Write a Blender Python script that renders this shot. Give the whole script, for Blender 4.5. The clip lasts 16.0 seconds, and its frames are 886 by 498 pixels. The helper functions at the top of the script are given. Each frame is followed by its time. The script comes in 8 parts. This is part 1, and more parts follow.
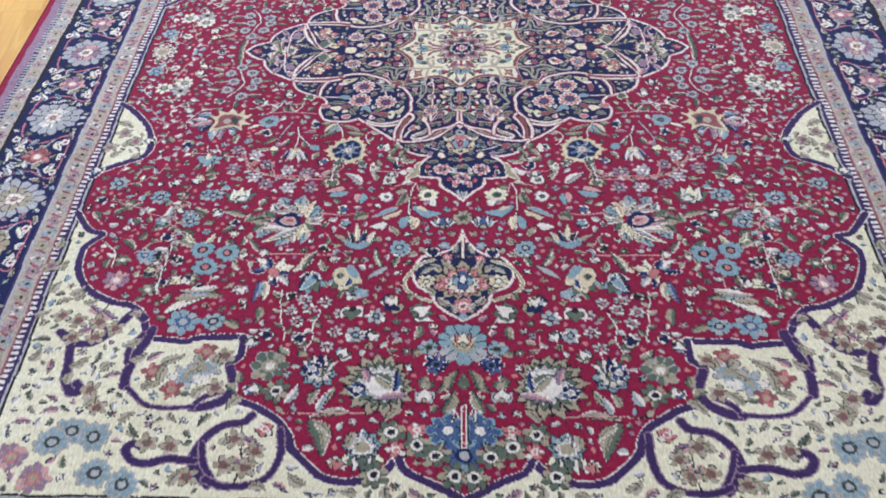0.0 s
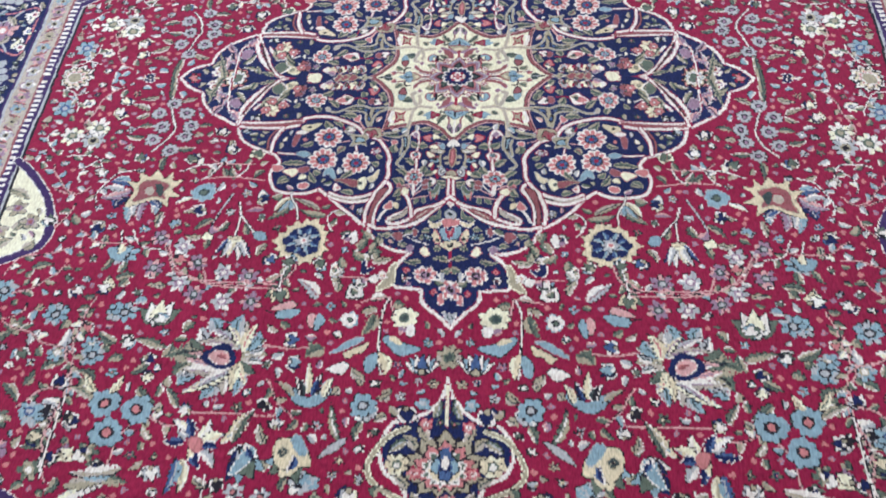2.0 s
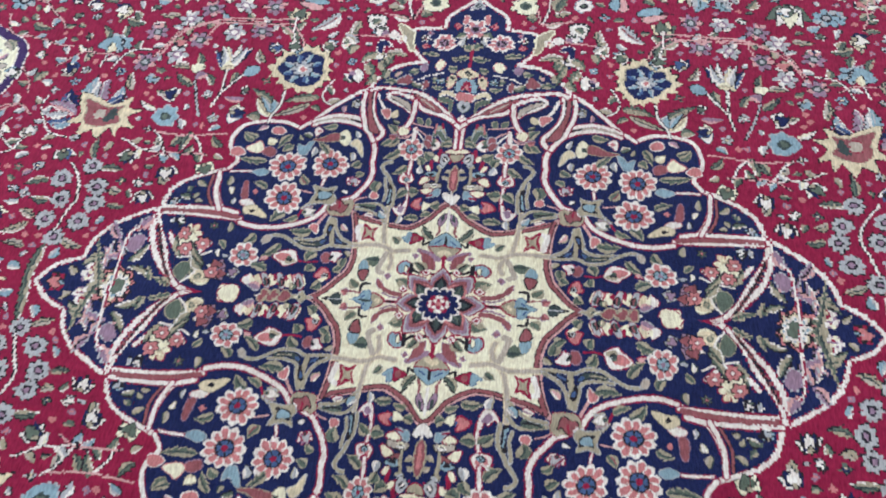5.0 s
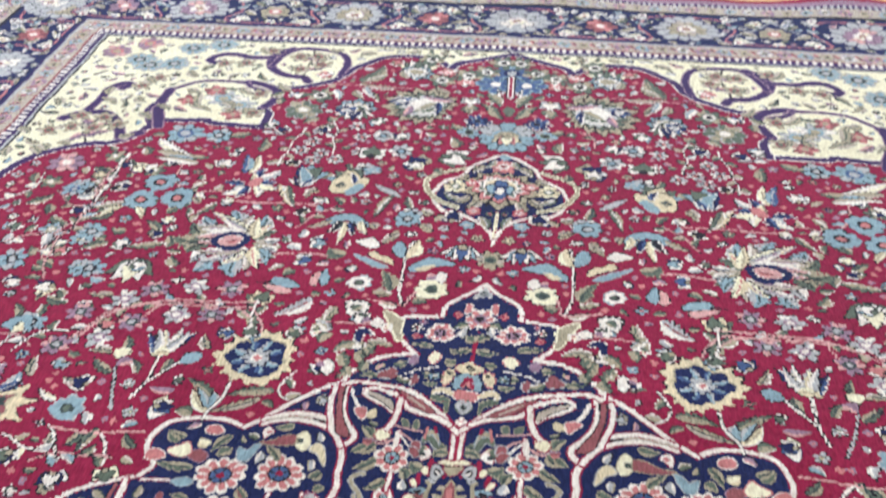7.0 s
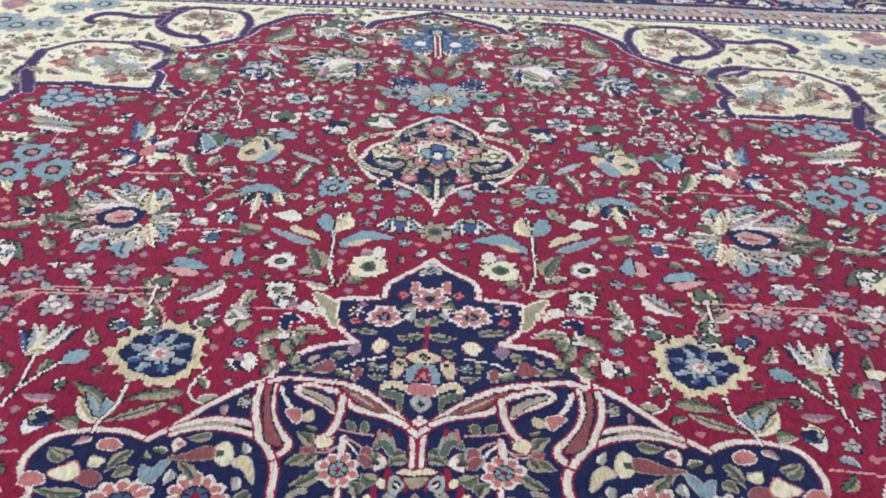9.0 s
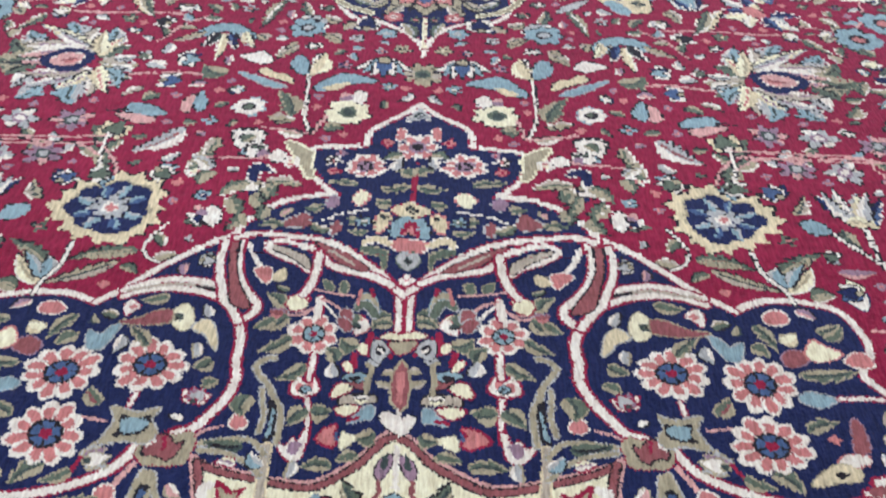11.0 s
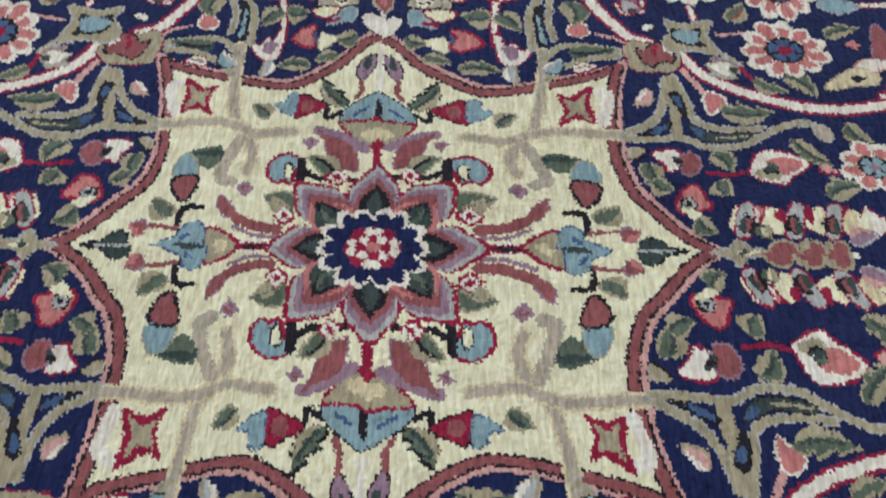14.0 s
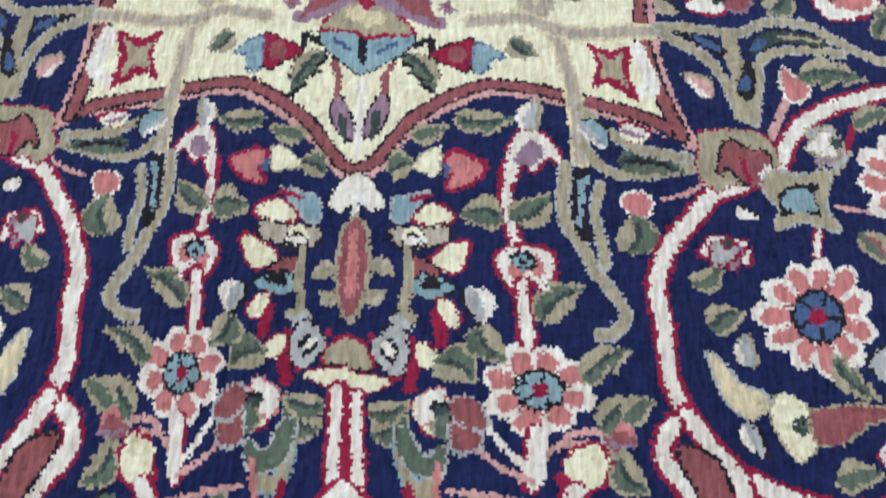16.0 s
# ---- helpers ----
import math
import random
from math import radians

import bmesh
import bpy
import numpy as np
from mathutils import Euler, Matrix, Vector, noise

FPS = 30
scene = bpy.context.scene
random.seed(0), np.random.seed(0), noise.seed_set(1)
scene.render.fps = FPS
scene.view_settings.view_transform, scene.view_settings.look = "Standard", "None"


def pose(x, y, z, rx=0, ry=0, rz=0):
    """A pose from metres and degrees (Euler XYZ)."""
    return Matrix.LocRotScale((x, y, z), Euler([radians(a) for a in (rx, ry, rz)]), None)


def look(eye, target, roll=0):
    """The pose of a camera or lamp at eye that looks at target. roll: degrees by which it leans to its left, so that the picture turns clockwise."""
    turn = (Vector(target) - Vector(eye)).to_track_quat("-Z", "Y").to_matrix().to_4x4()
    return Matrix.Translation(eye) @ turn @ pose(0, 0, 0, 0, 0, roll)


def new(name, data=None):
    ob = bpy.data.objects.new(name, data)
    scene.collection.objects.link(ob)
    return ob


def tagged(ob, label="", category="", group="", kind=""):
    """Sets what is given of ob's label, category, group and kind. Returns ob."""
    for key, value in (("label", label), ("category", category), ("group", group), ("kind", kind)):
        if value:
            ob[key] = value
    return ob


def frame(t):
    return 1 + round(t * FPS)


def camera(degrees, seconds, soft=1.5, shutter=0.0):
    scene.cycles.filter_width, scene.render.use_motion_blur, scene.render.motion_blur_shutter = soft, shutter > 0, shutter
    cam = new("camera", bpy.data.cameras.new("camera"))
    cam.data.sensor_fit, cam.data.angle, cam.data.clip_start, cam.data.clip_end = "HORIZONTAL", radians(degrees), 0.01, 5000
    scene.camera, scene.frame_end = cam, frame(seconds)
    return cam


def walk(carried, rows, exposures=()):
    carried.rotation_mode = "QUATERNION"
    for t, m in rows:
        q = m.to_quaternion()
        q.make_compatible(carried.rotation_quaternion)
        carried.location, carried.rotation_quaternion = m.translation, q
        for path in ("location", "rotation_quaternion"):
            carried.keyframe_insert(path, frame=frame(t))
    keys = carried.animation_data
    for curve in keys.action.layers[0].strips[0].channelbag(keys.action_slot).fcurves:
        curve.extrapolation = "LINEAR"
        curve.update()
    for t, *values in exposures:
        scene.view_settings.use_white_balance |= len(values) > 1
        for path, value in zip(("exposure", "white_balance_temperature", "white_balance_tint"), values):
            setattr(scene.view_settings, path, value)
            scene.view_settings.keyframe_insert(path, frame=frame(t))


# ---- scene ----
cam = camera(45.6, 16.0, 1.75, 0.3)
PATH = [
    (0, (0.109, -2.556, 1.626), (0.003, -1.101, 0.259), -2.6),
    (0.5, (0.064, -2.317, 1.606), (-0.029, -0.901, 0.197), -2.4),
    (1, (0.078, -2.107, 1.575), (-0.029, -0.769, 0.093), -3.4),
    (1.5, (0.134, -1.888, 1.562), (-0.001, -0.605, 0.034), -4.2),
    (2, (0.151, -1.716, 1.56), (-0.001, -0.475, -0.001), -4.4),
    (2.5, (0.102, -1.462, 1.56), (-0.041, -0.257, -0.03), -4.3),
    (3, (0.107, -1.295, 1.511), (0.006, -0.107, -0.095), -3.0),
    (3.5, (0.168, -1.121, 1.508), (-0.012, -0.012, -0.147), -5.2),
    (3.7, (0.178, -1.081, 1.507), (-0.043, 0.006, -0.156), -6.5),
    (5.8, (0.145, -0.626, 1.146), (-0.058, 0.548, -0.46), -3.5),
    (6, (0.142, -0.603, 1.109), (-0.089, 0.637, -0.444), -3.9),
    (6.5, (0.133, -0.588, 0.992), (-0.097, 0.836, -0.394), -2.3),
    (7, (0.114, -0.592, 0.902), (-0.116, 1.053, -0.212), -1.1),
    (7.5, (0.08, -0.613, 0.858), (-0.089, 1.124, -0.118), 0.4),
    (8, (0.061, -0.565, 0.803), (0.012, 1.177, -0.178), 1.3),
    (8.2, (0.05, -0.532, 0.786), (0.018, 1.196, -0.221), 1.2),
    (10.3, (0.018, -0.348, 0.658), (0.015, 1.273, -0.514), 2.0),
    (10.5, (0.02, -0.345, 0.648), (0.014, 1.265, -0.538), 1.8),
    (11, (0.025, -0.335, 0.619), (0.036, 1.201, -0.662), 1.9),
    (11.5, (0.03, -0.333, 0.604), (0.064, 1.129, -0.761), 2.2),
    (12, (0.027, -0.337, 0.584), (0.061, 1.074, -0.832), 1.9),
    (12.5, (0.025, -0.339, 0.568), (0.063, 1.012, -0.906), 2.0),
    (13, (0.023, -0.343, 0.551), (0.059, 0.947, -0.977), 2.2),
    (13.5, (0.028, -0.35, 0.532), (0.063, 0.88, -1.044), 2.3),
    (14, (0.029, -0.363, 0.513), (0.075, 0.803, -1.112), 3.5),
    (14.5, (0.025, -0.377, 0.497), (0.087, 0.715, -1.177), 4.6),
    (15, (0.033, -0.394, 0.485), (0.098, 0.634, -1.229), 4.7),
    (15.5, (0.035, -0.415, 0.461), (0.097, 0.524, -1.304), 4.8),
    (16, (0.032, -0.436, 0.462), (0.089, 0.394, -1.357), 5.5),
]
walk(cam, [(t, look(eye, target, roll)) for t, eye, target, roll in PATH],
     [(0, 0.28, 5120, 18), (1, 0.42, 5150, 17), (2, 0.42, 5150, 15), (3.6, 0.36, 5170, 14), (6, 0.16, 5320, 15), (7, 0.34, 5450, 14), (8, -0.04, 5450, 16), (10.5, 0.18, 5380, 16), (11.5, 0.2, 5380, 12), (13, 0.13, 5520, 9), (14, -0.1, 5470, 9), (15, -0.18, 5470, 9), (16, 0.27, 5230, 10)])

# ---- light ----
world = bpy.data.worlds.new("sky")
scene.world = world
world.use_nodes = True
sky = world.node_tree.nodes.new("ShaderNodeTexSky")
sky.sky_type, sky.sun_disc, sky.sun_elevation, sky.sun_rotation = "NISHITA", False, radians(40), radians(30)
back = world.node_tree.nodes["Background"]
world.node_tree.links.new(sky.outputs[0], back.inputs[0])
back.inputs[1].default_value = 0.1


def added_area_light(name, m, wide, high, watts, colour):
    data = bpy.data.lights.new(name, "AREA")
    data.shape, data.size, data.size_y, data.energy, data.color = "RECTANGLE", wide, high, watts, colour
    ob = new(name, data)
    ob.matrix_world = m
    return ob


# added lamps, one outside each wall, balanced to light the rug; no source is seen
added_area_light("added_area_light", look((0.2, -4.5, 1.75), (0, -0.5, 0.2)), 5.4, 1.7, 5, (0.94, 0.97, 1.0))
added_area_light("added_area_light", look((0.3, 4.9, 1.75), (0.2, 0, 0.2)), 5.4, 1.7, 98, (0.95, 0.97, 1.0))
added_area_light("added_area_light", look((-3.9, 0.9, 1.75), (0, 0.9, 0.1)), 5.4, 1.7, 122, (0.94, 0.97, 1.0))
added_area_light("added_area_light", look((4.0, 1.1, 1.75), (0, 1.1, 0.1)), 5.4, 1.7, 68, (0.95, 0.96, 1.0))


# ---- materials ----
def material(name):
    m = bpy.data.materials.new(name)
    m.use_nodes = True
    return m, m.node_tree.nodes, m.node_tree.links, m.node_tree.nodes["Principled BSDF"]


def lin(r, g, b):
    return tuple((c / 255 / 12.92) if c < 11 else ((c / 255 + 0.055) / 1.055) ** 2.4 for c in (r, g, b)) + (1.0,)


def wool(name, rgb, vary=0.38):
    """Knotted wool: short tufts that differ a little in dye, with a napped surface."""
    m, nodes, links, bsdf = material(name)
    coord = nodes.new("ShaderNodeTexCoord")
    fleck = nodes.new("ShaderNodeTexNoise")
    fleck.inputs["Scale"].default_value, fleck.inputs["Detail"].default_value = 260, 3
    stretch = nodes.new("ShaderNodeMapping")
    stretch.inputs["Scale"].default_value = (1.7, 0.34, 1.0)
    links.new(coord.outputs["Object"], stretch.inputs[0])
    links.new(stretch.outputs[0], fleck.inputs["Vector"])
    wear = nodes.new("ShaderNodeTexNoise")
    wear.inputs["Scale"].default_value, wear.inputs["Detail"].default_value = 5, 4
    links.new(coord.outputs["Object"], wear.inputs["Vector"])
    ramp = nodes.new("ShaderNodeValToRGB")
    base = lin(*rgb)
    ramp.color_ramp.elements[0].position, ramp.color_ramp.elements[1].position = 0.32, 0.7
    ramp.color_ramp.elements[0].color = tuple(c * (1 - vary) for c in base[:3]) + (1,)
    ramp.color_ramp.elements[1].color = tuple(min(1, c * (1 + vary) + 0.012) for c in base[:3]) + (1,)
    rows = nodes.new("ShaderNodeTexNoise")
    rows.inputs["Scale"].default_value, rows.inputs["Detail"].default_value = 1.0, 3
    level = nodes.new("ShaderNodeMapping")
    level.inputs["Scale"].default_value = (14.0, 80.0, 1.0)
    links.new(coord.outputs["Object"], level.inputs[0])
    links.new(level.outputs[0], rows.inputs["Vector"])
    blend = nodes.new("ShaderNodeMath")
    blend.operation = "ADD"
    links.new(wear.outputs[0], blend.inputs[0])
    links.new(rows.outputs[0], blend.inputs[1])
    mix = nodes.new("ShaderNodeMath")
    mix.operation = "MULTIPLY_ADD"
    mix.inputs[1].default_value = 0.19
    links.new(blend.outputs[0], mix.inputs[0])
    half = nodes.new("ShaderNodeMath")
    half.operation = "MULTIPLY"
    half.inputs[1].default_value = 0.62
    links.new(fleck.outputs[0], half.inputs[0])
    links.new(half.outputs[0], mix.inputs[2])
    links.new(mix.outputs[0], ramp.inputs[0])
    links.new(ramp.outputs[0], bsdf.inputs["Base Color"])
    bsdf.inputs["Roughness"].default_value = 0.85
    bsdf.inputs["Specular IOR Level"].default_value = 0.12
    bsdf.inputs["Sheen Weight"].default_value = 0.045
    bump = nodes.new("ShaderNodeBump")
    bump.inputs["Strength"].default_value, bump.inputs["Distance"].default_value = 0.5, 0.002
    links.new(fleck.outputs[0], bump.inputs["Height"])
    links.new(bump.outputs[0], bsdf.inputs["Normal"])
    return m


DYES = dict(
    R=("crimson_wool", (134, 13, 55)), N=("navy_wool", (17, 28, 73)), C=("cream_wool", (246, 236, 188)), W=("pale_wool", (242, 227, 205)),
    G=("green_wool", (92, 104, 86)), O=("tan_wool", (164, 156, 126)), B=("light_blue_wool", (136, 162, 166)), D=("blue_wool", (70, 92, 128)),
    M=("mauve_wool", (146, 120, 134)), K=("black_wool", (28, 24, 30)), S=("salmon_wool", (190, 122, 116)), Y=("gold_wool", (212, 200, 160)),
    P=("brick_wool", (140, 82, 82)), V=("violet_wool", (58, 38, 84)), X=("silver_wool", (172, 174, 168)), Q=("wine_wool", (140, 20, 56)),
    L=("stem_wool", (202, 158, 148)), T=("dark_green_wool", (58, 70, 66)), E=("greige_wool", (178, 168, 147)))
WOOLS = [wool(*DYES[c]) for c in "RNCWGOBDMKSYPVXQLTE"]


def plain(name, rgb, rough=0.7):
    m, nodes, links, bsdf = material(name)
    n = nodes.new("ShaderNodeTexNoise")
    n.inputs["Scale"].default_value, n.inputs["Detail"].default_value = 30, 5
    coord = nodes.new("ShaderNodeTexCoord")
    links.new(coord.outputs["Object"], n.inputs["Vector"])
    ramp = nodes.new("ShaderNodeValToRGB")
    base = lin(*rgb)
    ramp.color_ramp.elements[0].color = tuple(c * 0.93 for c in base[:3]) + (1,)
    ramp.color_ramp.elements[1].color = tuple(min(1, c * 1.05) for c in base[:3]) + (1,)
    links.new(n.outputs[0], ramp.inputs[0])
    links.new(ramp.outputs[0], bsdf.inputs["Base Color"])
    bsdf.inputs["Roughness"].default_value = rough
    bump = nodes.new("ShaderNodeBump")
    bump.inputs["Strength"].default_value, bump.inputs["Distance"].default_value = 0.15, 0.001
    links.new(n.outputs[0], bump.inputs["Height"])
    links.new(bump.outputs[0], bsdf.inputs["Normal"])
    return m


def maple():
    """Lacquered light hardwood: grain along the board, each board a little different."""
    m, nodes, links, bsdf = material("maple_board")
    coord, info = nodes.new("ShaderNodeTexCoord"), nodes.new("ShaderNodeObjectInfo")
    shift = nodes.new("ShaderNodeVectorMath")
    shift.operation = "ADD"
    far = nodes.new("ShaderNodeMath")
    far.operation = "MULTIPLY"
    far.inputs[1].default_value = 37.0
    links.new(info.outputs["Random"], far.inputs[0])
    links.new(coord.outputs["Object"], shift.inputs[0])
    links.new(far.outputs[0], shift.inputs[1])
    stretch = nodes.new("ShaderNodeMapping")
    stretch.inputs["Scale"].default_value = (14.0, 1.1, 1.0)
    links.new(shift.outputs[0], stretch.inputs[0])
    grain = nodes.new("ShaderNodeTexNoise")
    grain.inputs["Scale"].default_value, grain.inputs["Detail"].default_value, grain.inputs["Distortion"].default_value = 3.0, 7, 1.2
    links.new(stretch.outputs[0], grain.inputs["Vector"])
    ramp = nodes.new("ShaderNodeValToRGB")
    ramp.color_ramp.elements[0].position, ramp.color_ramp.elements[1].position = 0.3, 0.72
    ramp.color_ramp.elements[0].color, ramp.color_ramp.elements[1].color = lin(202, 150, 64), lin(222, 182, 92)
    links.new(grain.outputs[0], ramp.inputs[0])
    tone = nodes.new("ShaderNodeHueSaturation")
    value = nodes.new("ShaderNodeMapRange")
    value.inputs["To Min"].default_value, value.inputs["To Max"].default_value = 0.82, 1.16
    links.new(info.outputs["Random"], value.inputs[0])
    links.new(value.outputs[0], tone.inputs["Value"])
    links.new(ramp.outputs[0], tone.inputs["Color"])
    links.new(tone.outputs[0], bsdf.inputs["Base Color"])
    bsdf.inputs["Roughness"].default_value, bsdf.inputs["Specular IOR Level"].default_value = 0.5, 0.3
    bump = nodes.new("ShaderNodeBump")
    bump.inputs["Strength"].default_value, bump.inputs["Distance"].default_value = 0.08, 0.001
    links.new(grain.outputs[0], bump.inputs["Height"])
    links.new(bump.outputs[0], bsdf.inputs["Normal"])
    return m


MAPLE = maple()
PLASTER = plain("white_plaster", (226, 222, 214))
SELVEDGE = plain("red_selvedge", (150, 24, 50), 0.9)
JOINT = plain("floor_joint", (188, 148, 84), 0.8)


# ---- room ----
FLOOR_Z = -0.014


def box(bm, x0, x1, y0, y1, z0, z1):
    vs = [bm.verts.new((x, y, z)) for z in (z0, z1) for y in (y0, y1) for x in (x0, x1)]
    for f in ((0, 2, 3, 1), (4, 5, 7, 6), (0, 1, 5, 4), (2, 6, 7, 3), (0, 4, 6, 2), (1, 3, 7, 5)):
        bm.faces.new([vs[i] for i in f])


def part(name, bm, mat, parent, label=""):
    me = bpy.data.meshes.new(name)
    bm.to_mesh(me)
    bm.free()
    me.materials.append(mat)
    ob = new(name, me)
    ob.parent = parent
    return tagged(ob, label)


def structure(name, boxes, mat, label):
    bm = bmesh.new()
    for b in boxes:
        box(bm, *b)
    ob = part(name, bm, mat, None, label)
    return tagged(ob, category=name.split("_")[0], kind="structure")


X0, X1, Y0, Y1, Z1 = -3.8, 3.9, -4.4, 4.8, 2.7
floor = structure("floor", [(X0 - 0.3, X1 + 0.3, Y0 - 0.3, Y1 + 0.3, -0.12, FLOOR_Z - 0.004)], JOINT, "light lacquered maple board floor around the rug")
structure("ceiling", [(X0 - 0.3, X1 + 0.3, Y0 - 0.3, Y1 + 0.3, Z1, Z1 + 0.2)], PLASTER, "plain white plaster ceiling")


def wall_with_opening(name, along, at0, at1, lo, hi, w0, w1):
    """An unseen wall with one wide opening, added for its lamp, from w0 to w1, 0.85 to 2.55 m high."""
    runs = [(lo, hi, -0.12, 0.85), (lo, hi, 2.55, Z1), (lo, w0, 0.85, 2.55), (w1, hi, 0.85, 2.55)]
    boxes = [(a, b, at0, at1, c, d) if along == "x" else (at0, at1, a, b, c, d) for a, b, c, d in runs]
    structure(name, boxes, PLASTER, "plain white plastered wall, unseen, with an added wide opening")


wall_with_opening("wall_south", "x", Y0 - 0.25, Y0, X0 - 0.3, X1 + 0.3, -2.6, 3.0)
wall_with_opening("wall_west", "y", X0 - 0.25, X0, Y0, Y1, -1.9, 3.7)
wall_with_opening("wall_east", "y", X1, X1 + 0.25, Y0, Y1, -1.7, 3.9)
wall_with_opening("wall_north", "x", Y1, Y1 + 0.25, X0 - 0.3, X1 + 0.3, -2.5, 3.1)

# ---- rug design: one quarter of the pattern, drawn on a fine sheet and mirrored ----
STEP = 0.001
QU, QV = 1300, 1880
YARN = np.zeros((QV, QU), np.uint8)
PIECE = np.zeros((QV, QU), np.int32)
PIECES = [("field", "crimson wool ground with scattered blossoms", 0)]
CODES = "RNCWGOBDMKSYPVXQLTE"
CODE = {c: i for i, c in enumerate(CODES)}


def piece(name, label="", split=3):
    PIECES.append((name, label, split))
    return len(PIECES) - 1


def window(u0, u1, v0, v1):
    """The stretch of the sheet that holds these metres, with its coordinates."""
    a, b = max(0, int(u0 / STEP) - 1), min(QU, int(u1 / STEP) + 2)
    c, d = max(0, int(v0 / STEP) - 1), min(QV, int(v1 / STEP) + 2)
    if b <= a or d <= c:
        return None
    u, v = np.meshgrid((np.arange(a, b) + 0.5) * STEP, (np.arange(c, d) + 0.5) * STEP)
    return slice(c, d), slice(a, b), u, v


def dye(sl, mask, colour, pid=None):
    YARN[sl[0], sl[1]][mask] = CODE[colour]
    if pid is not None:
        PIECE[sl[0], sl[1]][mask] = pid


def curve(points, closed=False, steps=8):
    """A smooth line through the points."""
    p = np.array(points, float)
    if len(p) < 3:
        return p
    q = np.vstack([p[-1:], p, p[:2]]) if closed else np.vstack([2 * p[:1] - p[1:2], p, 2 * p[-1:] - p[-2:-1]])
    out = []
    for i in range(1, len(q) - 2):
        for s in np.arange(steps) / steps:
            a, b, c, d = q[i - 1], q[i], q[i + 1], q[i + 2]
            out.append(0.5 * (2 * b + (c - a) * s + (2 * a - 5 * b + 4 * c - d) * s**2 + (3 * b - a - 3 * c + d) * s**3))
    if not closed:
        out.append(p[-1])
    return np.array(out)


def fill(points, colour, pid=None):
    p = np.array(points, float)
    sl = window(p[:, 0].min(), p[:, 0].max(), p[:, 1].min(), p[:, 1].max())
    if sl is None:
        return
    u, v = sl[2], sl[3]
    inside = np.zeros(u.shape, bool)
    for (x0, y0), (x1, y1) in zip(p, np.roll(p, -1, 0)):
        if y0 != y1:
            inside ^= ((y0 > v) != (y1 > v)) & (u < (x1 - x0) * (v - y0) / (y1 - y0) + x0)
    dye(sl, inside, colour, pid)


def stroke(points, width, colour, pid=None, smooth=True, taper=0.0):
    p = curve(points) if smooth else np.array(points, float)
    n = max(1, len(p) - 1)
    for i, (a, b) in enumerate(zip(p[:-1], p[1:])):
        w = width / 2 * (1 - taper * i / n)
        sl = window(min(a[0], b[0]) - w, max(a[0], b[0]) + w, min(a[1], b[1]) - w, max(a[1], b[1]) + w)
        if sl is None:
            continue
        d = b - a
        s = np.clip(((sl[2] - a[0]) * d[0] + (sl[3] - a[1]) * d[1]) / max(d @ d, 1e-12), 0, 1)
        dye(sl, (sl[2] - a[0] - s * d[0]) ** 2 + (sl[3] - a[1] - s * d[1]) ** 2 < w * w, colour, pid)


def band(points, layers, smooth=True, pid=None):
    """A line of several colours: (width, colour) from the widest to the narrowest."""
    for width, colour in layers:
        stroke(points, width, colour, pid, smooth)


OUTLINE = ((0.0098, "Q"), (0.0066, "W"))
CREAM = ((0.0115, "Q"), (0.007, "W"))


def polar(u, v, r, squash=1.0):
    sl = window(u - r, u + r, v - r, v + r)
    if sl is None:
        return None
    x, y = sl[2] - u, (sl[3] - v) / squash
    return sl, np.hypot(x, y), np.arctan2(y, x)


def flower(u, v, r, n=8, petal="X", ring="K", heart="Y", tip=None, outline="K", deep=0.3, turn=0.0, squash=1.0, name="blossom", label="", veins=True):
    """A round blossom with n petals, a little uneven as knotted; pointed where deep is below zero."""
    got = polar(u, v, r * 1.25 + 0.004, squash)
    if got is None:
        return
    sl, d, th = got
    pid = piece(name, label, 1 * (u > 0.6 * r) + 2 * (v > 0.6 * r)) if r > 0.011 and name else None
    odd = 37.0 * u + 61.0 * v
    wave = np.abs(np.cos(n / 2 * (th - turn))) if deep >= 0 else 1 - np.abs(np.sin(n / 2 * (th - turn)))
    deep = abs(deep)
    edge = r * (1 - deep + deep * wave) * (1 + 0.07 * np.sin(3 * th + odd) + 0.05 * np.sin(7 * th + 2 * odd))
    if outline:
        shade = 0.0006 + 0.0016 * (np.cos(th - 0.9 - odd) > -0.35)
        dye(sl, d < edge + shade, outline, pid)
    dye(sl, d < edge, petal, pid)
    if tip:
        dye(sl, (d < edge) & (wave < 0.5), tip, pid)
        dye(sl, (d < edge) & (d > 0.86 * edge), tip, pid)
    elif r > 0.013 and veins:
        dye(sl, (d < edge) & (d > 0.55 * edge) & (np.cos(th * 2 + odd) > 0.45), LIGHTER[petal], pid)
    if r > 0.016 and veins:
        dye(sl, (d < edge) & (wave < 0.17) & (d > 0.35 * r), outline or ring, pid)
    dye(sl, d < 0.42 * r, ring, pid)
    dye(sl, d < 0.25 * r, heart, pid)


LIGHTER = {"R": "S", "N": "D", "C": "Y", "W": "C", "G": "O", "O": "E", "B": "X", "D": "B", "M": "L", "K": "T", "S": "W", "Y": "C", "P": "S", "V": "M", "X": "W", "Q": "S", "L": "W", "T": "G", "E": "W"}


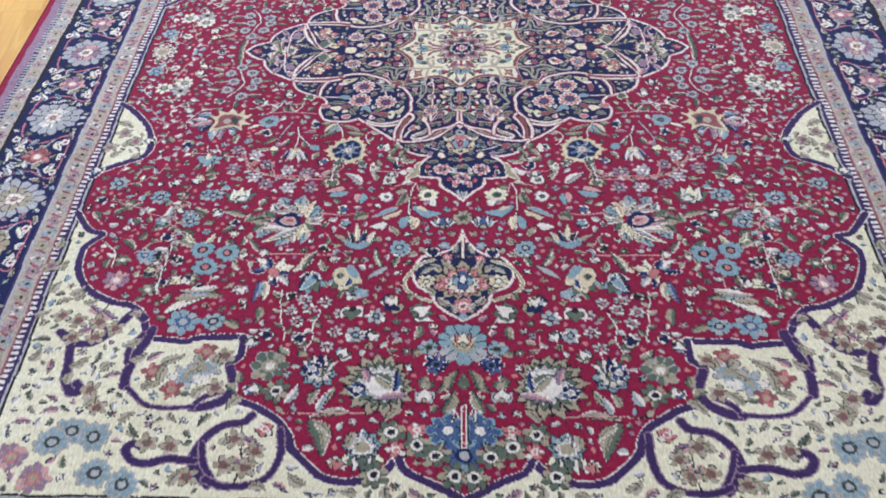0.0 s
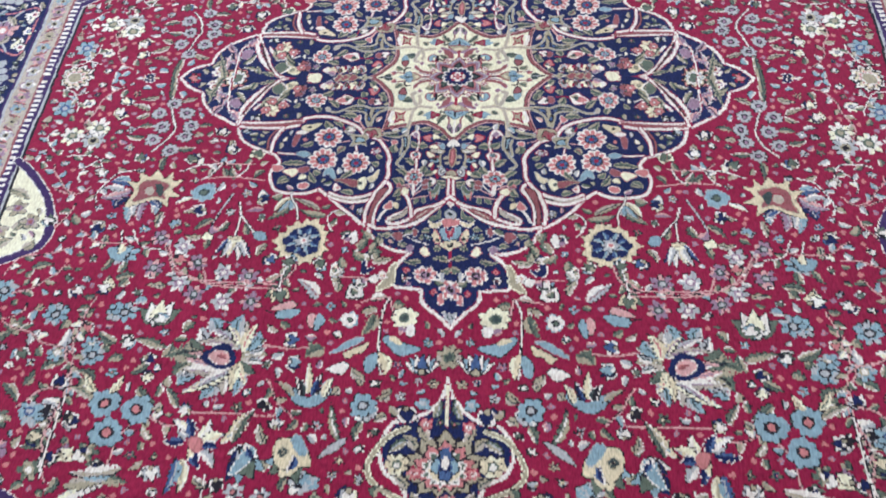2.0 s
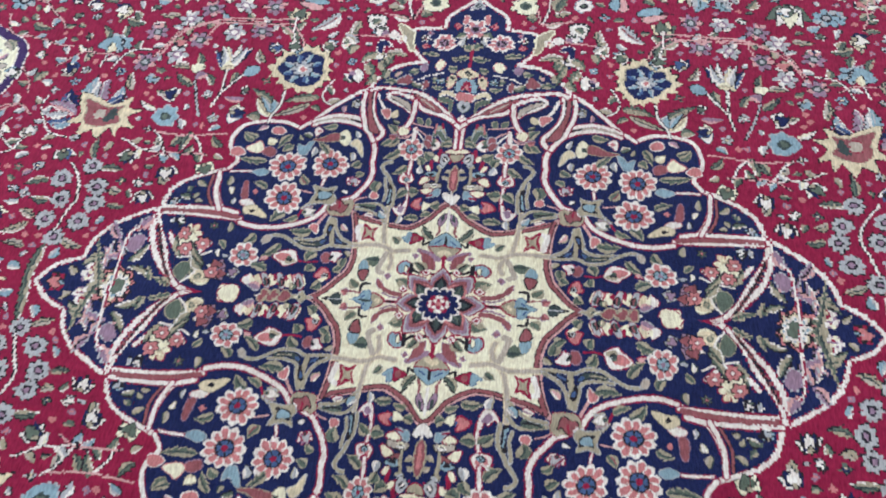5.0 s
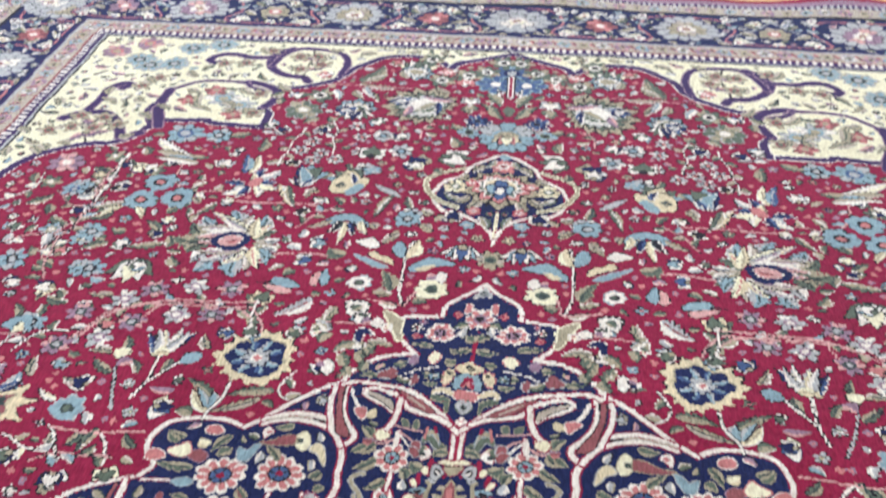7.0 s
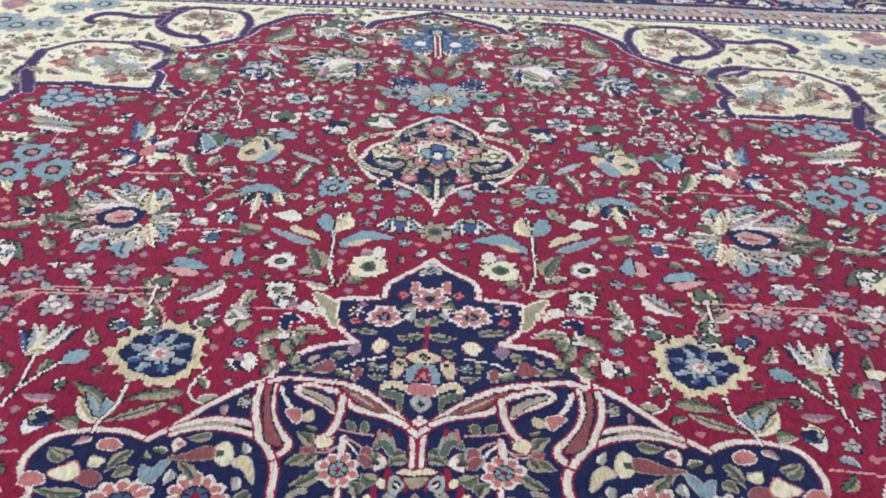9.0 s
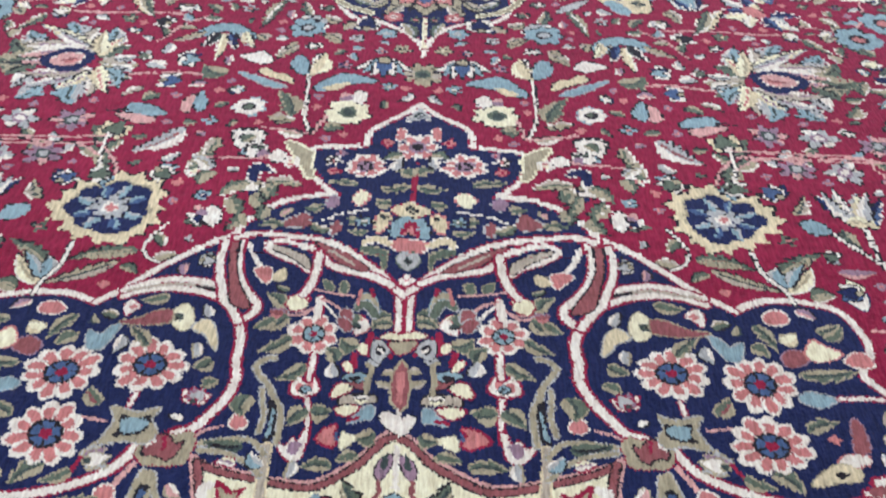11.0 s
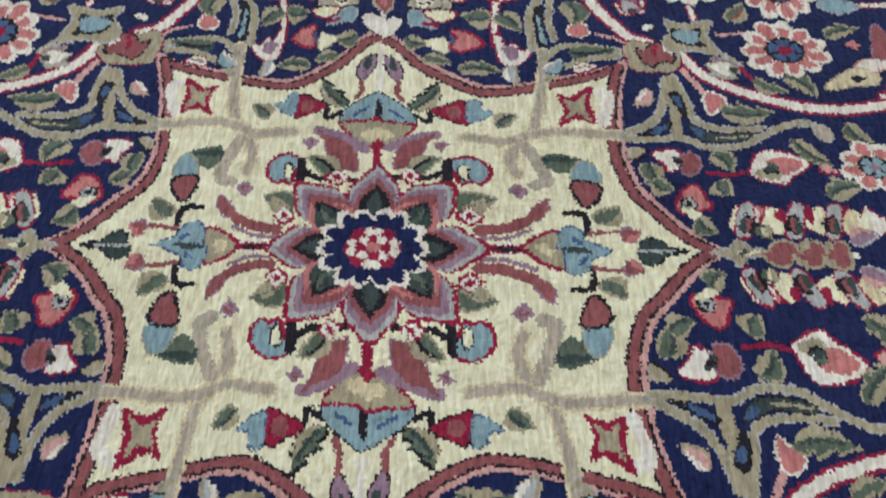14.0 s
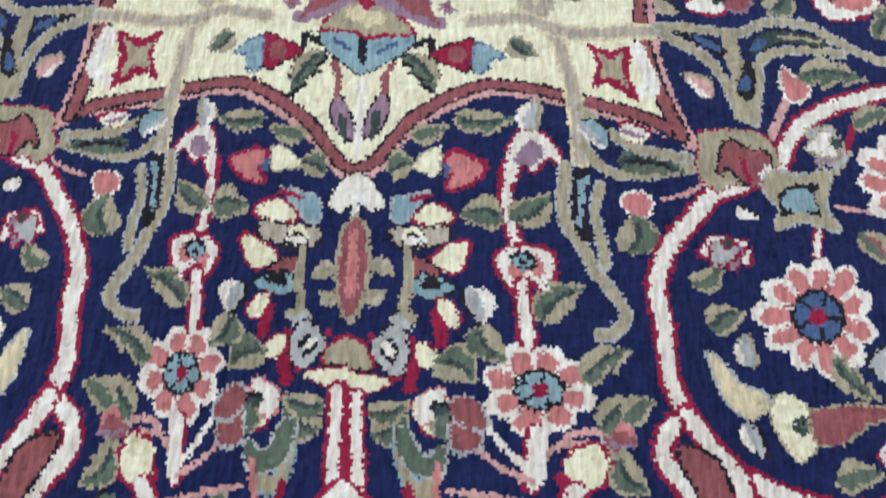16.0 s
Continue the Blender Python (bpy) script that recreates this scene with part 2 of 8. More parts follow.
def leaf(u0, v0, u1, v1, w, colour="G", edge="K", vein="", saw=0):
    """A pointed leaf from its foot to its tip: one half lighter, and a dark line along one side."""
    a, b = np.array([u0, v0]), np.array([u1, v1])
    l = max(np.hypot(*(b - a)), 1e-4)
    d = (b - a) / l
    sl = window(min(u0, u1) - w, max(u0, u1) + w, min(v0, v1) - w, max(v0, v1) + w)
    if sl is None:
        return
    s = ((sl[2] - u0) * d[0] + (sl[3] - v0) * d[1]) / l
    t = (sl[3] - v0) * d[0] - (sl[2] - u0) * d[1]
    flat = abs(u0) + abs(u1) < 1e-6 or abs(v0) + abs(v1) < 1e-6
    if not flat:
        t = t - 0.22 * w * np.sin(np.pi * np.clip(s, 0, 1)) * math.copysign(1, math.sin(91 * (u0 + 2 * v0)))
    half = 0.56 * w * np.clip(np.sin(np.pi * np.clip(s, 0, 1) ** 0.7), 0, 1) ** 0.85
    if l > 0.024 and edge:
        notch = (s * (saw or round(l / 0.011))) % 1.0
        half = half * (1.04 - 0.36 * notch * (t * math.copysign(1, math.sin(57 * (u1 - v0))) > -0.3 * w) - 0.2 * notch)
    on = (s > 0) & (s < 1)
    side = t * math.copysign(1, math.sin(57 * (u1 - v0)))
    if edge:
        dye(sl, (s > -0.03) & (s < 1.04) & (np.abs(t) < half + np.where(side > 0, 0.0021, 0.0004)), edge)
        if l > 0.016 and edge == "K" and math.sin(211 * u0 + 137 * v1) > -0.3:
            dye(sl, on & (side < 0) & (np.abs(t) < half + 0.0016), "X" if colour in "WC" else "W")
    dye(sl, on & (np.abs(t) < half), colour)
    if w > 0.006 and not flat:
        dye(sl, on & (np.abs(t) < half) & (side < -0.12 * w), LIGHTER[colour])
    if vein:
        dye(sl, on & (np.abs(t) < min(0.0013, w * 0.12)) & (s > 0.1) & (s < 0.8), vein)


def bud(u, v, r, turn=90.0, petals="CBC", cup="G", edge="K", name="bud", label=""):
    """An opening bud: petals in a fan over a cup. turn: the way it opens, in degrees."""
    pid = piece(name, label, 1 * (u > 0.6 * r) + 2 * (v > 0.6 * r)) if r > 0.014 else None
    k = len(petals)
    for order in sorted(range(k), key=lambda i: -abs(i - (k - 1) / 2)):
        a = radians(turn + (order - (k - 1) / 2) * 130 / k)
        got = polar(u + 0.45 * r * math.cos(a), v + 0.45 * r * math.sin(a), r * 0.8)
        if got is None:
            continue
        sl, d, th = got
        x, y = sl[2] - u, sl[3] - v
        along, across = x * math.cos(a) + y * math.sin(a), np.abs(y * math.cos(a) - x * math.sin(a))
        s = np.clip(along / r, 0, 1)
        half = r * (1.5 / k) * np.sin(np.pi * s ** 0.6) * (1.15 - 0.5 * s) + 1e-5
        dye(sl, (along > 0) & (along < r) & (across < half + 0.0016), edge, pid)
        dye(sl, (along > 0.05 * r) & (along < r * 0.97) & (across < half), petals[order], pid)
    got = polar(u, v, r * 0.26)
    if got:
        dye(got[0], got[1] < r * 0.23, edge, pid)
        dye(got[0], got[1] < r * 0.16, cup, pid)


def blot(points, colour, edge="", wide=0.0015):
    """A rounded patch of one dye, with a line of another round it."""
    p = curve(points, True)
    if edge:
        stroke(np.vstack([p, p[:1]]), 2 * wide, edge, smooth=False)
    fill(p, colour)


def daisy(u, v, r, n=10, petal="S", tip="W", ring="K", eye="D", core="Q", turn=0.3):
    """An open blossom: separate petals with pale tips round a dark-ringed eye."""
    pid = piece("blossom", "", 1 * (u > 0.6 * r) + 2 * (v > 0.6 * r))
    sl, d, th = polar(u, v, r * 1.2)
    odd = 37.0 * u + 61.0 * v
    wave = np.abs(np.cos(n / 2 * (th - turn)))
    edge = r * (0.8 + 0.2 * wave) * (1 + 0.05 * np.sin(3 * th + odd))
    dye(sl, d < edge, tip, pid)
    dye(sl, (d < edge * (0.84 + 0.07 * np.cos(5 * th + odd))) & (wave > 0.42), petal, pid)
    dye(sl, (d < edge * 0.66) & (wave < 0.16), LIGHTER[petal] if petal != "S" else "P", pid)
    dye(sl, d < 0.44 * r, ring, pid)
    dye(sl, (d < 0.37 * r) & (np.abs(np.cos(2.5 * th + odd)) > 0.3), eye, pid)
    dye(sl, d < 0.15 * r, core, pid)


def palmette(u, v, r, turn, colours="BGMW", teeth=11, name="palmette", label=""):
    """A large serrated blossom seen from the side: nested fans."""
    pid = piece(name, label, 1 * (u > 0.5 * r) + 2 * (v > 0.5 * r))
    got = polar(u, v, r * 1.3)
    if got is None:
        return
    sl, d, th = got
    a = np.abs((th - radians(turn) + np.pi) % (2 * np.pi) - np.pi)
    shape = 0.55 + 0.45 * np.cos(a * 0.55)
    saw = 1 - 0.22 * np.abs(np.sin(a * teeth / 2))
    for f, c in zip((1.0, 0.76, 0.56, 0.38), colours):
        edge = r * f * shape * (saw if f > 0.5 else 1)
        dye(sl, d < edge + 0.003, "K" if f > 0.6 else "W", pid)
        dye(sl, d < edge, c, pid)
    rib = (np.abs(np.sin(a * teeth / 2)) > 0.97) & (d < r * shape * 0.9) & (d > r * 0.4)
    dye(sl, rib, "K", pid)


def sprig(points, colour="L", width=0.0028):
    """A thin stem that wavers a little, with small leaves on either side."""
    p = curve(points)
    run = np.concatenate([[0], np.cumsum(np.hypot(*np.diff(p, axis=0).T))])
    step = np.gradient(p, axis=0)
    across = np.stack([-step[:, 1], step[:, 0]], 1) / np.maximum(np.hypot(step[:, 0], step[:, 1]), 1e-6)[:, None]
    p = p + across * (0.0022 * np.sin(run * 95 + 40 * p[0, 0]))[:, None]
    for k, s in enumerate(np.arange(0.018, run[-1] - 0.008, 0.021)):
        i = min(int(np.searchsorted(run, s)), len(p) - 1)
        way = 1 if k % 2 else -1
        foot = p[i]
        tip = foot + way * 0.018 * across[i] + 0.012 * step[i] / max(np.hypot(*step[i]), 1e-6)
        mid = foot + 0.75 * (tip - foot)
        a, b = int(abs(mid[1]) / STEP), int(abs(mid[0]) / STEP)
        if a < QV and b < QU and YARN[a, b] == 0:
            leaf(foot[0], foot[1], tip[0], tip[1], 0.010, "GOXGWB"[(k * 5 + int(90 * foot[0])) % 6])
    stroke(p, width + 0.0016, "K", smooth=False)
    stroke(p, width, colour, smooth=False)


# ---- grounds and borders of the rug ----
W, L = 1.284, 1.866
uu, vv = np.meshgrid((np.arange(QU) + 0.5) * STEP, (np.arange(QV) + 0.5) * STEP)
inset = np.minimum(W - uu, L - vv)
along = np.where(W - uu < L - vv, vv, uu)


def frame_band(a, b, colour, pid):
    on = (inset >= a) & (inset < b)
    YARN[on], PIECE[on] = CODE[colour], pid
    return on


outer_guard = piece("outer_guard_stripe", "pale floral guard stripe", 0)
main_border = piece("main_border", "navy main border with rosettes and vines", 0)
inner_guard = piece("inner_guard_stripe", "pale floral guard stripe", 0)
frame_band(-1, 0.017, "R", outer_guard)
frame_band(0.017, 0.040, "M", outer_guard)
comb = frame_band(0.040, 0.055, "X", outer_guard) & (np.floor(along / 0.007) % 2 == 0)
YARN[comb] = CODE["V"]
frame_band(0.055, 0.096, "E", outer_guard)
frame_band(0.096, 0.107, "K", outer_guard)
frame_band(0.107, 0.282, "N", main_border)
frame_band(0.282, 0.288, "V", inner_guard)
frame_band(0.288, 0.294, "X", inner_guard)
frame_band(0.294, 0.338, "E", inner_guard)
frame_band(0.338, 0.343, "P", inner_guard)
comb = frame_band(0.343, 0.358, "W", inner_guard) & (np.floor(along / 0.008) % 2 == 0)
YARN[comb] = CODE["V"]
frame_band(0.358, 0.366, "V", inner_guard)
frame_band(0.366, 0.371, "X", inner_guard)
frame_band(0.371, 0.377, "K", inner_guard)

def border_leaf(a, b, c, d, w, colour, turned, edge="K"):
    """A leaf of the border, in metres along it and in from the edge."""
    if turned:
        leaf(a, L - b, c, L - d, w, colour, edge, "T")
    else:
        leaf(W - b, a, W - d, c, w, colour, edge, "T")


def border_flower(a, b, r, turned, *rest, **more):
    if turned:
        flower(a, L - b, r, *rest, **more)
    else:
        flower(W - b, a, r, *rest, **more)


def border_line(points, turned, colour, width):
    stroke([(a, L - b) if turned else (W - b, a) for a, b in points], width, colour)


def border_unit(s, gap, turned, odd):
    """One repeat of the main border: a great rosette, scrolling vines and smaller blossoms."""
    for k in (-1, 1):
        border_line([(s + k * 0.02, 0.125), (s + k * 0.08, 0.135), (s + k * 0.105, 0.195), (s + k * 0.08, 0.26), (s + k * gap * 0.5, 0.27)], turned, "V", 0.010)
        border_line([(s + k * 0.02, 0.125), (s + k * 0.08, 0.135), (s + k * 0.105, 0.195), (s + k * 0.08, 0.26), (s + k * gap * 0.5, 0.27)], turned, "S", 0.004)
        border_line([(s + k * 0.09, 0.23), (s + k * 0.13, 0.20), (s + k * gap * 0.5, 0.13)], turned, "X", 0.005)
        for a, b, c, d, w, col in ((0.085, 0.15, 0.12, 0.125, 0.020, "X"), (0.10, 0.24, 0.14, 0.255, 0.022, "W"), (0.115, 0.20, 0.15, 0.225, 0.018, "O"),
                                   (0.09, 0.185, 0.115, 0.165, 0.016, "B"), (0.13, 0.15, 0.155, 0.175, 0.016, "G"), (0.06, 0.265, 0.09, 0.272, 0.012, "O")):
            border_leaf(s + k * a, b, s + k * c, d, w, col, turned)
        border_flower(s + k * 0.105, 0.258, 0.013, turned, 5, "W", "S", "N", deep=0.3)
        border_flower(s + k * 0.092, 0.122, 0.012, turned, 5, "W", "M", "K", deep=0.3)
    border_flower(s, 0.195, 0.070, turned, 14, "X", "M", "S", tip="X", outline="V", deep=0.14, name="border_rosette", label="pale rosette with a pink heart")
    border_flower(s, 0.195, 0.044, turned, 10, "MXO"[odd % 3], "X", "P", outline="K", deep=0.2)
    border_flower(s, 0.195, 0.022, turned, 7, "W", "P", "O", outline="M", deep=0.2)
    m = s + gap / 2
    border_flower(m, 0.20, 0.036, turned, 7, "MPO"[odd % 3], "S", "W", outline="K", deep=0.25, name="border_blossom")
    border_flower(m - 0.035, 0.145, 0.015, turned, 6, "W", "O", "S", deep=0.35)
    border_flower(m + 0.035, 0.145, 0.015, turned, 6, "X", "D", "W", deep=0.35)
    border_flower(m, 0.262, 0.014, turned, 6, "W", "D", "W", deep=0.3)
    border_leaf(m - 0.02, 0.125, m + 0.02, 0.128, 0.014, "W", turned)


for k in range(6):
    border_unit(k * 0.328, 0.328, False, k)
for k in range(4):
    border_unit(k * 0.375, 0.375, True, k + 1)
for k in range(44):
    for turned in (False, True):
        s = (k + 0.5) * 0.042
        if s > (W - 0.06 if turned else L - 0.06):
            continue
        border_flower(s, 0.0755, 0.0155, turned, 6, "XMOB"[k % 4], "O", "K", outline="M", deep=0.3, name="")
        if s < (W - 0.31 if turned else L - 0.31):
            border_flower(s, 0.316, 0.0165, turned, 6, "XMBO"[k % 4], "O", "K", outline="M", deep=0.3, name="")
            border_leaf(s + 0.015, 0.302, s + 0.028, 0.33, 0.008, "P", turned, "")

# cream corner ground with its scalloped edge
corner = piece("corner_panel", "cream corner ground with violet scrolls", 3)
cartouche = curve([(0.92, 0.262), (0.873, 0.303), (0.825, 0.366), (0.802, 0.426), (0.808, 0.483), (0.846, 0.508), (0.895, 0.540), (0.92, 0.572)])
fill(cartouche, "C", corner)
edge_a = curve([(0.92, 0.705), (0.887, 0.751), (0.869, 0.770), (0.839, 0.780), (0.855, 0.800), (0.874, 0.828), (0.869, 0.884), (0.844, 0.938), (0.810, 0.973), (0.760, 0.998), (0.720, 1.006), (0.688, 1.039), (0.662, 1.100)])
edge_b = curve([(0.662, 1.100), (0.613, 1.106), (0.578, 1.112), (0.560, 1.102), (0.518, 1.098), (0.459, 1.096)])
edge_c = curve([(0.459, 1.096), (0.458, 1.148), (0.480, 1.174), (0.462, 1.201), (0.462, 1.237), (0.472, 1.258)])
edge_d = curve([(0.472, 1.258), (0.423, 1.272), (0.386, 1.294), (0.358, 1.312), (0.336, 1.346), (0.326, 1.378), (0.290, 1.416), (0.261, 1.440), (0.215, 1.450), (0.160, 1.435), (0.125, 1.395)])
edge_e = curve([(0.125, 1.395), (0.112, 1.420), (0.080, 1.440), (0.040, 1.462), (0, 1.483)])
sides = (edge_a, edge_b, edge_c, edge_d, edge_e)
fill(np.vstack(sides + (np.array([[0, 1.492], [0.91, 1.492], [0.91, 0.705]]),)), "C", corner)
on = (inset < 0.377) & (PIECE == corner)
PIECE[on] = inner_guard
frame_band(0.358, 0.366, "V", inner_guard)
frame_band(0.366, 0.371, "X", inner_guard)
frame_band(0.371, 0.377, "K", inner_guard)
frame_band(0.338, 0.343, "P", inner_guard)
comb = frame_band(0.343, 0.358, "W", inner_guard) & (np.floor(along / 0.008) % 2 == 0)
YARN[comb] = CODE["V"]
for side in sides + (cartouche,):
    band(side, ((0.020, "W"), (0.016, "V")), False)

# violet scrolls on the cream


def scroll(points, width=0.018):
    width *= 0.92
    stroke(points, width + 0.005, "M")
    stroke(points, width, "V")


scroll([(0.6827, 1.0475), (0.7079, 1.028), (0.7264, 1.0564), (0.7467, 1.0935), (0.7789, 1.1204), (0.8193, 1.1154), (0.8514, 1.0892)], 0.02)
scroll([(0.6557, 1.076), (0.6655, 1.1128), (0.6787, 1.1515), (0.6836, 1.1951), (0.6804, 1.2346)], 0.02)
scroll([(0.6745, 1.0882), (0.6942, 1.1335), (0.6918, 1.1704)], 0.01)
scroll([(0.8202, 1.1199), (0.8087, 1.1761), (0.8072, 1.2188), (0.7876, 1.2496), (0.7699, 1.2444), (0.7811, 1.2276)], 0.018)
scroll([(0.4743, 1.1807), (0.4593, 1.2239), (0.4707, 1.2586), (0.5074, 1.2812), (0.532, 1.2862)], 0.02)
scroll([(0.484, 1.2445), (0.5212, 1.2647), (0.532, 1.2862)], 0.01)
scroll([(0.5304, 1.2836), (0.5807, 1.2868), (0.6308, 1.2766), (0.6725, 1.2403)], 0.009)
scroll([(0.4122, 1.3016), (0.4262, 1.32), (0.4651, 1.3272), (0.4971, 1.3578), (0.5094, 1.4004), (0.4985, 1.4348), (0.4738, 1.4592)], 0.018)
scroll([(0.5008, 1.3704), (0.4872, 1.4205), (0.4646, 1.4547)], 0.012)
scroll([(0.3502, 1.3344), (0.3455, 1.3921), (0.3586, 1.4375), (0.3917, 1.4585), (0.4432, 1.4622), (0.4816, 1.4496)], 0.014)
scroll([(0.5074, 1.4103), (0.5554, 1.4045), (0.5933, 1.416), (0.6243, 1.413), (0.6415, 1.388), (0.6301, 1.3719), (0.6101, 1.3786)], 0.017)
stroke([(0.4275, 1.3252), (0.4199, 1.4094), (0.4264, 1.4554)], 0.004, 'K')
stroke([(0.7691, 1.0048), (0.7859, 1.0558), (0.7816, 1.1144)], 0.004, 'K')
leaf(0.422, 1.3591, 0.3856, 1.3788, 0.02, 'M', 'T', 'V')
leaf(0.4241, 1.3654, 0.4511, 1.3713, 0.02, 'M', 'T', 'V')
leaf(0.4209, 1.4032, 0.3867, 1.4125, 0.02, 'M', 'T', 'V')
leaf(0.422, 1.4094, 0.4495, 1.415, 0.02, 'M', 'T', 'V')
leaf(0.7758, 1.0241, 0.7409, 1.0484, 0.02, 'M', 'T', 'V')
leaf(0.7795, 1.0321, 0.804, 1.0044, 0.02, 'M', 'T', 'V')
leaf(0.7839, 1.0589, 0.7547, 1.0842, 0.02, 'M', 'T', 'V')
leaf(0.7863, 1.0714, 0.8114, 1.0835, 0.02, 'M', 'T', 'V')

# medallion ground
outline = curve([(0.624, 0), (0.600, 0.030), (0.565, 0.047)]), curve([(0.565, 0.047), (0.556, 0.078), (0.530, 0.113), (0.487, 0.142), (0.468, 0.148)]), \
    curve([(0.468, 0.148), (0.458, 0.185), (0.438, 0.207), (0.411, 0.222), (0.377, 0.234)]), \
    curve([(0.377, 0.234), (0.365, 0.254), (0.380, 0.278), (0.381, 0.303), (0.368, 0.330), (0.342, 0.340), (0.315, 0.341), (0.295, 0.337), (0.274, 0.326)]), \
    curve([(0.274, 0.326), (0.250, 0.348), (0.226, 0.377), (0.195, 0.404), (0.167, 0.422)]), \
    curve([(0.167, 0.422), (0.158, 0.445), (0.139, 0.467), (0.112, 0.482), (0.077, 0.484)]), \
    curve([(0.077, 0.484), (0.100, 0.510), (0.112, 0.543), (0.105, 0.565), (0.078, 0.570), (0.055, 0.574)]), \
    curve([(0.055, 0.574), (0.050, 0.602), (0.022, 0.628), (0, 0.655)])
fill(np.vstack(outline + (np.array([[0, 0]]),)), "N", piece("medallion", "navy scalloped medallion with cream outline", 0))
for side in outline:
    band(side, OUTLINE, False)

# medallion
band([(0.389, 0.227), (0.386, 0.192), (0.369, 0.156), (0.332, 0.13)], OUTLINE)
band([(0.334, 0.137), (0.38, 0.139), (0.467, 0.14)], CREAM)
band([(0.342, 0.148), (0.379, 0.155), (0.467, 0.15)], CREAM)
band([(0.338, 0.139), (0.38, 0.145), (0.463, 0.145)], ((0.0085, 'P'),))
band([(0.373, 0.153), (0.387, 0.188), (0.389, 0.227)], OUTLINE)
band([(0.386, 0.16), (0.398, 0.187), (0.398, 0.22)], ((0.006,'K'),(0.004,'P')))
band([(0.337, -0.009), (0.375, -0.004), (0.404, 0.009), (0.432, 0.037), (0.458, 0.072), (0.473, 0.113), (0.471, 0.144)], ((0.0125, 'Q'), (0.0085, 'W')))
band([(0.404, 0.009), (0.424, 0.035), (0.439, 0.07), (0.46, 0.107), (0.47, 0.136)], ((0.0095, 'Q'), (0.0065, 'W')))
band([(0.416, 0.016), (0.434, 0.047), (0.45, 0.079), (0.465, 0.115)], ((0.006, 'P'), (0.003, 'K')))
band([(0.372, 0.088), (0.39, 0.07), (0.419, 0.072), (0.441, 0.099)], OUTLINE)
flower(0.405, 0.103, 0.017, 6, 'C', 'Y', 'O', outline='Q')
leaf(0.387, 0.031, 0.393, 0.065, 0.0115, 'G', 'O', '')
leaf(0.449, 0.017, 0.455, 0.039, 0.0115, 'G', 'O', '')
leaf(0.37, 0.022, 0.388, 0.038, 0.0115, 'G', 'O', '')
bud(0.35, 0.042, 0.02, 60, 'WPM', 'O')
flower(0.377, 0.026, 0.013, 5, 'Y', 'G', 'O', outline='K')
leaf(0.34, 0.009, 0.321, 0.011, 0.013, 'C', 'Q', '')
# star panel
star_edge = curve([(-0.0016, 0.1831), (0.0095, 0.1768), (0.025, 0.1574), (0.0398, 0.146), (0.0577, 0.1359), (0.0718, 0.1338), (0.0933, 0.1367), (0.1096, 0.1406), (0.1299, 0.1451), (0.1432, 0.15), (0.1548, 0.157)])
star_side = curve([(0.1548, 0.157), (0.1491, 0.1367), (0.145, 0.1153), (0.1429, 0.0919), (0.1438, 0.0694), (0.1507, 0.0477), (0.1623, 0.033), (0.1727, 0.0196), (0.1833, 0.0088), (0.197, 0.0001)])
star_edge[0, 0], star_side[-1, 1] = 0, 0
star = np.vstack([star_edge, star_side, [[0, 0]]])
fill(star, 'C', piece('star_panel', 'cream eight-pointed centre panel', 0))
for side in (star_edge, star_side):
    band(side * 1.032, ((0.0052, 'L'),), False)
    band(side, ((0.0082, 'K'), (0.0054, 'P')), False)
band([(0.1048, 0.1734), (0.1042, 0.1539), (0.1028, 0.1349), (0.1004, 0.1163), (0.0961, 0.0996), (0.086, 0.0876), (0.0812, 0.07), (0.0838, 0.0579)], ((0.0094, 'Y'), (0.0062, 'E')))
band([(0.1531, 0.0974), (0.137, 0.0969), (0.1177, 0.0983), (0.0984, 0.0966), (0.0809, 0.0889), (0.0673, 0.091), (0.0553, 0.0931)], ((0.0094, 'Y'), (0.0062, 'E')))
band([(0.091, 0.0842), (0.0986, 0.0656), (0.1013, 0.0536), (0.0944, 0.0487)], ((0.0085, 'E'),))
blot([(-0.004, 0.1285), (0.0108, 0.1225), (0.0237, 0.111), (0.0231, 0.1023), (0.0112, 0.1039), (-0.004, 0.105)], 'B', 'K', 0.0012)
stroke([(-0.0014, 0.1206), (-0.0009, 0.1066)], 0.006, 'K')
stroke([(0.0073, 0.1156), (0.0155, 0.1092)], 0.0025, 'D')
blot([(-0.004, 0.1035), (0.0112, 0.1029), (0.0238, 0.1023), (0.0186, 0.0955), (0.0116, 0.0877), (-0.004, 0.0844)], 'O', 'Q', 0.0022)
blot([(-0.004, 0.0985), (0.0078, 0.0967), (0.0097, 0.0902), (-0.004, 0.0874)], 'Y')
band([(-0.0013, 0.0844), (-0.002, 0.0629), (-0.0026, 0.0486)], ((0.009, 'Q'), (0.0035, 'K')))
stroke([(0.0255, 0.1111), (0.0334, 0.1062), (0.0344, 0.114)], 0.004, 'K')
leaf(0.0219, 0.1161, 0.038, 0.1405, 0.013, 'G', 'K', 'T')
blot([(0.0344, 0.1166), (0.0433, 0.1221), (0.0522, 0.1261), (0.0574, 0.1148), (0.0555, 0.1054), (0.0433, 0.1101)], 'Q', 'K', 0.0012)
blot([(0.0433, 0.1195), (0.0511, 0.1198), (0.051, 0.1104), (0.045, 0.1117)], 'P')
blot([(0.0558, 0.1263), (0.0628, 0.1255), (0.0644, 0.1176), (0.0714, 0.1163), (0.0635, 0.1088), (0.0566, 0.1085)], 'B', 'D', 0.0008)
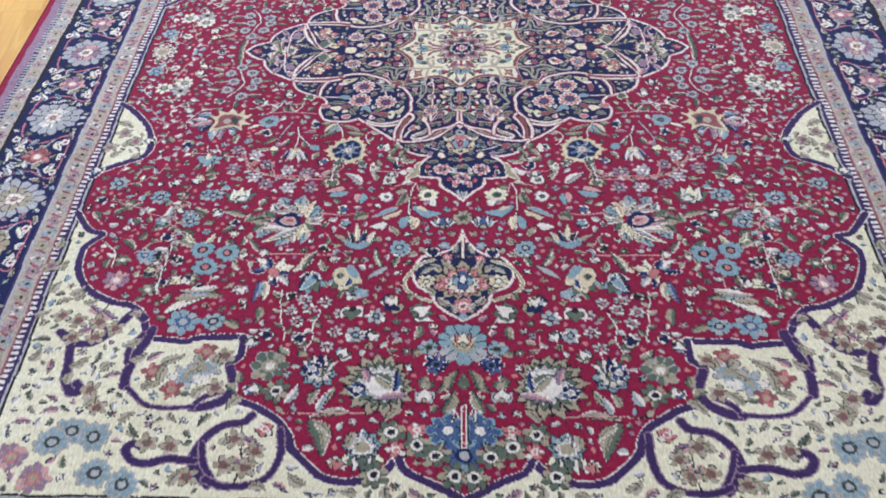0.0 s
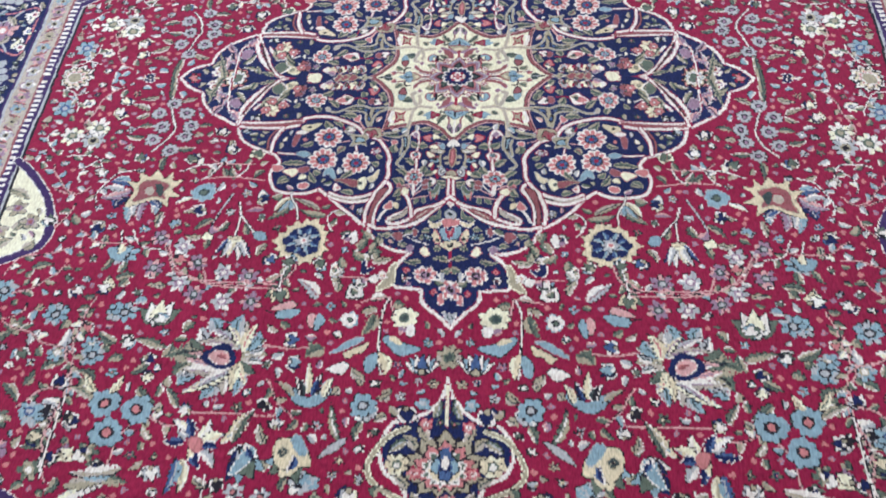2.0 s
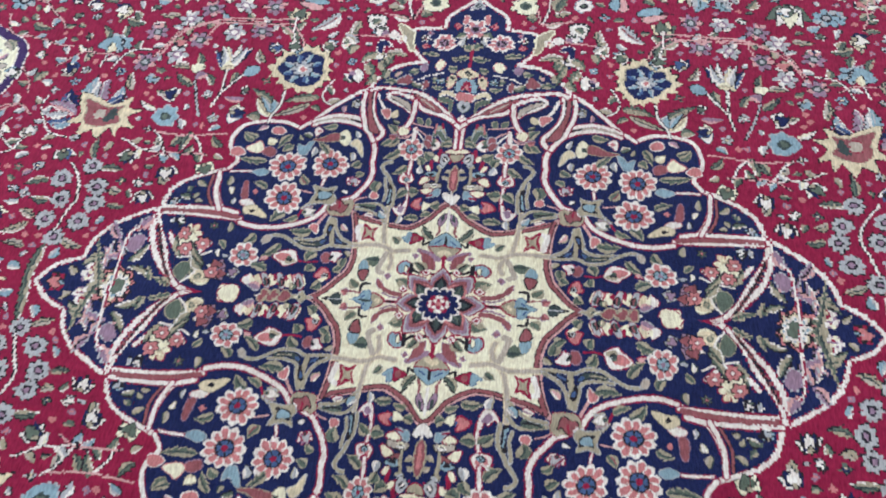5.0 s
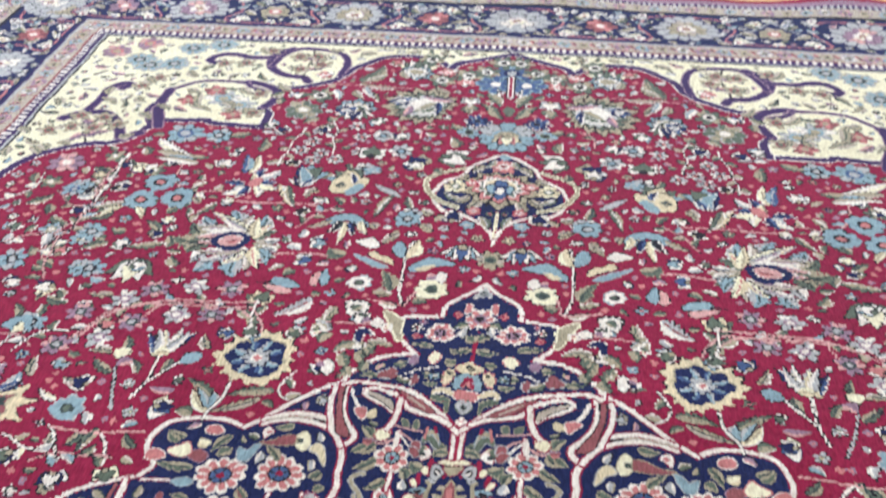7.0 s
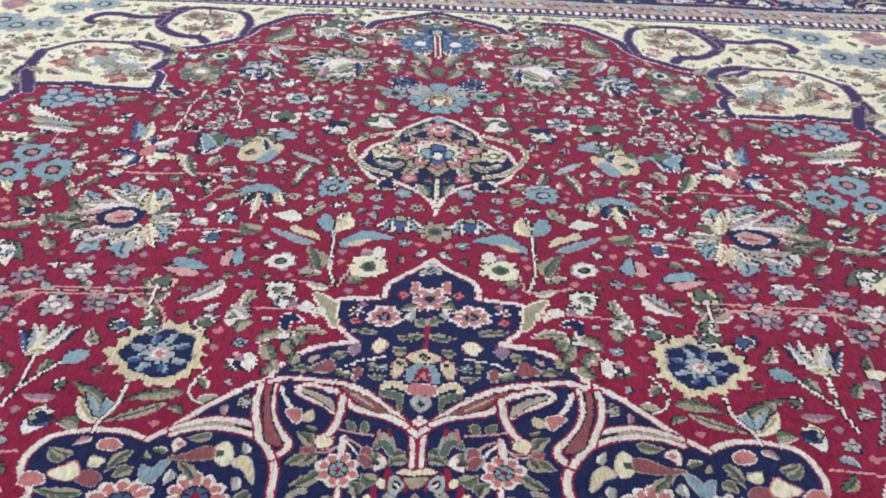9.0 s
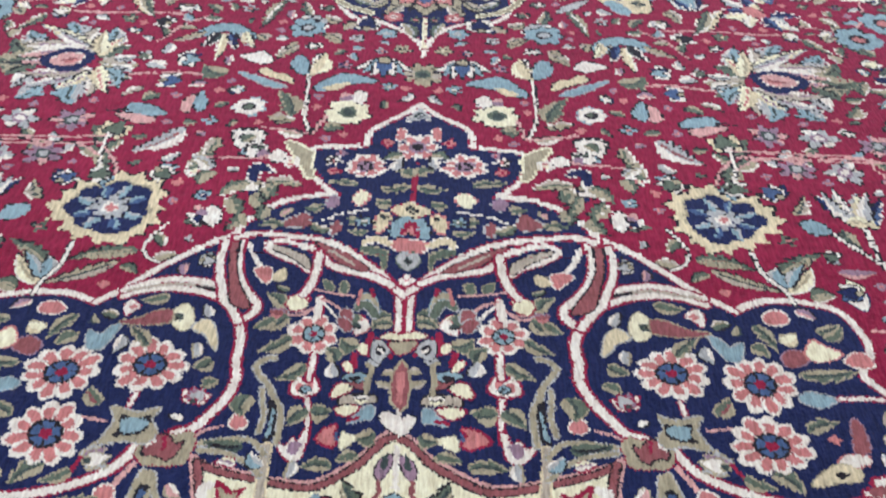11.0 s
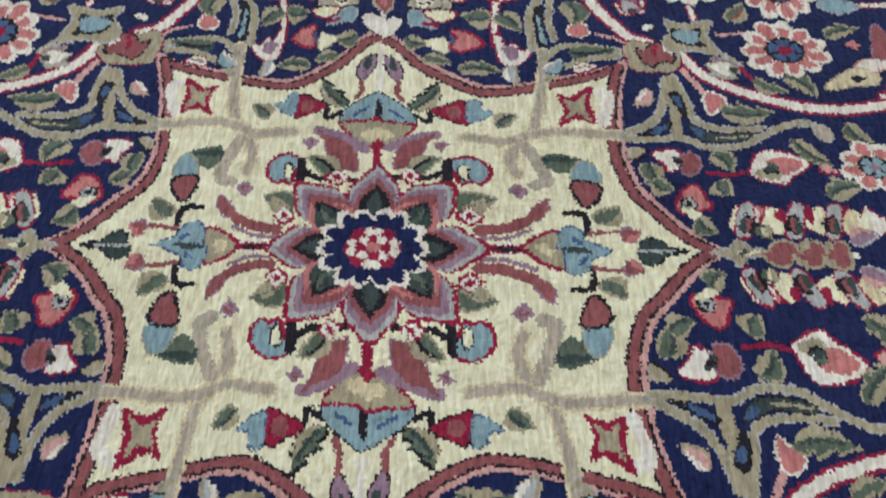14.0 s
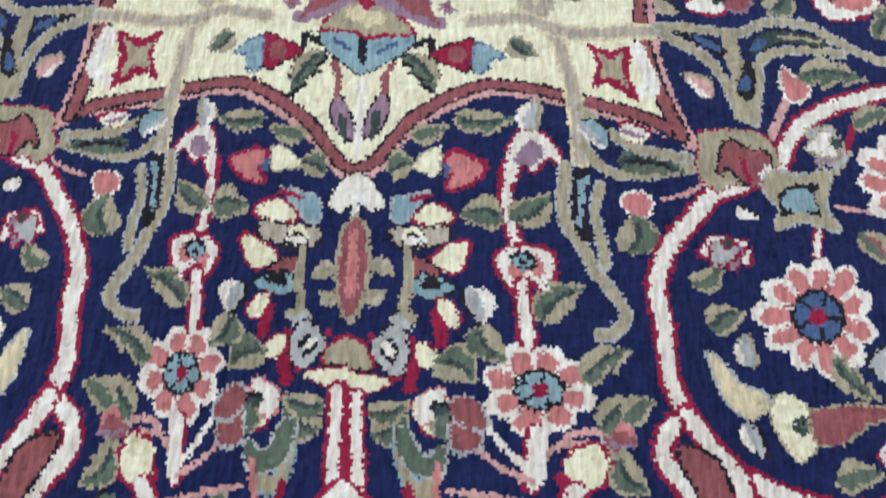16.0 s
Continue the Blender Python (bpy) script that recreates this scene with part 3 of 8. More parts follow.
blot([(0.0014, 0.1636), (0.0099, 0.1612), (0.0147, 0.1504), (0.0122, 0.1406), (0.0064, 0.1474)], 'M', 'K', 0.0012)
blot([(0.0059, 0.1666), (0.0099, 0.1612), (0.0109, 0.1503), (0.0063, 0.1528)], 'T')
stroke([(0.0126, 0.1396), (0.0117, 0.1315), (0.0152, 0.1237)], 0.004, 'P')
stroke([(-0.0001, 0.1719), (0.0008, 0.1338)], 0.0035, 'W')
leaf(0.0735, 0.104, 0.086, 0.1142, 0.011, 'G', 'O', 'T')
flower(0.0421, 0.0847, 0.005, 4, 'M', 'P', 'M', outline='')
stroke([(0.0082, 0.0817), (0.0187, 0.088), (0.031, 0.0934), (0.038, 0.0951)], 0.008, 'M')
blot([(0.0136, 0.0789), (0.0205, 0.088), (0.0293, 0.0908), (0.038, 0.0956), (0.0328, 0.0859), (0.0277, 0.0685), (0.0174, 0.0634), (0.0121, 0.0632)], 'P', 'M', 0.001)
leaf(0.0243, 0.0587, 0.0414, 0.0737, 0.013, 'G', 'O', 'K')
stroke([(0.0089, 0.0536), (0.0192, 0.0548), (0.0329, 0.0542), (0.0431, 0.0592)], 0.005, 'K')
flower(0.0147, 0.0407, 0.0055, 4, 'Q', 'Q', 'Q', outline='')
blot([(0.0482, 0.069), (0.0567, 0.0727), (0.0617, 0.0704), (0.0673, 0.0647), (0.0681, 0.0561), (0.063, 0.0502), (0.058, 0.0525), (0.0537, 0.05), (0.0514, 0.0571)], 'B', 'Q', 0.0026)
blot([(0.0525, 0.0643), (0.0566, 0.0644), (0.0571, 0.0558), (0.0531, 0.0538)], 'C', 'K', 0.001)
stroke([(0.0465, 0.069), (0.0463, 0.0451), (0.0472, 0.0336)], 0.006, 'K')
leaf(0.0511, 0.0247, 0.0709, 0.0364, 0.016, 'G', 'O', 'O')
flower(0.0842, 0.0437, 0.006, 4, 'M', 'P', 'M', outline='')
blot([(0.0882, 0.0224), (0.0936, 0.0324), (0.1005, 0.0381), (0.101, 0.0303), (0.0964, 0.0234)], 'P', 'M', 0.001)
stroke([(0.0606, 0.013), (0.0751, 0.015), (0.0882, 0.021)], 0.0075, 'P')
stroke([(0.0621, 0.0074), (0.0748, 0.0077), (0.0895, 0.0145)], 0.003, 'M')
leaf(0.1005, 0.0706, 0.1228, 0.0722, 0.014, 'T', 'G', 'G')
blot([(0.1164, 0.054), (0.1179, 0.0662), (0.1245, 0.0723), (0.131, 0.0665), (0.1329, 0.0559), (0.1248, 0.0528)], 'B', 'O', 0.0008)
blot([(0.1163, 0.0516), (0.1232, 0.0542), (0.1314, 0.0496), (0.1289, 0.0401), (0.1235, 0.0349), (0.1189, 0.0413)], 'P', 'K', 0.0022)
stroke([(0.1115, 0.0292), (0.1214, 0.0285), (0.124, 0.0196), (0.1241, 0.013)], 0.0045, 'K')
leaf(0.1291, 0.0219, 0.1421, 0.0358, 0.013, 'G', 'O', '')
band([(0.0603, -0.001), (0.0714, 0), (0.0872, -0.0001)], ((0.009, 'W'), (0.0062, 'Q'), (0.003, 'K')))
blot([(0.0873, 0.0016), (0.094, 0.0081), (0.1055, 0.0126), (0.1056, -0.0015), (0.1039, -0.0138), (0.0947, -0.0087), (0.0877, -0.0034)], 'O', 'Q', 0.0026)
blot([(0.092, 0.0008), (0.0987, 0.0052), (0.1015, -0.0015), (0.0965, -0.0058)], 'Y')
blot([(0.1082, 0.014), (0.1141, 0.0185), (0.1203, 0.0142), (0.123, 0.0073), (0.1309, 0.0032), (0.1379, -0.0017), (0.13, -0.0068), (0.1221, -0.0123), (0.1162, -0.0191), (0.1085, -0.0165), (0.1069, -0.0023)], 'B', 'D', 0.001)
stroke([(0.1111, -0.0009), (0.1208, 0.0001)], 0.006, 'T')
stroke([(0.1166, 0.0085), (0.1196, 0.0056)], 0.003, 'D')
stroke([(0.1152, -0.0103), (0.1186, -0.0083)], 0.003, 'D')
stroke([(0.1251, 0.013), (0.1335, 0.0145), (0.1418, 0.0146)], 0.0035, 'P')
leaf(0.1445, 0.0077, 0.1542, 0.0149, 0.01, 'P', 'M', '')
blot([(0.1525, -0.0006), (0.1545, 0.0079), (0.1613, 0.0093), (0.169, 0.003), (0.169, -0.002), (0.1612, -0.0063), (0.1544, -0.0077)], 'T', 'K', 0.0012)
stroke([(0.1536, -0.0002), (0.1686, -0.0004), (0.1804, 0.0002)], 0.003, 'X')
stroke([(0.1706, 0.0022), (0.1804, 0.0002), (0.1699, -0.0033)], 0.0025, 'K')
blot([(0.1127, 0.1326), (0.1197, 0.1286), (0.1253, 0.132), (0.1368, 0.1389), (0.1337, 0.1228), (0.1359, 0.1061), (0.1237, 0.1093), (0.1127, 0.1038), (0.1171, 0.1169)], 'Q')
blot([(0.1177, 0.1264), (0.1248, 0.1251), (0.1326, 0.1323), (0.1298, 0.12), (0.1326, 0.1096), (0.1241, 0.1146), (0.1166, 0.1091), (0.12, 0.117)], 'O')
stroke([(0.14, 0.1337), (0.1451, 0.1285), (0.1396, 0.1073)], 0.008, 'W')
# centre rosette
rosette = piece('centre_rosette', 'eight-petalled brick and mauve centre rosette', 0)
for grow, shade in ((1.09, 'Q'), (1.03, 'X'), (0.96, 'M'), (0.86, 'P'), (0.74, 'S')):
    for k in range(-1, 4):
        a, long = k * math.pi / 4, (0.062 if k % 2 == 0 else 0.065) * grow
        fill(curve([(r * math.cos(a + b), r * math.sin(a + b)) for r, b in ((0.02, -0.5), (0.72 * long, -0.33), (0.86 * long, -0.17), (long, 0), (0.86 * long, 0.17), (0.72 * long, 0.33), (0.02, 0.5))], True), shade, rosette)
for k in range(3):
    a = k * math.pi / 4
    for foot, tip, wide, shade in ((0.022, 0.053, 0.022, 'P'), (0.022, 0.049, 0.018, 'K'), (0.026, 0.045, 0.009, 'T')):
        leaf(foot * math.cos(a), foot * math.sin(a), tip * math.cos(a), tip * math.sin(a), wide, shade, '')
for r, n, shade, deep in ((0.0325, 14, 'W', 0.18), (0.0285, 14, 'N', 0.2), (0.0165, 8, 'Q', 0.12)):
    flower(0, 0, r, n, shade, shade, shade, outline='', deep=deep, veins=False, name='')
for a, b in ((0.0055, 0.0055), (0.0126, 0.003), (0.0025, 0.0122)):
    flower(a, b, 0.0032, 4, 'W', 'W', 'C', outline='', deep=0.1, name='')
flower(0, 0, 0.0036, 4, 'S', 'S', 'S', outline='', deep=0, name='')
for a in (22.5, 67.5):
    flower(0.061 * math.cos(radians(a)), 0.061 * math.sin(radians(a)), 0.0055, 4, 'W', 'Q', 'Q', outline='Q', name='')
# lotus above the star's point
blot([(-0.004, 0.1844), (0.0055, 0.1864), (0.0118, 0.1949), (0.0137, 0.2023), (0.0076, 0.2056), (0.0033, 0.2021), (-0.004, 0.206)], 'W', 'K', 0.001)
blot([(-0.004, 0.2039), (0.002, 0.204), (0.001, 0.2108), (-0.004, 0.2115)], 'W')
blot([(0.0185, 0.2101), (0.0195, 0.1984), (0.0274, 0.1965), (0.0374, 0.1939), (0.0307, 0.2026), (0.0251, 0.2105)], 'B', 'X', 0.001)
stroke([(0.0288, 0.1986), (0.038, 0.1964)], 0.003, 'Q')
leaf(0.0073, 0.2351, 0.0205, 0.2393, 0.008, 'O', '', '')
leaf(0.0052, 0.2512, 0.016, 0.247, 0.008, 'O', '', '')
blot([(-0.004, 0.2134), (0.0043, 0.2137), (0.0064, 0.2263), (0.0064, 0.241), (0.0037, 0.2555), (-0.004, 0.2618)], 'P', 'O', 0.0022)
stroke([(0.0007, 0.2175), (0.0014, 0.2499)], 0.003, 'S')
blot([(0.0298, 0.2097), (0.0359, 0.2021), (0.0432, 0.2018), (0.0494, 0.2083), (0.0407, 0.2117)], 'C', 'Q', 0.0016)
blot([(0.0173, 0.2163), (0.0238, 0.2142), (0.0356, 0.2144), (0.0463, 0.2133), (0.0458, 0.2203), (0.0357, 0.2234), (0.0274, 0.2255), (0.0201, 0.2222)], 'E', 'K', 0.0016)
leaf(0.0232, 0.2197, 0.0356, 0.2207, 0.009, 'W', 'K', 'K')
blot([(0.0378, 0.2311), (0.0433, 0.2249), (0.0509, 0.221), (0.0554, 0.2226), (0.0514, 0.2335), (0.0459, 0.236)], 'C', 'Q', 0.0016)
blot([(0.026, 0.23), (0.0357, 0.2317), (0.0408, 0.2374), (0.0307, 0.2401)], 'P', 'K', 0.0016)
blot([(0.0278, 0.2466), (0.0327, 0.2377), (0.0434, 0.2408), (0.0478, 0.2441), (0.0384, 0.2485)], 'B', 'K', 0.0014)
leaf(0.032, 0.243, 0.0434, 0.2426, 0.006, 'K', '', '')
blot([(0.0372, 0.2543), (0.0421, 0.2584), (0.0438, 0.2709), (0.039, 0.2717)], 'Q')
blot([(0.0396, 0.2496), (0.0458, 0.2511), (0.0498, 0.2584), (0.0451, 0.2625), (0.0414, 0.257)], 'C', 'Q', 0.001)
blot([(0.0184, 0.2606), (0.0239, 0.2562), (0.0297, 0.2602), (0.026, 0.266), (0.021, 0.2648)], 'X', 'K', 0.0012)
stroke([(0.0259, 0.2256), (0.0262, 0.2432), (0.0241, 0.2548), (0.0285, 0.2592)], 0.0048, 'O')
stroke([(0.0096, 0.2693), (0.0162, 0.2801), (0.0226, 0.2894)], 0.004, 'Q')
stroke([(0.0281, 0.2709), (0.0287, 0.2824), (0.0283, 0.2943)], 0.006, 'Q')
blot([(0.0106, 0.2754), (0.0154, 0.2669), (0.0222, 0.2633), (0.0266, 0.2715), (0.0258, 0.2847), (0.0194, 0.2882), (0.0143, 0.2829)], 'X', 'K', 0.001)
blot([(0.0141, 0.2761), (0.0186, 0.2701), (0.0227, 0.275), (0.0205, 0.2827), (0.0173, 0.2806)], 'K')
stroke([(0.0166, 0.2735), (0.0199, 0.2773)], 0.003, 'W')
blot([(0.0301, 0.272), (0.0348, 0.2712), (0.039, 0.2766), (0.0375, 0.2821), (0.0317, 0.2823)], 'C', 'Q', 0.001)
leaf(0.0385, 0.2794, 0.0553, 0.288, 0.017, 'G', 'O', 'T')
blot([(-0.004, 0.2724), (0.0064, 0.2744), (0.0108, 0.2852), (-0.004, 0.2872)], 'O', 'Q', 0.0016)
stroke([(-0.0008, 0.2883), (0.005, 0.2881), (0.0114, 0.2879)], 0.0038, 'K')
blot([(-0.004, 0.2893), (0.0089, 0.289), (0.0194, 0.2911), (0.0116, 0.2964), (-0.004, 0.3005)], 'C', 'Q', 0.001)
band([(0.0044, 0.299), (0.0044, 0.318), (0.0056, 0.33), (0.0052, 0.348)], ((0.0088, 'Q'), (0.0046, 'W')))
stroke([(0, 0.296), (0, 0.35)], 0.0042, 'Q')
leaf(0.0115, 0.3178, 0.027, 0.3075, 0.012, 'G', 'O', 'T')
blot([(0.0296, 0.3027), (0.0349, 0.302), (0.0375, 0.3087), (0.0409, 0.2981), (0.0447, 0.2991), (0.0422, 0.3143), (0.0361, 0.3155)], 'C', 'Q', 0.0014)
stroke([(0.0413, 0.3073), (0.0413, 0.3143)], 0.004, 'K')
leaf(0.0431, 0.3188, 0.0468, 0.3058, 0.008, 'G', 'O', '')
blot([(0.0461, 0.3006), (0.0515, 0.303), (0.0572, 0.3133), (0.0561, 0.3225), (0.0473, 0.323), (0.046, 0.311)], 'P', 'X', 0.0016)
blot([(0.0213, 0.322), (0.0251, 0.3227), (0.0285, 0.3339), (0.0332, 0.3382), (0.036, 0.3304), (0.0395, 0.3311), (0.0382, 0.3439), (0.0301, 0.3447), (0.0247, 0.337)], 'O', 'B', 0.001)
# blossoms of the navy ground
leaf(0.0164, 0.1843, 0.0311, 0.1796, 0.012, 'G', 'O', 'T')
blot([(0.0293, 0.1807), (0.0364, 0.1723), (0.043, 0.1714), (0.0418, 0.1849), (0.0365, 0.1835)], 'C', 'O', 0.0008)
blot([(0.0457, 0.179), (0.0489, 0.1734), (0.0575, 0.1763), (0.0635, 0.1809), (0.0567, 0.1891), (0.0473, 0.1916), (0.0497, 0.1846)], 'S', 'Q', 0.0022)
blot([(0.0444, 0.1784), (0.0478, 0.1815), (0.0457, 0.1873)], 'D')
band([(0.0726, 0.1805), (0.0728, 0.1962), (0.0743, 0.2116), (0.0765, 0.2236)], ((0.0072, 'Q'), (0.0036, 'W')))
leaf(0.0713, 0.2071, 0.053, 0.2063, 0.015, 'G', 'O', 'T')
leaf(0.0751, 0.21, 0.0908, 0.1949, 0.013, 'G', 'O', 'T')
blot([(0.0672, 0.2284), (0.076, 0.2236), (0.0904, 0.2266), (0.0873, 0.2444), (0.0806, 0.2382), (0.0735, 0.2432), (0.0687, 0.2363)], 'W', 'Q', 0.0022)
blot([(0.0716, 0.2321), (0.0771, 0.228), (0.0854, 0.2277), (0.086, 0.238), (0.0794, 0.2353), (0.0736, 0.2391)], 'S')
flower(0.0783, 0.2307, 0.004, 4, 'B', 'K', 'K', outline='K')
band([(0.0768, 0.2413), (0.0764, 0.2557), (0.0767, 0.2697)], ((0.0085, 'Q'), (0.0042, 'W')))
daisy(0.0801, 0.2915, 0.0235, 8, 'S', 'W', 'K', 'B', 'Q')
band([(0.0782, 0.3113), (0.0766, 0.3229), (0.0767, 0.3379)], ((0.0075, 'Q'), (0.0038, 'W')))
stroke([(0.0582, 0.3235), (0.066, 0.3308), (0.0761, 0.3354)], 0.003, 'L')
stroke([(0.0784, 0.3354), (0.0836, 0.3214), (0.0942, 0.3172), (0.1023, 0.3183)], 0.003, 'L')
leaf(0.0824, 0.2583, 0.1039, 0.2432, 0.014, 'G', 'O', 'T')
leaf(0.0981, 0.2868, 0.1208, 0.2723, 0.013, 'G', 'O', 'T')
leaf(0.0568, 0.2607, 0.0674, 0.277, 0.013, 'G', 'O', 'T')
blot([(0.0887, 0.3351), (0.0912, 0.331), (0.0953, 0.3319), (0.0979, 0.3348), (0.0943, 0.3389), (0.0908, 0.3395)], 'C', 'Q', 0.0026)
blot([(0.1048, 0.3156), (0.112, 0.3136), (0.1165, 0.3178), (0.1103, 0.3213)], 'P', 'X', 0.0012)
leaf(0.1039, 0.3118, 0.1241, 0.2953, 0.013, 'G', 'O', 'T')
leaf(0.1043, 0.3246, 0.1186, 0.3367, 0.012, 'G', 'O', 'T')
blot([(0.0722, 0.1888), (0.0731, 0.1736), (0.0775, 0.1609), (0.0878, 0.161), (0.0976, 0.1767), (0.0897, 0.1738), (0.0843, 0.1822), (0.0801, 0.1754), (0.0761, 0.1877)], 'W', 'Q', 0.0014)
blot([(0.0763, 0.1764), (0.0842, 0.1788), (0.0883, 0.1699), (0.0816, 0.1654)], 'M')
leaf(0.0489, 0.1541, 0.0753, 0.1533, 0.012, 'G', 'O', 'T')
leaf(0.0278, 0.1648, 0.0452, 0.1606, 0.008, 'G', 'O', '')
band([(0.098, 0.1769), (0.0967, 0.1953), (0.0981, 0.2106), (0.1042, 0.2225), (0.1087, 0.2342), (0.1166, 0.2456), (0.1214, 0.2563), (0.1152, 0.2642), (0.1079, 0.2658)], ((0.0068, 'X'), (0.0048, 'O')))
band([(0.1133, 0.1867), (0.1104, 0.2025), (0.1127, 0.2162), (0.1144, 0.231)], ((0.0058, 'X'), (0.004, 'O')))
blot([(0.1009, 0.1825), (0.1085, 0.1784), (0.1064, 0.198), (0.1085, 0.2178), (0.1029, 0.218), (0.0998, 0.2029)], 'K')
blot([(0.1034, 0.1856), (0.1083, 0.1822), (0.1058, 0.1949), (0.1043, 0.2104), (0.1023, 0.209), (0.1035, 0.195)], 'B')
blot([(0.1235, 0.1926), (0.1317, 0.1892), (0.1367, 0.1937), (0.1334, 0.2031), (0.1256, 0.2003)], 'S', 'W', 0.0014)
leaf(0.1253, 0.2247, 0.1282, 0.2018, 0.017, 'G', 'O', 'T')
band([(0.1057, 0.1656), (0.1172, 0.1786), (0.1349, 0.1788), (0.1563, 0.1739)], ((0.006, 'X'), (0.0048, 'O')))
leaf(0.1226, 0.173, 0.1526, 0.1761, 0.013, 'T', 'G', 'K')
band([(0.1056, 0.1439), (0.1172, 0.1559), (0.1335, 0.1648), (0.1557, 0.1683)], ((0.006, 'X'), (0.0046, 'O')))
leaf(0.1062, 0.152, 0.1173, 0.1657, 0.009, 'B', 'K', '')
leaf(0.1247, 0.1538, 0.1406, 0.1577, 0.008, 'W', 'Q', 'M')
stroke([(0.1422, 0.1914), (0.1539, 0.1875), (0.1631, 0.1802)], 0.0022, 'L')
band([(0.1441, 0.3065), (0.1386, 0.286), (0.139, 0.2624), (0.137, 0.2421), (0.1432, 0.2208), (0.153, 0.2048), (0.165, 0.1887), (0.1805, 0.1821)], CREAM)
band([(0.1965, 0.181), (0.2107, 0.1564), (0.2279, 0.1422), (0.2529, 0.1301), (0.2784, 0.123), (0.3053, 0.1228), (0.3319, 0.1296)], CREAM)
blot([(0.1598, 0.1773), (0.1676, 0.1856), (0.1751, 0.1824), (0.1902, 0.1842), (0.1974, 0.1788), (0.2014, 0.1677), (0.1952, 0.1563), (0.1814, 0.1536), (0.1644, 0.1552), (0.1617, 0.1661)], 'O', 'Q', 0.001)
blot([(0.1697, 0.176), (0.1748, 0.1734), (0.1829, 0.1822), (0.1943, 0.1798), (0.1957, 0.1658), (0.1853, 0.1637), (0.1782, 0.159), (0.1724, 0.1654)], 'P', 'K', 0.0016)
stroke([(0.1834, 0.1805), (0.1821, 0.1692)], 0.003, 'Q')
flower(0.194, 0.1769, 0.005, 4, 'W', 'S', 'Q', outline='')
band([(0.1999, 0.1565), (0.2061, 0.1458), (0.2115, 0.1351)], ((0.0045, 'L'),))
blot([(0.2103, 0.1319), (0.2163, 0.1364), (0.2239, 0.1286), (0.2163, 0.1214), (0.2109, 0.1175)], 'S', 'W', 0.0016)
leaf(0.2188, 0.1204, 0.2528, 0.1189, 0.017, 'G', 'O', 'T')
# vines beside the star's corner
VINE = ((0.0062, 'X'), (0.0044, 'O'))
band([(0.1856, 0.1472), (0.1809, 0.1271), (0.1709, 0.1109), (0.1514, 0.0983)], VINE)
band([(0.1923, 0.1491), (0.1972, 0.1277), (0.199, 0.1134), (0.211, 0.1054), (0.2293, 0.1029), (0.2427, 0.1044)], VINE)
band([(0.151, 0.0942), (0.1727, 0.0949), (0.1893, 0.0959), (0.2047, 0.0877), (0.2269, 0.0878), (0.2433, 0.0971), (0.26, 0.1065), (0.2756, 0.1085), (0.2842, 0.1046)], VINE)
band([(0.1908, 0.1463), (0.1848, 0.0984)], ((0.008, 'O'),))
blot([(0.1855, 0.1342), (0.1927, 0.1366), (0.1957, 0.125), (0.1945, 0.1133), (0.191, 0.1153), (0.1881, 0.1247)], 'K')
blot([(0.1874, 0.1311), (0.1922, 0.1328), (0.1929, 0.1238), (0.1895, 0.1237)], 'D')
blot([(0.1578, 0.0975), (0.1703, 0.1057), (0.182, 0.1113), (0.1812, 0.1045), (0.1694, 0.0979)], 'K')
blot([(0.1681, 0.102), (0.1798, 0.1086), (0.1781, 0.1033), (0.1696, 0.0994)], 'D')
blot([(0.1946, 0.108), (0.2033, 0.1041), (0.2138, 0.0993), (0.2344, 0.0999), (0.2336, 0.0947), (0.2127, 0.092), (0.2004, 0.0963)], 'T', 'K', 0.001)
blot([(0.1954, 0.106), (0.2026, 0.1041), (0.2034, 0.099), (0.1989, 0.0988)], 'D')
stroke([(0.2114, 0.0956), (0.232, 0.0967)], 0.002, 'O')
blot([(0.2789, 0.1065), (0.2868, 0.1079), (0.2918, 0.0991), (0.2875, 0.0932), (0.2816, 0.0972)], 'E', 'X', 0.001)
# blossoms in the round lobes
blot([(0.1931, 0.2075), (0.2074, 0.2034), (0.2272, 0.2089), (0.2223, 0.1952), (0.2285, 0.1754), (0.2118, 0.1776), (0.1957, 0.1753), (0.1903, 0.1853), (0.1964, 0.1959)], 'O', 'X', 0.0012)
blot([(0.1977, 0.2), (0.2078, 0.1975), (0.2191, 0.2009), (0.2174, 0.1892), (0.2203, 0.1819), (0.2046, 0.183), (0.1974, 0.1885)], 'K')
blot([(0.2046, 0.1974), (0.2165, 0.1967), (0.214, 0.1851), (0.2038, 0.1858), (0.198, 0.1925)], 'B')
stroke([(0.2283, 0.1949), (0.2409, 0.1977), (0.2484, 0.1991)], 0.0028, 'L')
leaf(0.2389, 0.2105, 0.2508, 0.2278, 0.011, 'G', 'O', 'P')
bud(0.2345, 0.1589, 0.018, 150, 'XMWX', 'T', 'O')
stroke([(0.2397, 0.1619), (0.2445, 0.1483)], 0.0035, 'Q')
leaf(0.2445, 0.1483, 0.2657, 0.137, 0.011, 'G', 'O', '')
leaf(0.2669, 0.1535, 0.2863, 0.1334, 0.015, 'G', 'O', 'T')
daisy(0.2722, 0.1817, 0.0315, 11, 'S', 'W', 'K', 'D', 'Q')
leaf(0.3036, 0.1967, 0.3271, 0.2052, 0.012, 'G', 'O', 'T')
daisy(0.2096, 0.2531, 0.0305, 11, 'S', 'W', 'K', 'D', 'Q')
daisy(0.2788, 0.2452, 0.0315, 11, 'S', 'W', 'K', 'D', 'Q')
band([(0.2131, 0.2216), (0.2154, 0.2097)], ((0.006, 'Q'), (0.0035, 'W')))
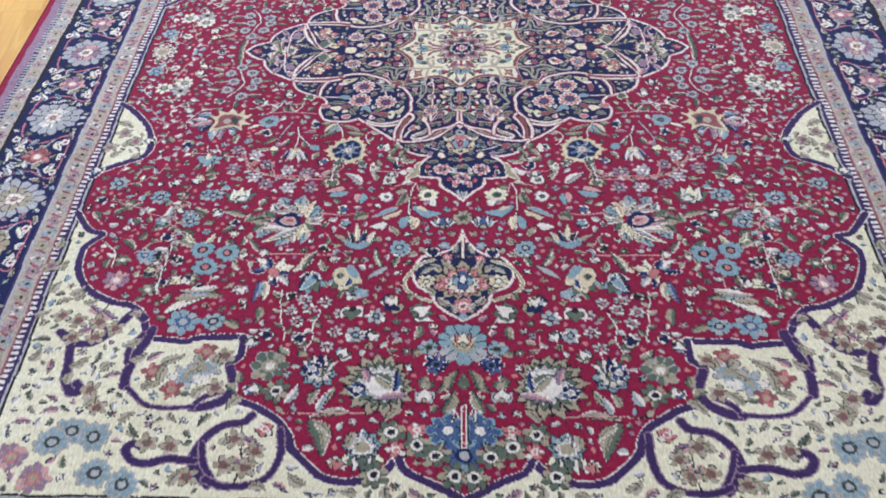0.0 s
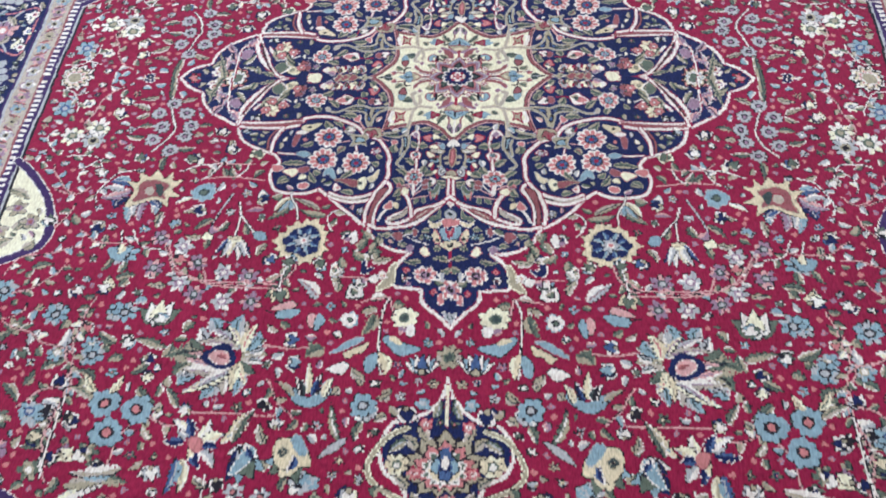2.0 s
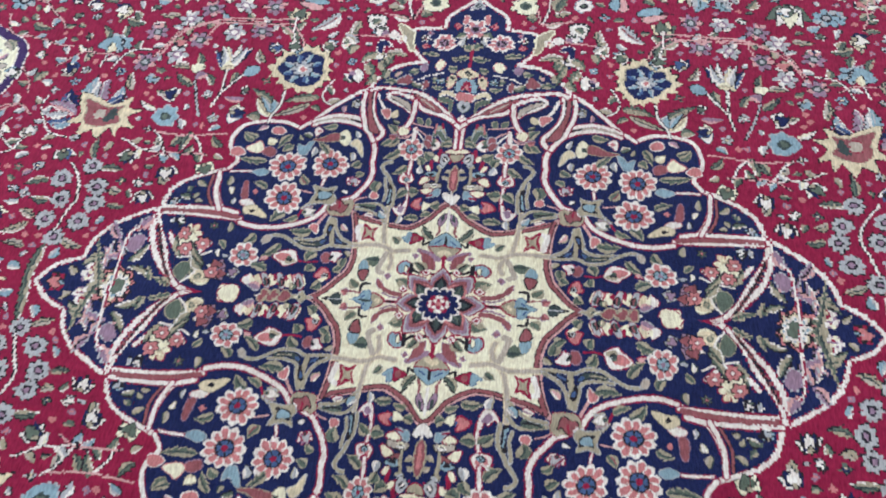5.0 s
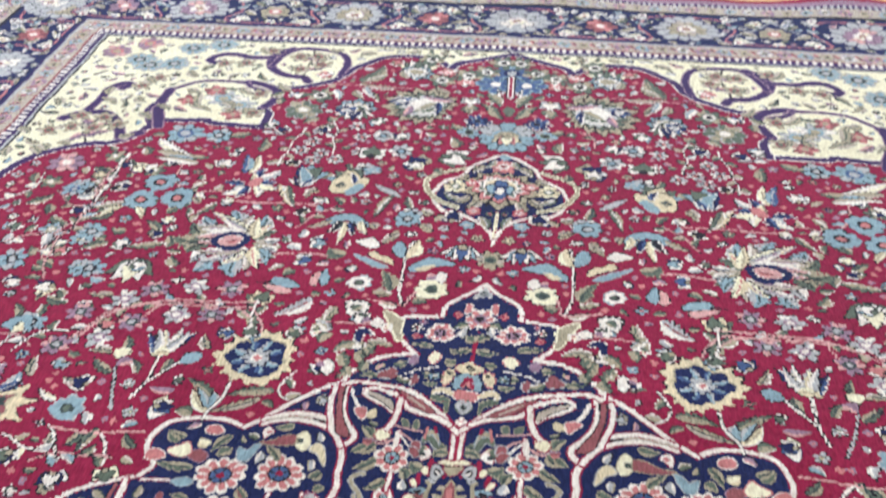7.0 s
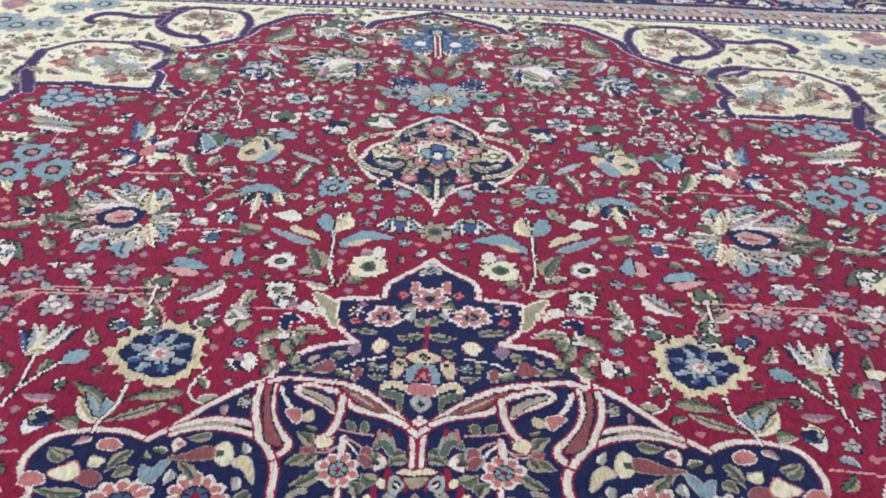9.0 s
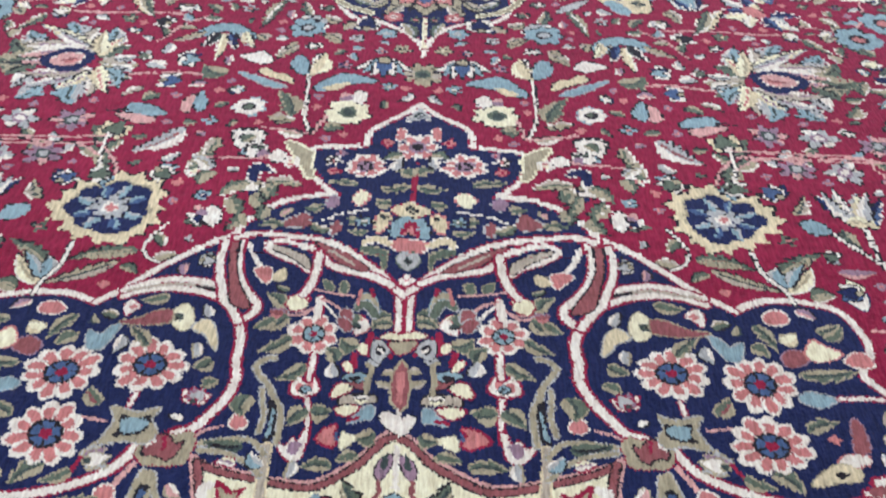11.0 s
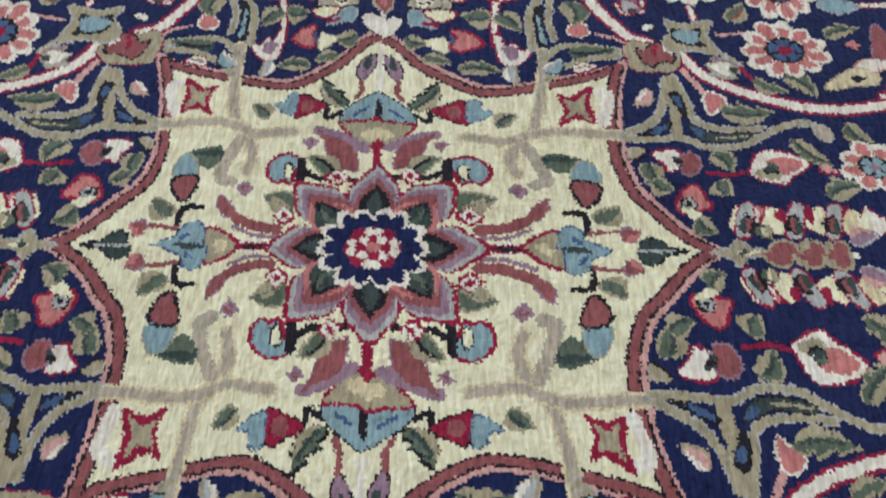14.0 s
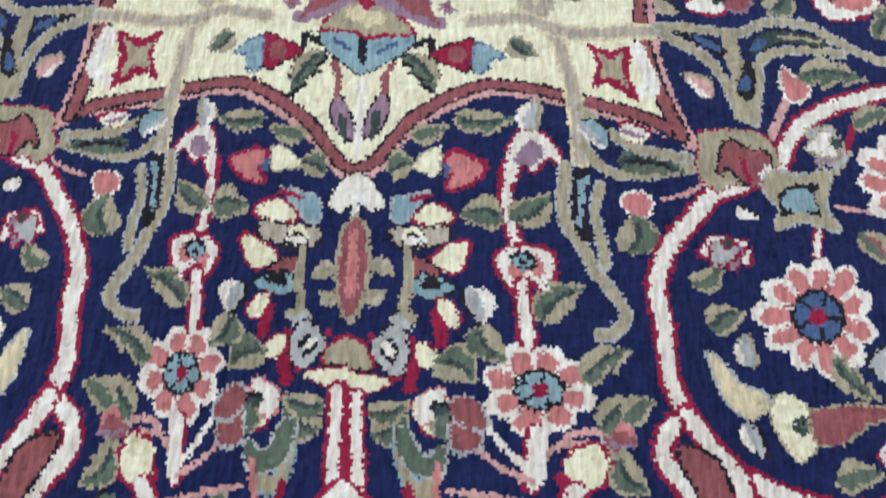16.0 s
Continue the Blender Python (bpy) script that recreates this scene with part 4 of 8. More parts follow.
leaf(0.1595, 0.2614, 0.1744, 0.252, 0.012, 'G', 'O', 'T')
leaf(0.1527, 0.2392, 0.1651, 0.2289, 0.009, 'G', 'O', '')
bud(0.1697, 0.2151, 0.016, 100, 'WMXW', 'T', 'Q')
leaf(0.2151, 0.2739, 0.2344, 0.2942, 0.012, 'G', 'O', 'T')
blot([(0.1836, 0.312), (0.191, 0.3262), (0.1996, 0.3214), (0.2024, 0.3088), (0.1969, 0.2963), (0.1874, 0.2935), (0.1831, 0.3016)], 'C', 'O', 0.001)
flower(0.1969, 0.3087, 0.0055, 5, 'T', 'G', 'K', outline='')
blot([(0.2027, 0.3172), (0.215, 0.316), (0.2295, 0.3057), (0.2462, 0.3005), (0.228, 0.2968), (0.2057, 0.3006), (0.2009, 0.3053)], 'P', 'O', 0.0014)
blot([(0.1575, 0.2744), (0.1628, 0.2979), (0.1738, 0.307), (0.1824, 0.2961), (0.1703, 0.2892), (0.1632, 0.2778)], 'Y', 'X', 0.0012)
leaf(0.2086, 0.3351, 0.2312, 0.329, 0.011, 'G', 'O', '')
blot([(0.2314, 0.3218), (0.2406, 0.3291), (0.2464, 0.3221), (0.2429, 0.308), (0.2367, 0.3149)], 'W', 'Q', 0.001)
flower(0.2376, 0.3198, 0.004, 4, 'S', 'S', 'S', outline='')
blot([(0.2441, 0.297), (0.2528, 0.2944), (0.2603, 0.2858), (0.2718, 0.2906), (0.2681, 0.2726), (0.257, 0.2692), (0.2499, 0.279)], 'B', 'X', 0.0012)
blot([(0.2988, 0.3208), (0.308, 0.328), (0.318, 0.326), (0.3194, 0.3161), (0.3075, 0.3118), (0.3, 0.3137)], 'S', 'W', 0.0014)
leaf(0.2871, 0.3101, 0.3026, 0.2844, 0.012, 'G', 'O', 'T')
leaf(0.2787, 0.286, 0.2934, 0.2763, 0.012, 'G', 'O', '')
leaf(0.3078, 0.2932, 0.3225, 0.3023, 0.012, 'C', 'O', '')
blot([(0.3039, 0.2764), (0.315, 0.2845), (0.3262, 0.28), (0.3237, 0.2701), (0.3079, 0.2647)], 'P', 'M', 0.0012)
blot([(0.3253, 0.28), (0.3339, 0.2956), (0.3417, 0.2903), (0.3551, 0.2804), (0.3465, 0.2737), (0.3322, 0.2715)], 'C', 'S', 0.0016)
leaf(0.341, 0.3053, 0.3632, 0.3147, 0.011, 'G', 'O', 'T')
blot([(0.3547, 0.2705), (0.3666, 0.2806), (0.3772, 0.2774), (0.3778, 0.2643), (0.3638, 0.2628)], 'S', 'W', 0.0014)
leaf(0.3147, 0.2558, 0.3614, 0.2589, 0.014, 'G', 'O', 'T')
blot([(0.3058, 0.2288), (0.3144, 0.2369), (0.3267, 0.2333), (0.3339, 0.2273), (0.3191, 0.221)], 'B', 'X', 0.001)
band([(0.3366, 0.2291), (0.3562, 0.2288), (0.3726, 0.2277)], ((0.006, 'Q'), (0.0035, 'W')))
blot([(0.3385, 0.2083), (0.3445, 0.2043), (0.3441, 0.1794), (0.3329, 0.1753), (0.334, 0.1907)], 'P', 'M', 0.0012)
blot([(0.3181, 0.1649), (0.3263, 0.1735), (0.3422, 0.172), (0.3404, 0.1653), (0.3274, 0.1617)], 'W', 'S', 0.0012)
blot([(0.2941, 0.1425), (0.3049, 0.1547), (0.3179, 0.1638), (0.3326, 0.1585), (0.33, 0.1485), (0.3134, 0.1455), (0.3026, 0.1415)], 'Y', 'O', 0.001)
leaf(0.3139, 0.1526, 0.3237, 0.155, 0.006, 'K', '', '')
flower(0.3208, 0.1887, 0.005, 4, 'S', 'S', 'S', outline='')
# beside the star's side point
blot([(0.1662, 0.0808), (0.1721, 0.0843), (0.1829, 0.0834), (0.1838, 0.071), (0.1752, 0.066), (0.1718, 0.0734)], 'W', 'Q', 0.0018)
blot([(0.1839, 0.0774), (0.192, 0.0825), (0.198, 0.0736), (0.1929, 0.0637), (0.1851, 0.0646)], 'P', 'M', 0.0014)
leaf(0.1798, 0.0734, 0.1848, 0.076, 0.008, 'K', 'T', '')
leaf(0.161, 0.0733, 0.1629, 0.0539, 0.013, 'G', 'O', 'T')
leaf(0.1632, 0.0563, 0.1765, 0.0492, 0.012, 'G', 'O', 'T')
leaf(0.2065, 0.0812, 0.2184, 0.0639, 0.013, 'G', 'O', 'T')
leaf(0.2081, 0.0566, 0.2149, 0.0438, 0.014, 'G', 'O', 'T')
stroke([(0.202, 0.0638), (0.218, 0.0615), (0.2294, 0.064)], 0.0035, 'Q')
blot([(0.2312, 0.064), (0.2393, 0.0815), (0.2584, 0.0802), (0.2697, 0.0717), (0.256, 0.0593), (0.2493, 0.0534), (0.2357, 0.0582)], 'W', 'Q', 0.0016)
blot([(0.2444, 0.075), (0.2596, 0.0766), (0.2657, 0.0702), (0.2528, 0.0617), (0.243, 0.068)], 'S')
blot([(0.2326, 0.0616), (0.2432, 0.069), (0.2496, 0.0641), (0.2464, 0.0568)], 'O')
leaf(0.2404, 0.068, 0.2485, 0.0641, 0.008, 'T', 'K', '')
leaf(0.263, 0.0934, 0.2865, 0.0719, 0.013, 'G', 'O', 'T')
leaf(0.3028, 0.1095, 0.3192, 0.091, 0.014, 'G', 'O', 'T')
leaf(0.2767, 0.045, 0.3028, 0.0547, 0.015, 'G', 'O', 'T')
leaf(0.2766, 0.0693, 0.2885, 0.0644, 0.006, 'L', 'Q', '')
blot([(0.1781, 0.0352), (0.1843, 0.0493), (0.1929, 0.0517), (0.1968, 0.0423), (0.2, 0.0353), (0.1918, 0.033), (0.1852, 0.0307)], 'S', 'Q', 0.0022)
flower(0.1862, 0.0376, 0.005, 5, 'X', 'K', 'K', outline='K')
blot([(0.1799, 0.0353), (0.1841, 0.0284), (0.1905, 0.024), (0.1933, 0.0307)], 'C')
leaf(0.1908, 0.0262, 0.2013, 0.0152, 0.013, 'G', 'O', 'T')
daisy(0.3134, 0.0721, 0.0235, 8, 'S', 'W', 'K', 'B', 'M')
# side lotus
blot([(0.1963, 0.0001), (0.2065, 0.0036), (0.2127, 0.0102), (0.2185, 0.0038), (0.2268, 0.0018), (0.226, -0.0066), (0.2175, -0.012), (0.2095, -0.0089), (0.2034, -0.0048)], 'O', 'X', 0.001)
blot([(0.2111, 0.0003), (0.2199, 0.0017), (0.2243, -0.0024), (0.2165, -0.0079)], 'C')
flower(0.2157, -0.0025, 0.005, 4, 'T', 'G', 'K', outline='')
blot([(0.2279, -0.0011), (0.2352, 0.0084), (0.2431, 0.0077), (0.2454, -0.0008), (0.2395, -0.0104), (0.2314, -0.0118)], 'P', 'O', 0.002)
blot([(0.2478, -0.0008), (0.2541, 0.0087), (0.2602, 0.008), (0.2615, -0.0006), (0.2564, -0.0102), (0.2499, -0.0115)], 'P', 'O', 0.002)
blot([(0.2641, -0.0005), (0.2703, 0.009), (0.2761, 0.0083), (0.2772, -0.0003), (0.272, -0.01), (0.2659, -0.0113)], 'P', 'O', 0.002)
leaf(0.278, -0.0016, 0.2866, -0.0019, 0.01, 'S', 'O', '')
leaf(0.248, 0.0043, 0.2531, 0.0122, 0.006, 'O', '', '')
leaf(0.262, 0.0046, 0.2676, 0.0112, 0.006, 'O', '', '')
leaf(0.2162, 0.0147, 0.2168, 0.036, 0.017, 'W', 'Q', '')
leaf(0.2284, 0.0149, 0.2293, 0.0363, 0.017, 'S', 'Q', '')
leaf(0.2361, 0.015, 0.2371, 0.0365, 0.017, 'C', 'Q', '')
leaf(0.2671, 0.0156, 0.2687, 0.0371, 0.017, 'C', 'Q', '')
leaf(0.2848, 0.0159, 0.2867, 0.0375, 0.017, 'Y', 'Q', '')
leaf(0.2954, 0.0161, 0.2976, 0.0377, 0.017, 'W', 'Q', '')
blot([(0.2135, 0.0133), (0.2149, 0.0258), (0.2217, 0.0375), (0.2272, 0.0362), (0.224, 0.0215), (0.2197, 0.0125)], 'X', 'Q', 0.0012)
leaf(0.2179, 0.0147, 0.222, 0.0306, 0.01, 'K', '', 'P')
blot([(0.2429, 0.0138), (0.2446, 0.0264), (0.2517, 0.0382), (0.2572, 0.0369), (0.2536, 0.0221), (0.249, 0.013)], 'X', 'Q', 0.0012)
leaf(0.2474, 0.0152, 0.2518, 0.0312, 0.01, 'K', '', 'P')
blot([(0.2668, 0.0142), (0.2688, 0.0269), (0.2762, 0.0387), (0.2817, 0.0374), (0.2778, 0.0225), (0.273, 0.0135)], 'X', 'Q', 0.0012)
leaf(0.2713, 0.0156, 0.2762, 0.0317, 0.01, 'K', '', 'P')
leaf(0.2303, 0.0216, 0.2325, 0.0106, 0.01, 'G', 'K', 'Y')
leaf(0.2431, 0.0241, 0.2427, 0.0356, 0.006, 'Q', '', '')
leaf(0.2597, 0.0244, 0.2611, 0.0384, 0.006, 'Q', '', '')
leaf(0.281, 0.0114, 0.3, 0.0175, 0.012, 'M', 'X', '')
# straps of the medallion
band([(0.1631, 0.3329), (0.1838, 0.3427), (0.2081, 0.3475), (0.2315, 0.3449), (0.251, 0.3343)], CREAM)
band([(0.1687, 0.3498), (0.1855, 0.356), (0.21, 0.3602), (0.2329, 0.3538), (0.2516, 0.3431)], CREAM)
stroke([(0.1774, 0.3477), (0.209, 0.3534), (0.2478, 0.343)], 0.0045, 'E')
stroke([(0.1724, 0.3454), (0.1895, 0.3501)], 0.004, 'K')
band([(0.1575, 0.4148), (0.1583, 0.3892), (0.1537, 0.3622), (0.1418, 0.3398), (0.1319, 0.3252), (0.1348, 0.3126), (0.1448, 0.3051)], CREAM)
band([(0.1746, 0.4095), (0.1767, 0.3895), (0.1735, 0.3663), (0.1664, 0.3453), (0.1631, 0.3329), (0.1536, 0.3206), (0.1448, 0.3051)], CREAM)
blot([(0.1612, 0.4133), (0.1677, 0.4093), (0.1671, 0.3815), (0.1614, 0.3511), (0.1552, 0.3278), (0.1409, 0.3204), (0.1397, 0.3275), (0.1547, 0.3585), (0.1608, 0.3853)], 'P', 'K', 0.0016)
band([(-0.0009, 0.341), (0.0087, 0.3499), (0.0201, 0.3651), (0.0362, 0.3806), (0.0573, 0.4007), (0.0813, 0.4149), (0.1103, 0.4213), (0.1446, 0.4245), (0.1659, 0.4158)], CREAM)
band([(0.0132, 0.3559), (0.0317, 0.3675), (0.0524, 0.374), (0.071, 0.3813), (0.0821, 0.3972)], CREAM)
blot([(0.0339, 0.3752), (0.0479, 0.3886), (0.0668, 0.4017), (0.0883, 0.4118), (0.076, 0.3971), (0.0618, 0.3834), (0.0432, 0.3738)], 'P', 'K', 0.0012)
stroke([(0.0479, 0.3809), (0.0714, 0.3994)], 0.003, 'E')
band([(0.0821, 0.3972), (0.0952, 0.4054), (0.117, 0.4132), (0.1297, 0.4094), (0.129, 0.3997), (0.1155, 0.3899), (0.0987, 0.3818), (0.0905, 0.3724)], OUTLINE)
blot([(0.0905, 0.374), (0.092, 0.3879), (0.1042, 0.3976), (0.1247, 0.406), (0.1242, 0.3996), (0.106, 0.3882)], 'E', 'K', 0.0014)
band([(0.0817, 0.3972), (0.0831, 0.3723), (0.0882, 0.3513), (0.0956, 0.3368)], CREAM)
flower(0.0983, 0.3282, 0.0095, 5, 'C', 'C', 'C', outline='Q', deep=0.1)
band([(0.1498, 0.4065), (0.1429, 0.3889), (0.1346, 0.3748)], ((0.0055, 'W'),))
blot([(0.1112, 0.3728), (0.1188, 0.3691), (0.1227, 0.3594), (0.1157, 0.3563), (0.1105, 0.3614)], 'Y', 'O', 0.0008)
blot([(0.1236, 0.3715), (0.1332, 0.3748), (0.1407, 0.3695), (0.1293, 0.3543), (0.1248, 0.3564)], 'S', 'W', 0.0014)
blot([(0.0514, 0.3566), (0.0569, 0.3597), (0.0589, 0.3479), (0.0531, 0.3448)], 'G', 'O', 0.0012)
blot([(0.0658, 0.3554), (0.075, 0.3608), (0.0724, 0.3481), (0.0665, 0.3465)], 'G', 'O', 0.0012)
stroke([(0.0454, 0.3418), (0.0656, 0.3443), (0.0836, 0.3483)], 0.003, 'L')
stroke([(0.0605, 0.3121), (0.0695, 0.3242), (0.0795, 0.3351)], 0.003, 'W')
stroke([(0.0795, 0.3351), (0.0812, 0.3103)], 0.004, 'W')
stroke([(0.0847, 0.3209), (0.0931, 0.3126), (0.104, 0.3128)], 0.003, 'L')
blot([(0.0218, 0.3142), (0.0252, 0.3284), (0.0333, 0.3357), (0.0423, 0.3344), (0.0431, 0.3216), (0.0351, 0.3272), (0.0276, 0.3143)], 'G', 'X', 0.001)
leaf(0.0097, 0.3071, 0.0277, 0.3019, 0.01, 'G', 'O', 'T')
blot([(0.0299, 0.3026), (0.0334, 0.3116), (0.0408, 0.3062), (0.0429, 0.294), (0.0351, 0.2959)], 'W', 'S', 0.001)
blot([(0.0452, 0.3028), (0.0518, 0.3119), (0.0604, 0.31), (0.0559, 0.2996), (0.0494, 0.2961)], 'P', 'X', 0.0014)
leaf(0.0386, 0.3062, 0.0452, 0.3022, 0.008, 'T', 'K', '')
leaf(0.1113, 0.3249, 0.1245, 0.3395, 0.012, 'G', 'O', 'T')
leaf(0.1084, 0.3129, 0.1197, 0.318, 0.01, 'P', 'M', '')
leaf(0.1146, 0.3074, 0.1291, 0.2974, 0.01, 'G', 'O', '')
stroke([(0.0295, 0.3503), (0.0273, 0.3414)], 0.004, 'Q')
stroke([(0.0387, 0.3504), (0.0409, 0.3308)], 0.003, 'S')
# end lobe
band([(-0.0046, 0.5448), (-0.0036, 0.5064), (-0.0022, 0.4736)], ((0.011, 'Q'), (0.008, 'W')))
stroke([(-0.0063, 0.5447), (-0.0022, 0.4736)], 0.003, 'Q')
blot([(-0.004, 0.6484), (0.0059, 0.6377), (0.0124, 0.6204), (0.0005, 0.622), (-0.004, 0.6087)], 'X', 'W', 0.001)
flower(0, 0.6305, 0.006, 4, 'T', 'X', 'M', outline='')
stroke([(-0.0055, 0.6087), (-0.006, 0.5937)], 0.007, 'S')
flower(0, 0.5699, 0.0215, 7, 'S', 'M', 'K', tip='W', outline='', squash=1.2)
daisy(0.0487, 0.5371, 0.0225, 8, 'S', 'W', 'M', 'K', 'M')
blot([(0.0131, 0.5988), (0.0205, 0.6056), (0.0233, 0.5887), (0.0178, 0.5812)], 'S', 'W', 0.001)
flower(0.0311, 0.5787, 0.006, 4, 'S', 'Q', 'Q', outline='Q')
flower(0.0842, 0.526, 0.006, 4, 'S', 'Q', 'Q', outline='Q')
flower(0.0793, 0.5583, 0.006, 4, 'M', 'S', 'Q', outline='')
leaf(0.0044, 0.502, 0.0332, 0.4985, 0.012, 'G', 'O', 'T')
leaf(0.0023, 0.5208, 0.0186, 0.5282, 0.012, 'G', 'O', '')
leaf(0.0561, 0.5021, 0.0881, 0.5052, 0.011, 'G', 'O', 'T')
blot([(0.0404, 0.485), (0.0493, 0.4917), (0.0584, 0.4793), (0.0522, 0.4675), (0.0459, 0.4717)], 'C', 'S', 0.0014)
leaf(0.0198, 0.4708, 0.0338, 0.4748, 0.012, 'G', 'O', 'T')
blot([(0.0719, 0.4726), (0.0782, 0.4836), (0.0875, 0.4749), (0.0806, 0.464)], 'M', 'X', 0.001)
leaf(0.0894, 0.4688, 0.1065, 0.4667, 0.01, 'G', 'O', '')
blot([(0.0969, 0.4429), (0.1035, 0.4578), (0.1185, 0.4479), (0.1221, 0.4394), (0.1051, 0.4346)], 'P', 'X', 0.0014)
leaf(0.1221, 0.4394, 0.1445, 0.4384, 0.01, 'G', 'O', 'T')
blot([(0.0665, 0.4334), (0.0727, 0.4446), (0.0785, 0.4338), (0.0733, 0.4227)], 'P', 'X', 0.0014)
leaf(0.0524, 0.4474, 0.0616, 0.4477, 0.012, 'G', 'O', '')
stroke([(0.0419, 0.4627), (0.0523, 0.4587), (0.0728, 0.4533), (0.0878, 0.4451)], 0.003, 'W')
# palmette under the end lobe
blot([(-0.004, 0.4772), (0.0091, 0.4722), (0.0201, 0.462), (0.011, 0.4547), (-0.004, 0.4526)], 'Y', 'Q', 0.001)
flower(0, 0.4648, 0.007, 4, 'K', 'O', 'T', outline='')
blot([(-0.004, 0.4509), (0.0112, 0.4495), (0.0196, 0.4319), (0.015, 0.4193), (-0.004, 0.4314)], 'B', 'K', 0.001)
leaf(0.002, 0.4458, 0.0083, 0.4207, 0.008, 'Q', '', '')
blot([(0.019, 0.4515), (0.0276, 0.4578), (0.0347, 0.4408), (0.0315, 0.4264), (0.0247, 0.4321)], 'Y', 'S', 0.0014)
leaf(0.0228, 0.4464, 0.0293, 0.4518, 0.007, 'K', 'O', '')
blot([(-0.004, 0.414), (0.0066, 0.4182), (0.0181, 0.4103), (0.0135, 0.4006), (-0.004, 0.398)], 'S', 'W', 0.0014)
blot([(0.0167, 0.4103), (0.0286, 0.4203), (0.0407, 0.4173), (0.0441, 0.4044), (0.0336, 0.4123), (0.0216, 0.4064)], 'Y', 'W', 0.001)
blot([(0.0196, 0.3865), (0.0232, 0.4008), (0.0432, 0.4044), (0.0408, 0.3964), (0.0267, 0.3906), (0.0222, 0.375)], 'G', 'O', 0.001)
blot([(-0.004, 0.3956), (0.0073, 0.3981), (0.011, 0.3864), (0.0046, 0.377), (-0.004, 0.3746)], 'X', 'G', 0.001)
flower(0, 0.3862, 0.005, 4, 'T', 'K', 'K', outline='')
flower(0, 0.3609, 0.0075, 4, 'W', 'W', 'S', outline='Q')
# leaf at the neck of the lobe
blot([(0.1101, 0.5576), (0.1364, 0.573), (0.1235, 0.5452), (0.1123, 0.5184), (0.1045, 0.5124), (0.1075, 0.5347)], 'O', 'C', 0.003)
# stalk of the side lotus
blot([(0.3119, 0.0107), (0.3337, 0.0113), (0.3429, -0.0085), (0.3322, -0.0303), (0.3107, -0.0309)], 'C', 'Q', 0.0014)
band([(0.3409, -0.0098), (0.3635, -0.0079), (0.3883, -0.0023)], ((0.0115, 'Q'), (0.0075, 'W')))
blot([(0.3904, 0.0448), (0.4056, 0.0507), (0.4147, 0.0348), (0.3991, 0.0184)], 'G', 'O', 0.0012)
stroke([(0.3845, 0.0679), (0.384, 0.0338), (0.3989, 0.0145)], 0.0034, 'W')
stroke([(0.3667, 0.0742), (0.3863, 0.0638), (0.416, 0.0593)], 0.0034, 'W')
blot([(0.3903, 0.086), (0.4032, 0.1031), (0.425, 0.0969), (0.4169, 0.0758), (0.3998, 0.0753)], 'C', 'O', 0.001)
bud(0.3502, 0.0328, 0.016, 180, 'MPM', 'O', 'K')
bud(0.3204, 0.0346, 0.014, 30, 'XMX', 'O', 'K')
leaf(0.3597, 0.0199, 0.3843, 0.018, 0.011, 'Y', 'O', '')
leaf(0.4133, 0.0085, 0.4434, 0.0198, 0.01, 'G', 'O', 'T')
leaf(0.3671, -0.0351, 0.3907, -0.0457, 0.012, 'X', 'O', 'M')
# lobes
leaf(0.346, 0.297, 0.364, 0.311, 0.0092, 'G', 'O')
palmette(0.494, 0, 0.0416, 0, 'SYBG', 9, name='palmette')
flower(0.547, 0.019, 0.0136, 6, 'W', 'Q', 'Y', outline='M')
flower(0.542, 0.029, 0.0136, 6, 'W', 'Q', 'Y', outline='M')
bud(0.585, 0, 0.0224, 0, 'QSQ', 'B')
leaf(0.474, 0.053, 0.501, 0.092, 0.0106, 'M', 'K', 'X')
leaf(0.499, 0.055, 0.515, 0.09, 0.0106, 'M', 'K', 'X')
leaf(0.509, 0.055, 0.539, 0.069, 0.0106, 'M', 'K', 'X')
leaf(0.525, 0.031, 0.52, 0.081, 0.0106, 'M', 'K', 'X')
leaf(0.457, 0.027, 0.487, 0.035, 0.0106, 'G', 'K', 'O')
leaf(0.532, 0.053, 0.557, 0.046, 0.0106, 'G', 'K', 'O')
leaf(0.49, 0.044, 0.468, 0.081, 0.0106, 'G', 'K', 'O')
leaf(0.542, 0.044, 0.564, 0.032, 0.0106, 'G', 'K', 'O')
leaf(0.413, 0.061, 0.43, 0.095, 0.0106, 'G', 'K', 'O')
leaf(0.375, 0.047, 0.402, 0.087, 0.0106, 'G', 'K', 'O')
leaf(0.376, 0.039, 0.394, 0.062, 0.0106, 'G', 'K', 'O')
leaf(0.522, 0.018, 0.543, -0.007, 0.0106, 'G', 'K', 'O')
flower(0.417, 0.101, 0.0112, 6, 'S', 'P', 'W', outline='K')
flower(0.359, 0.034, 0.0112, 6, 'S', 'P', 'W', outline='K')
flower(0.408, 0.075, 0.0112, 6, 'S', 'P', 'W', outline='K')
flower(0.383, 0.086, 0.0112, 6, 'S', 'P', 'W', outline='K')
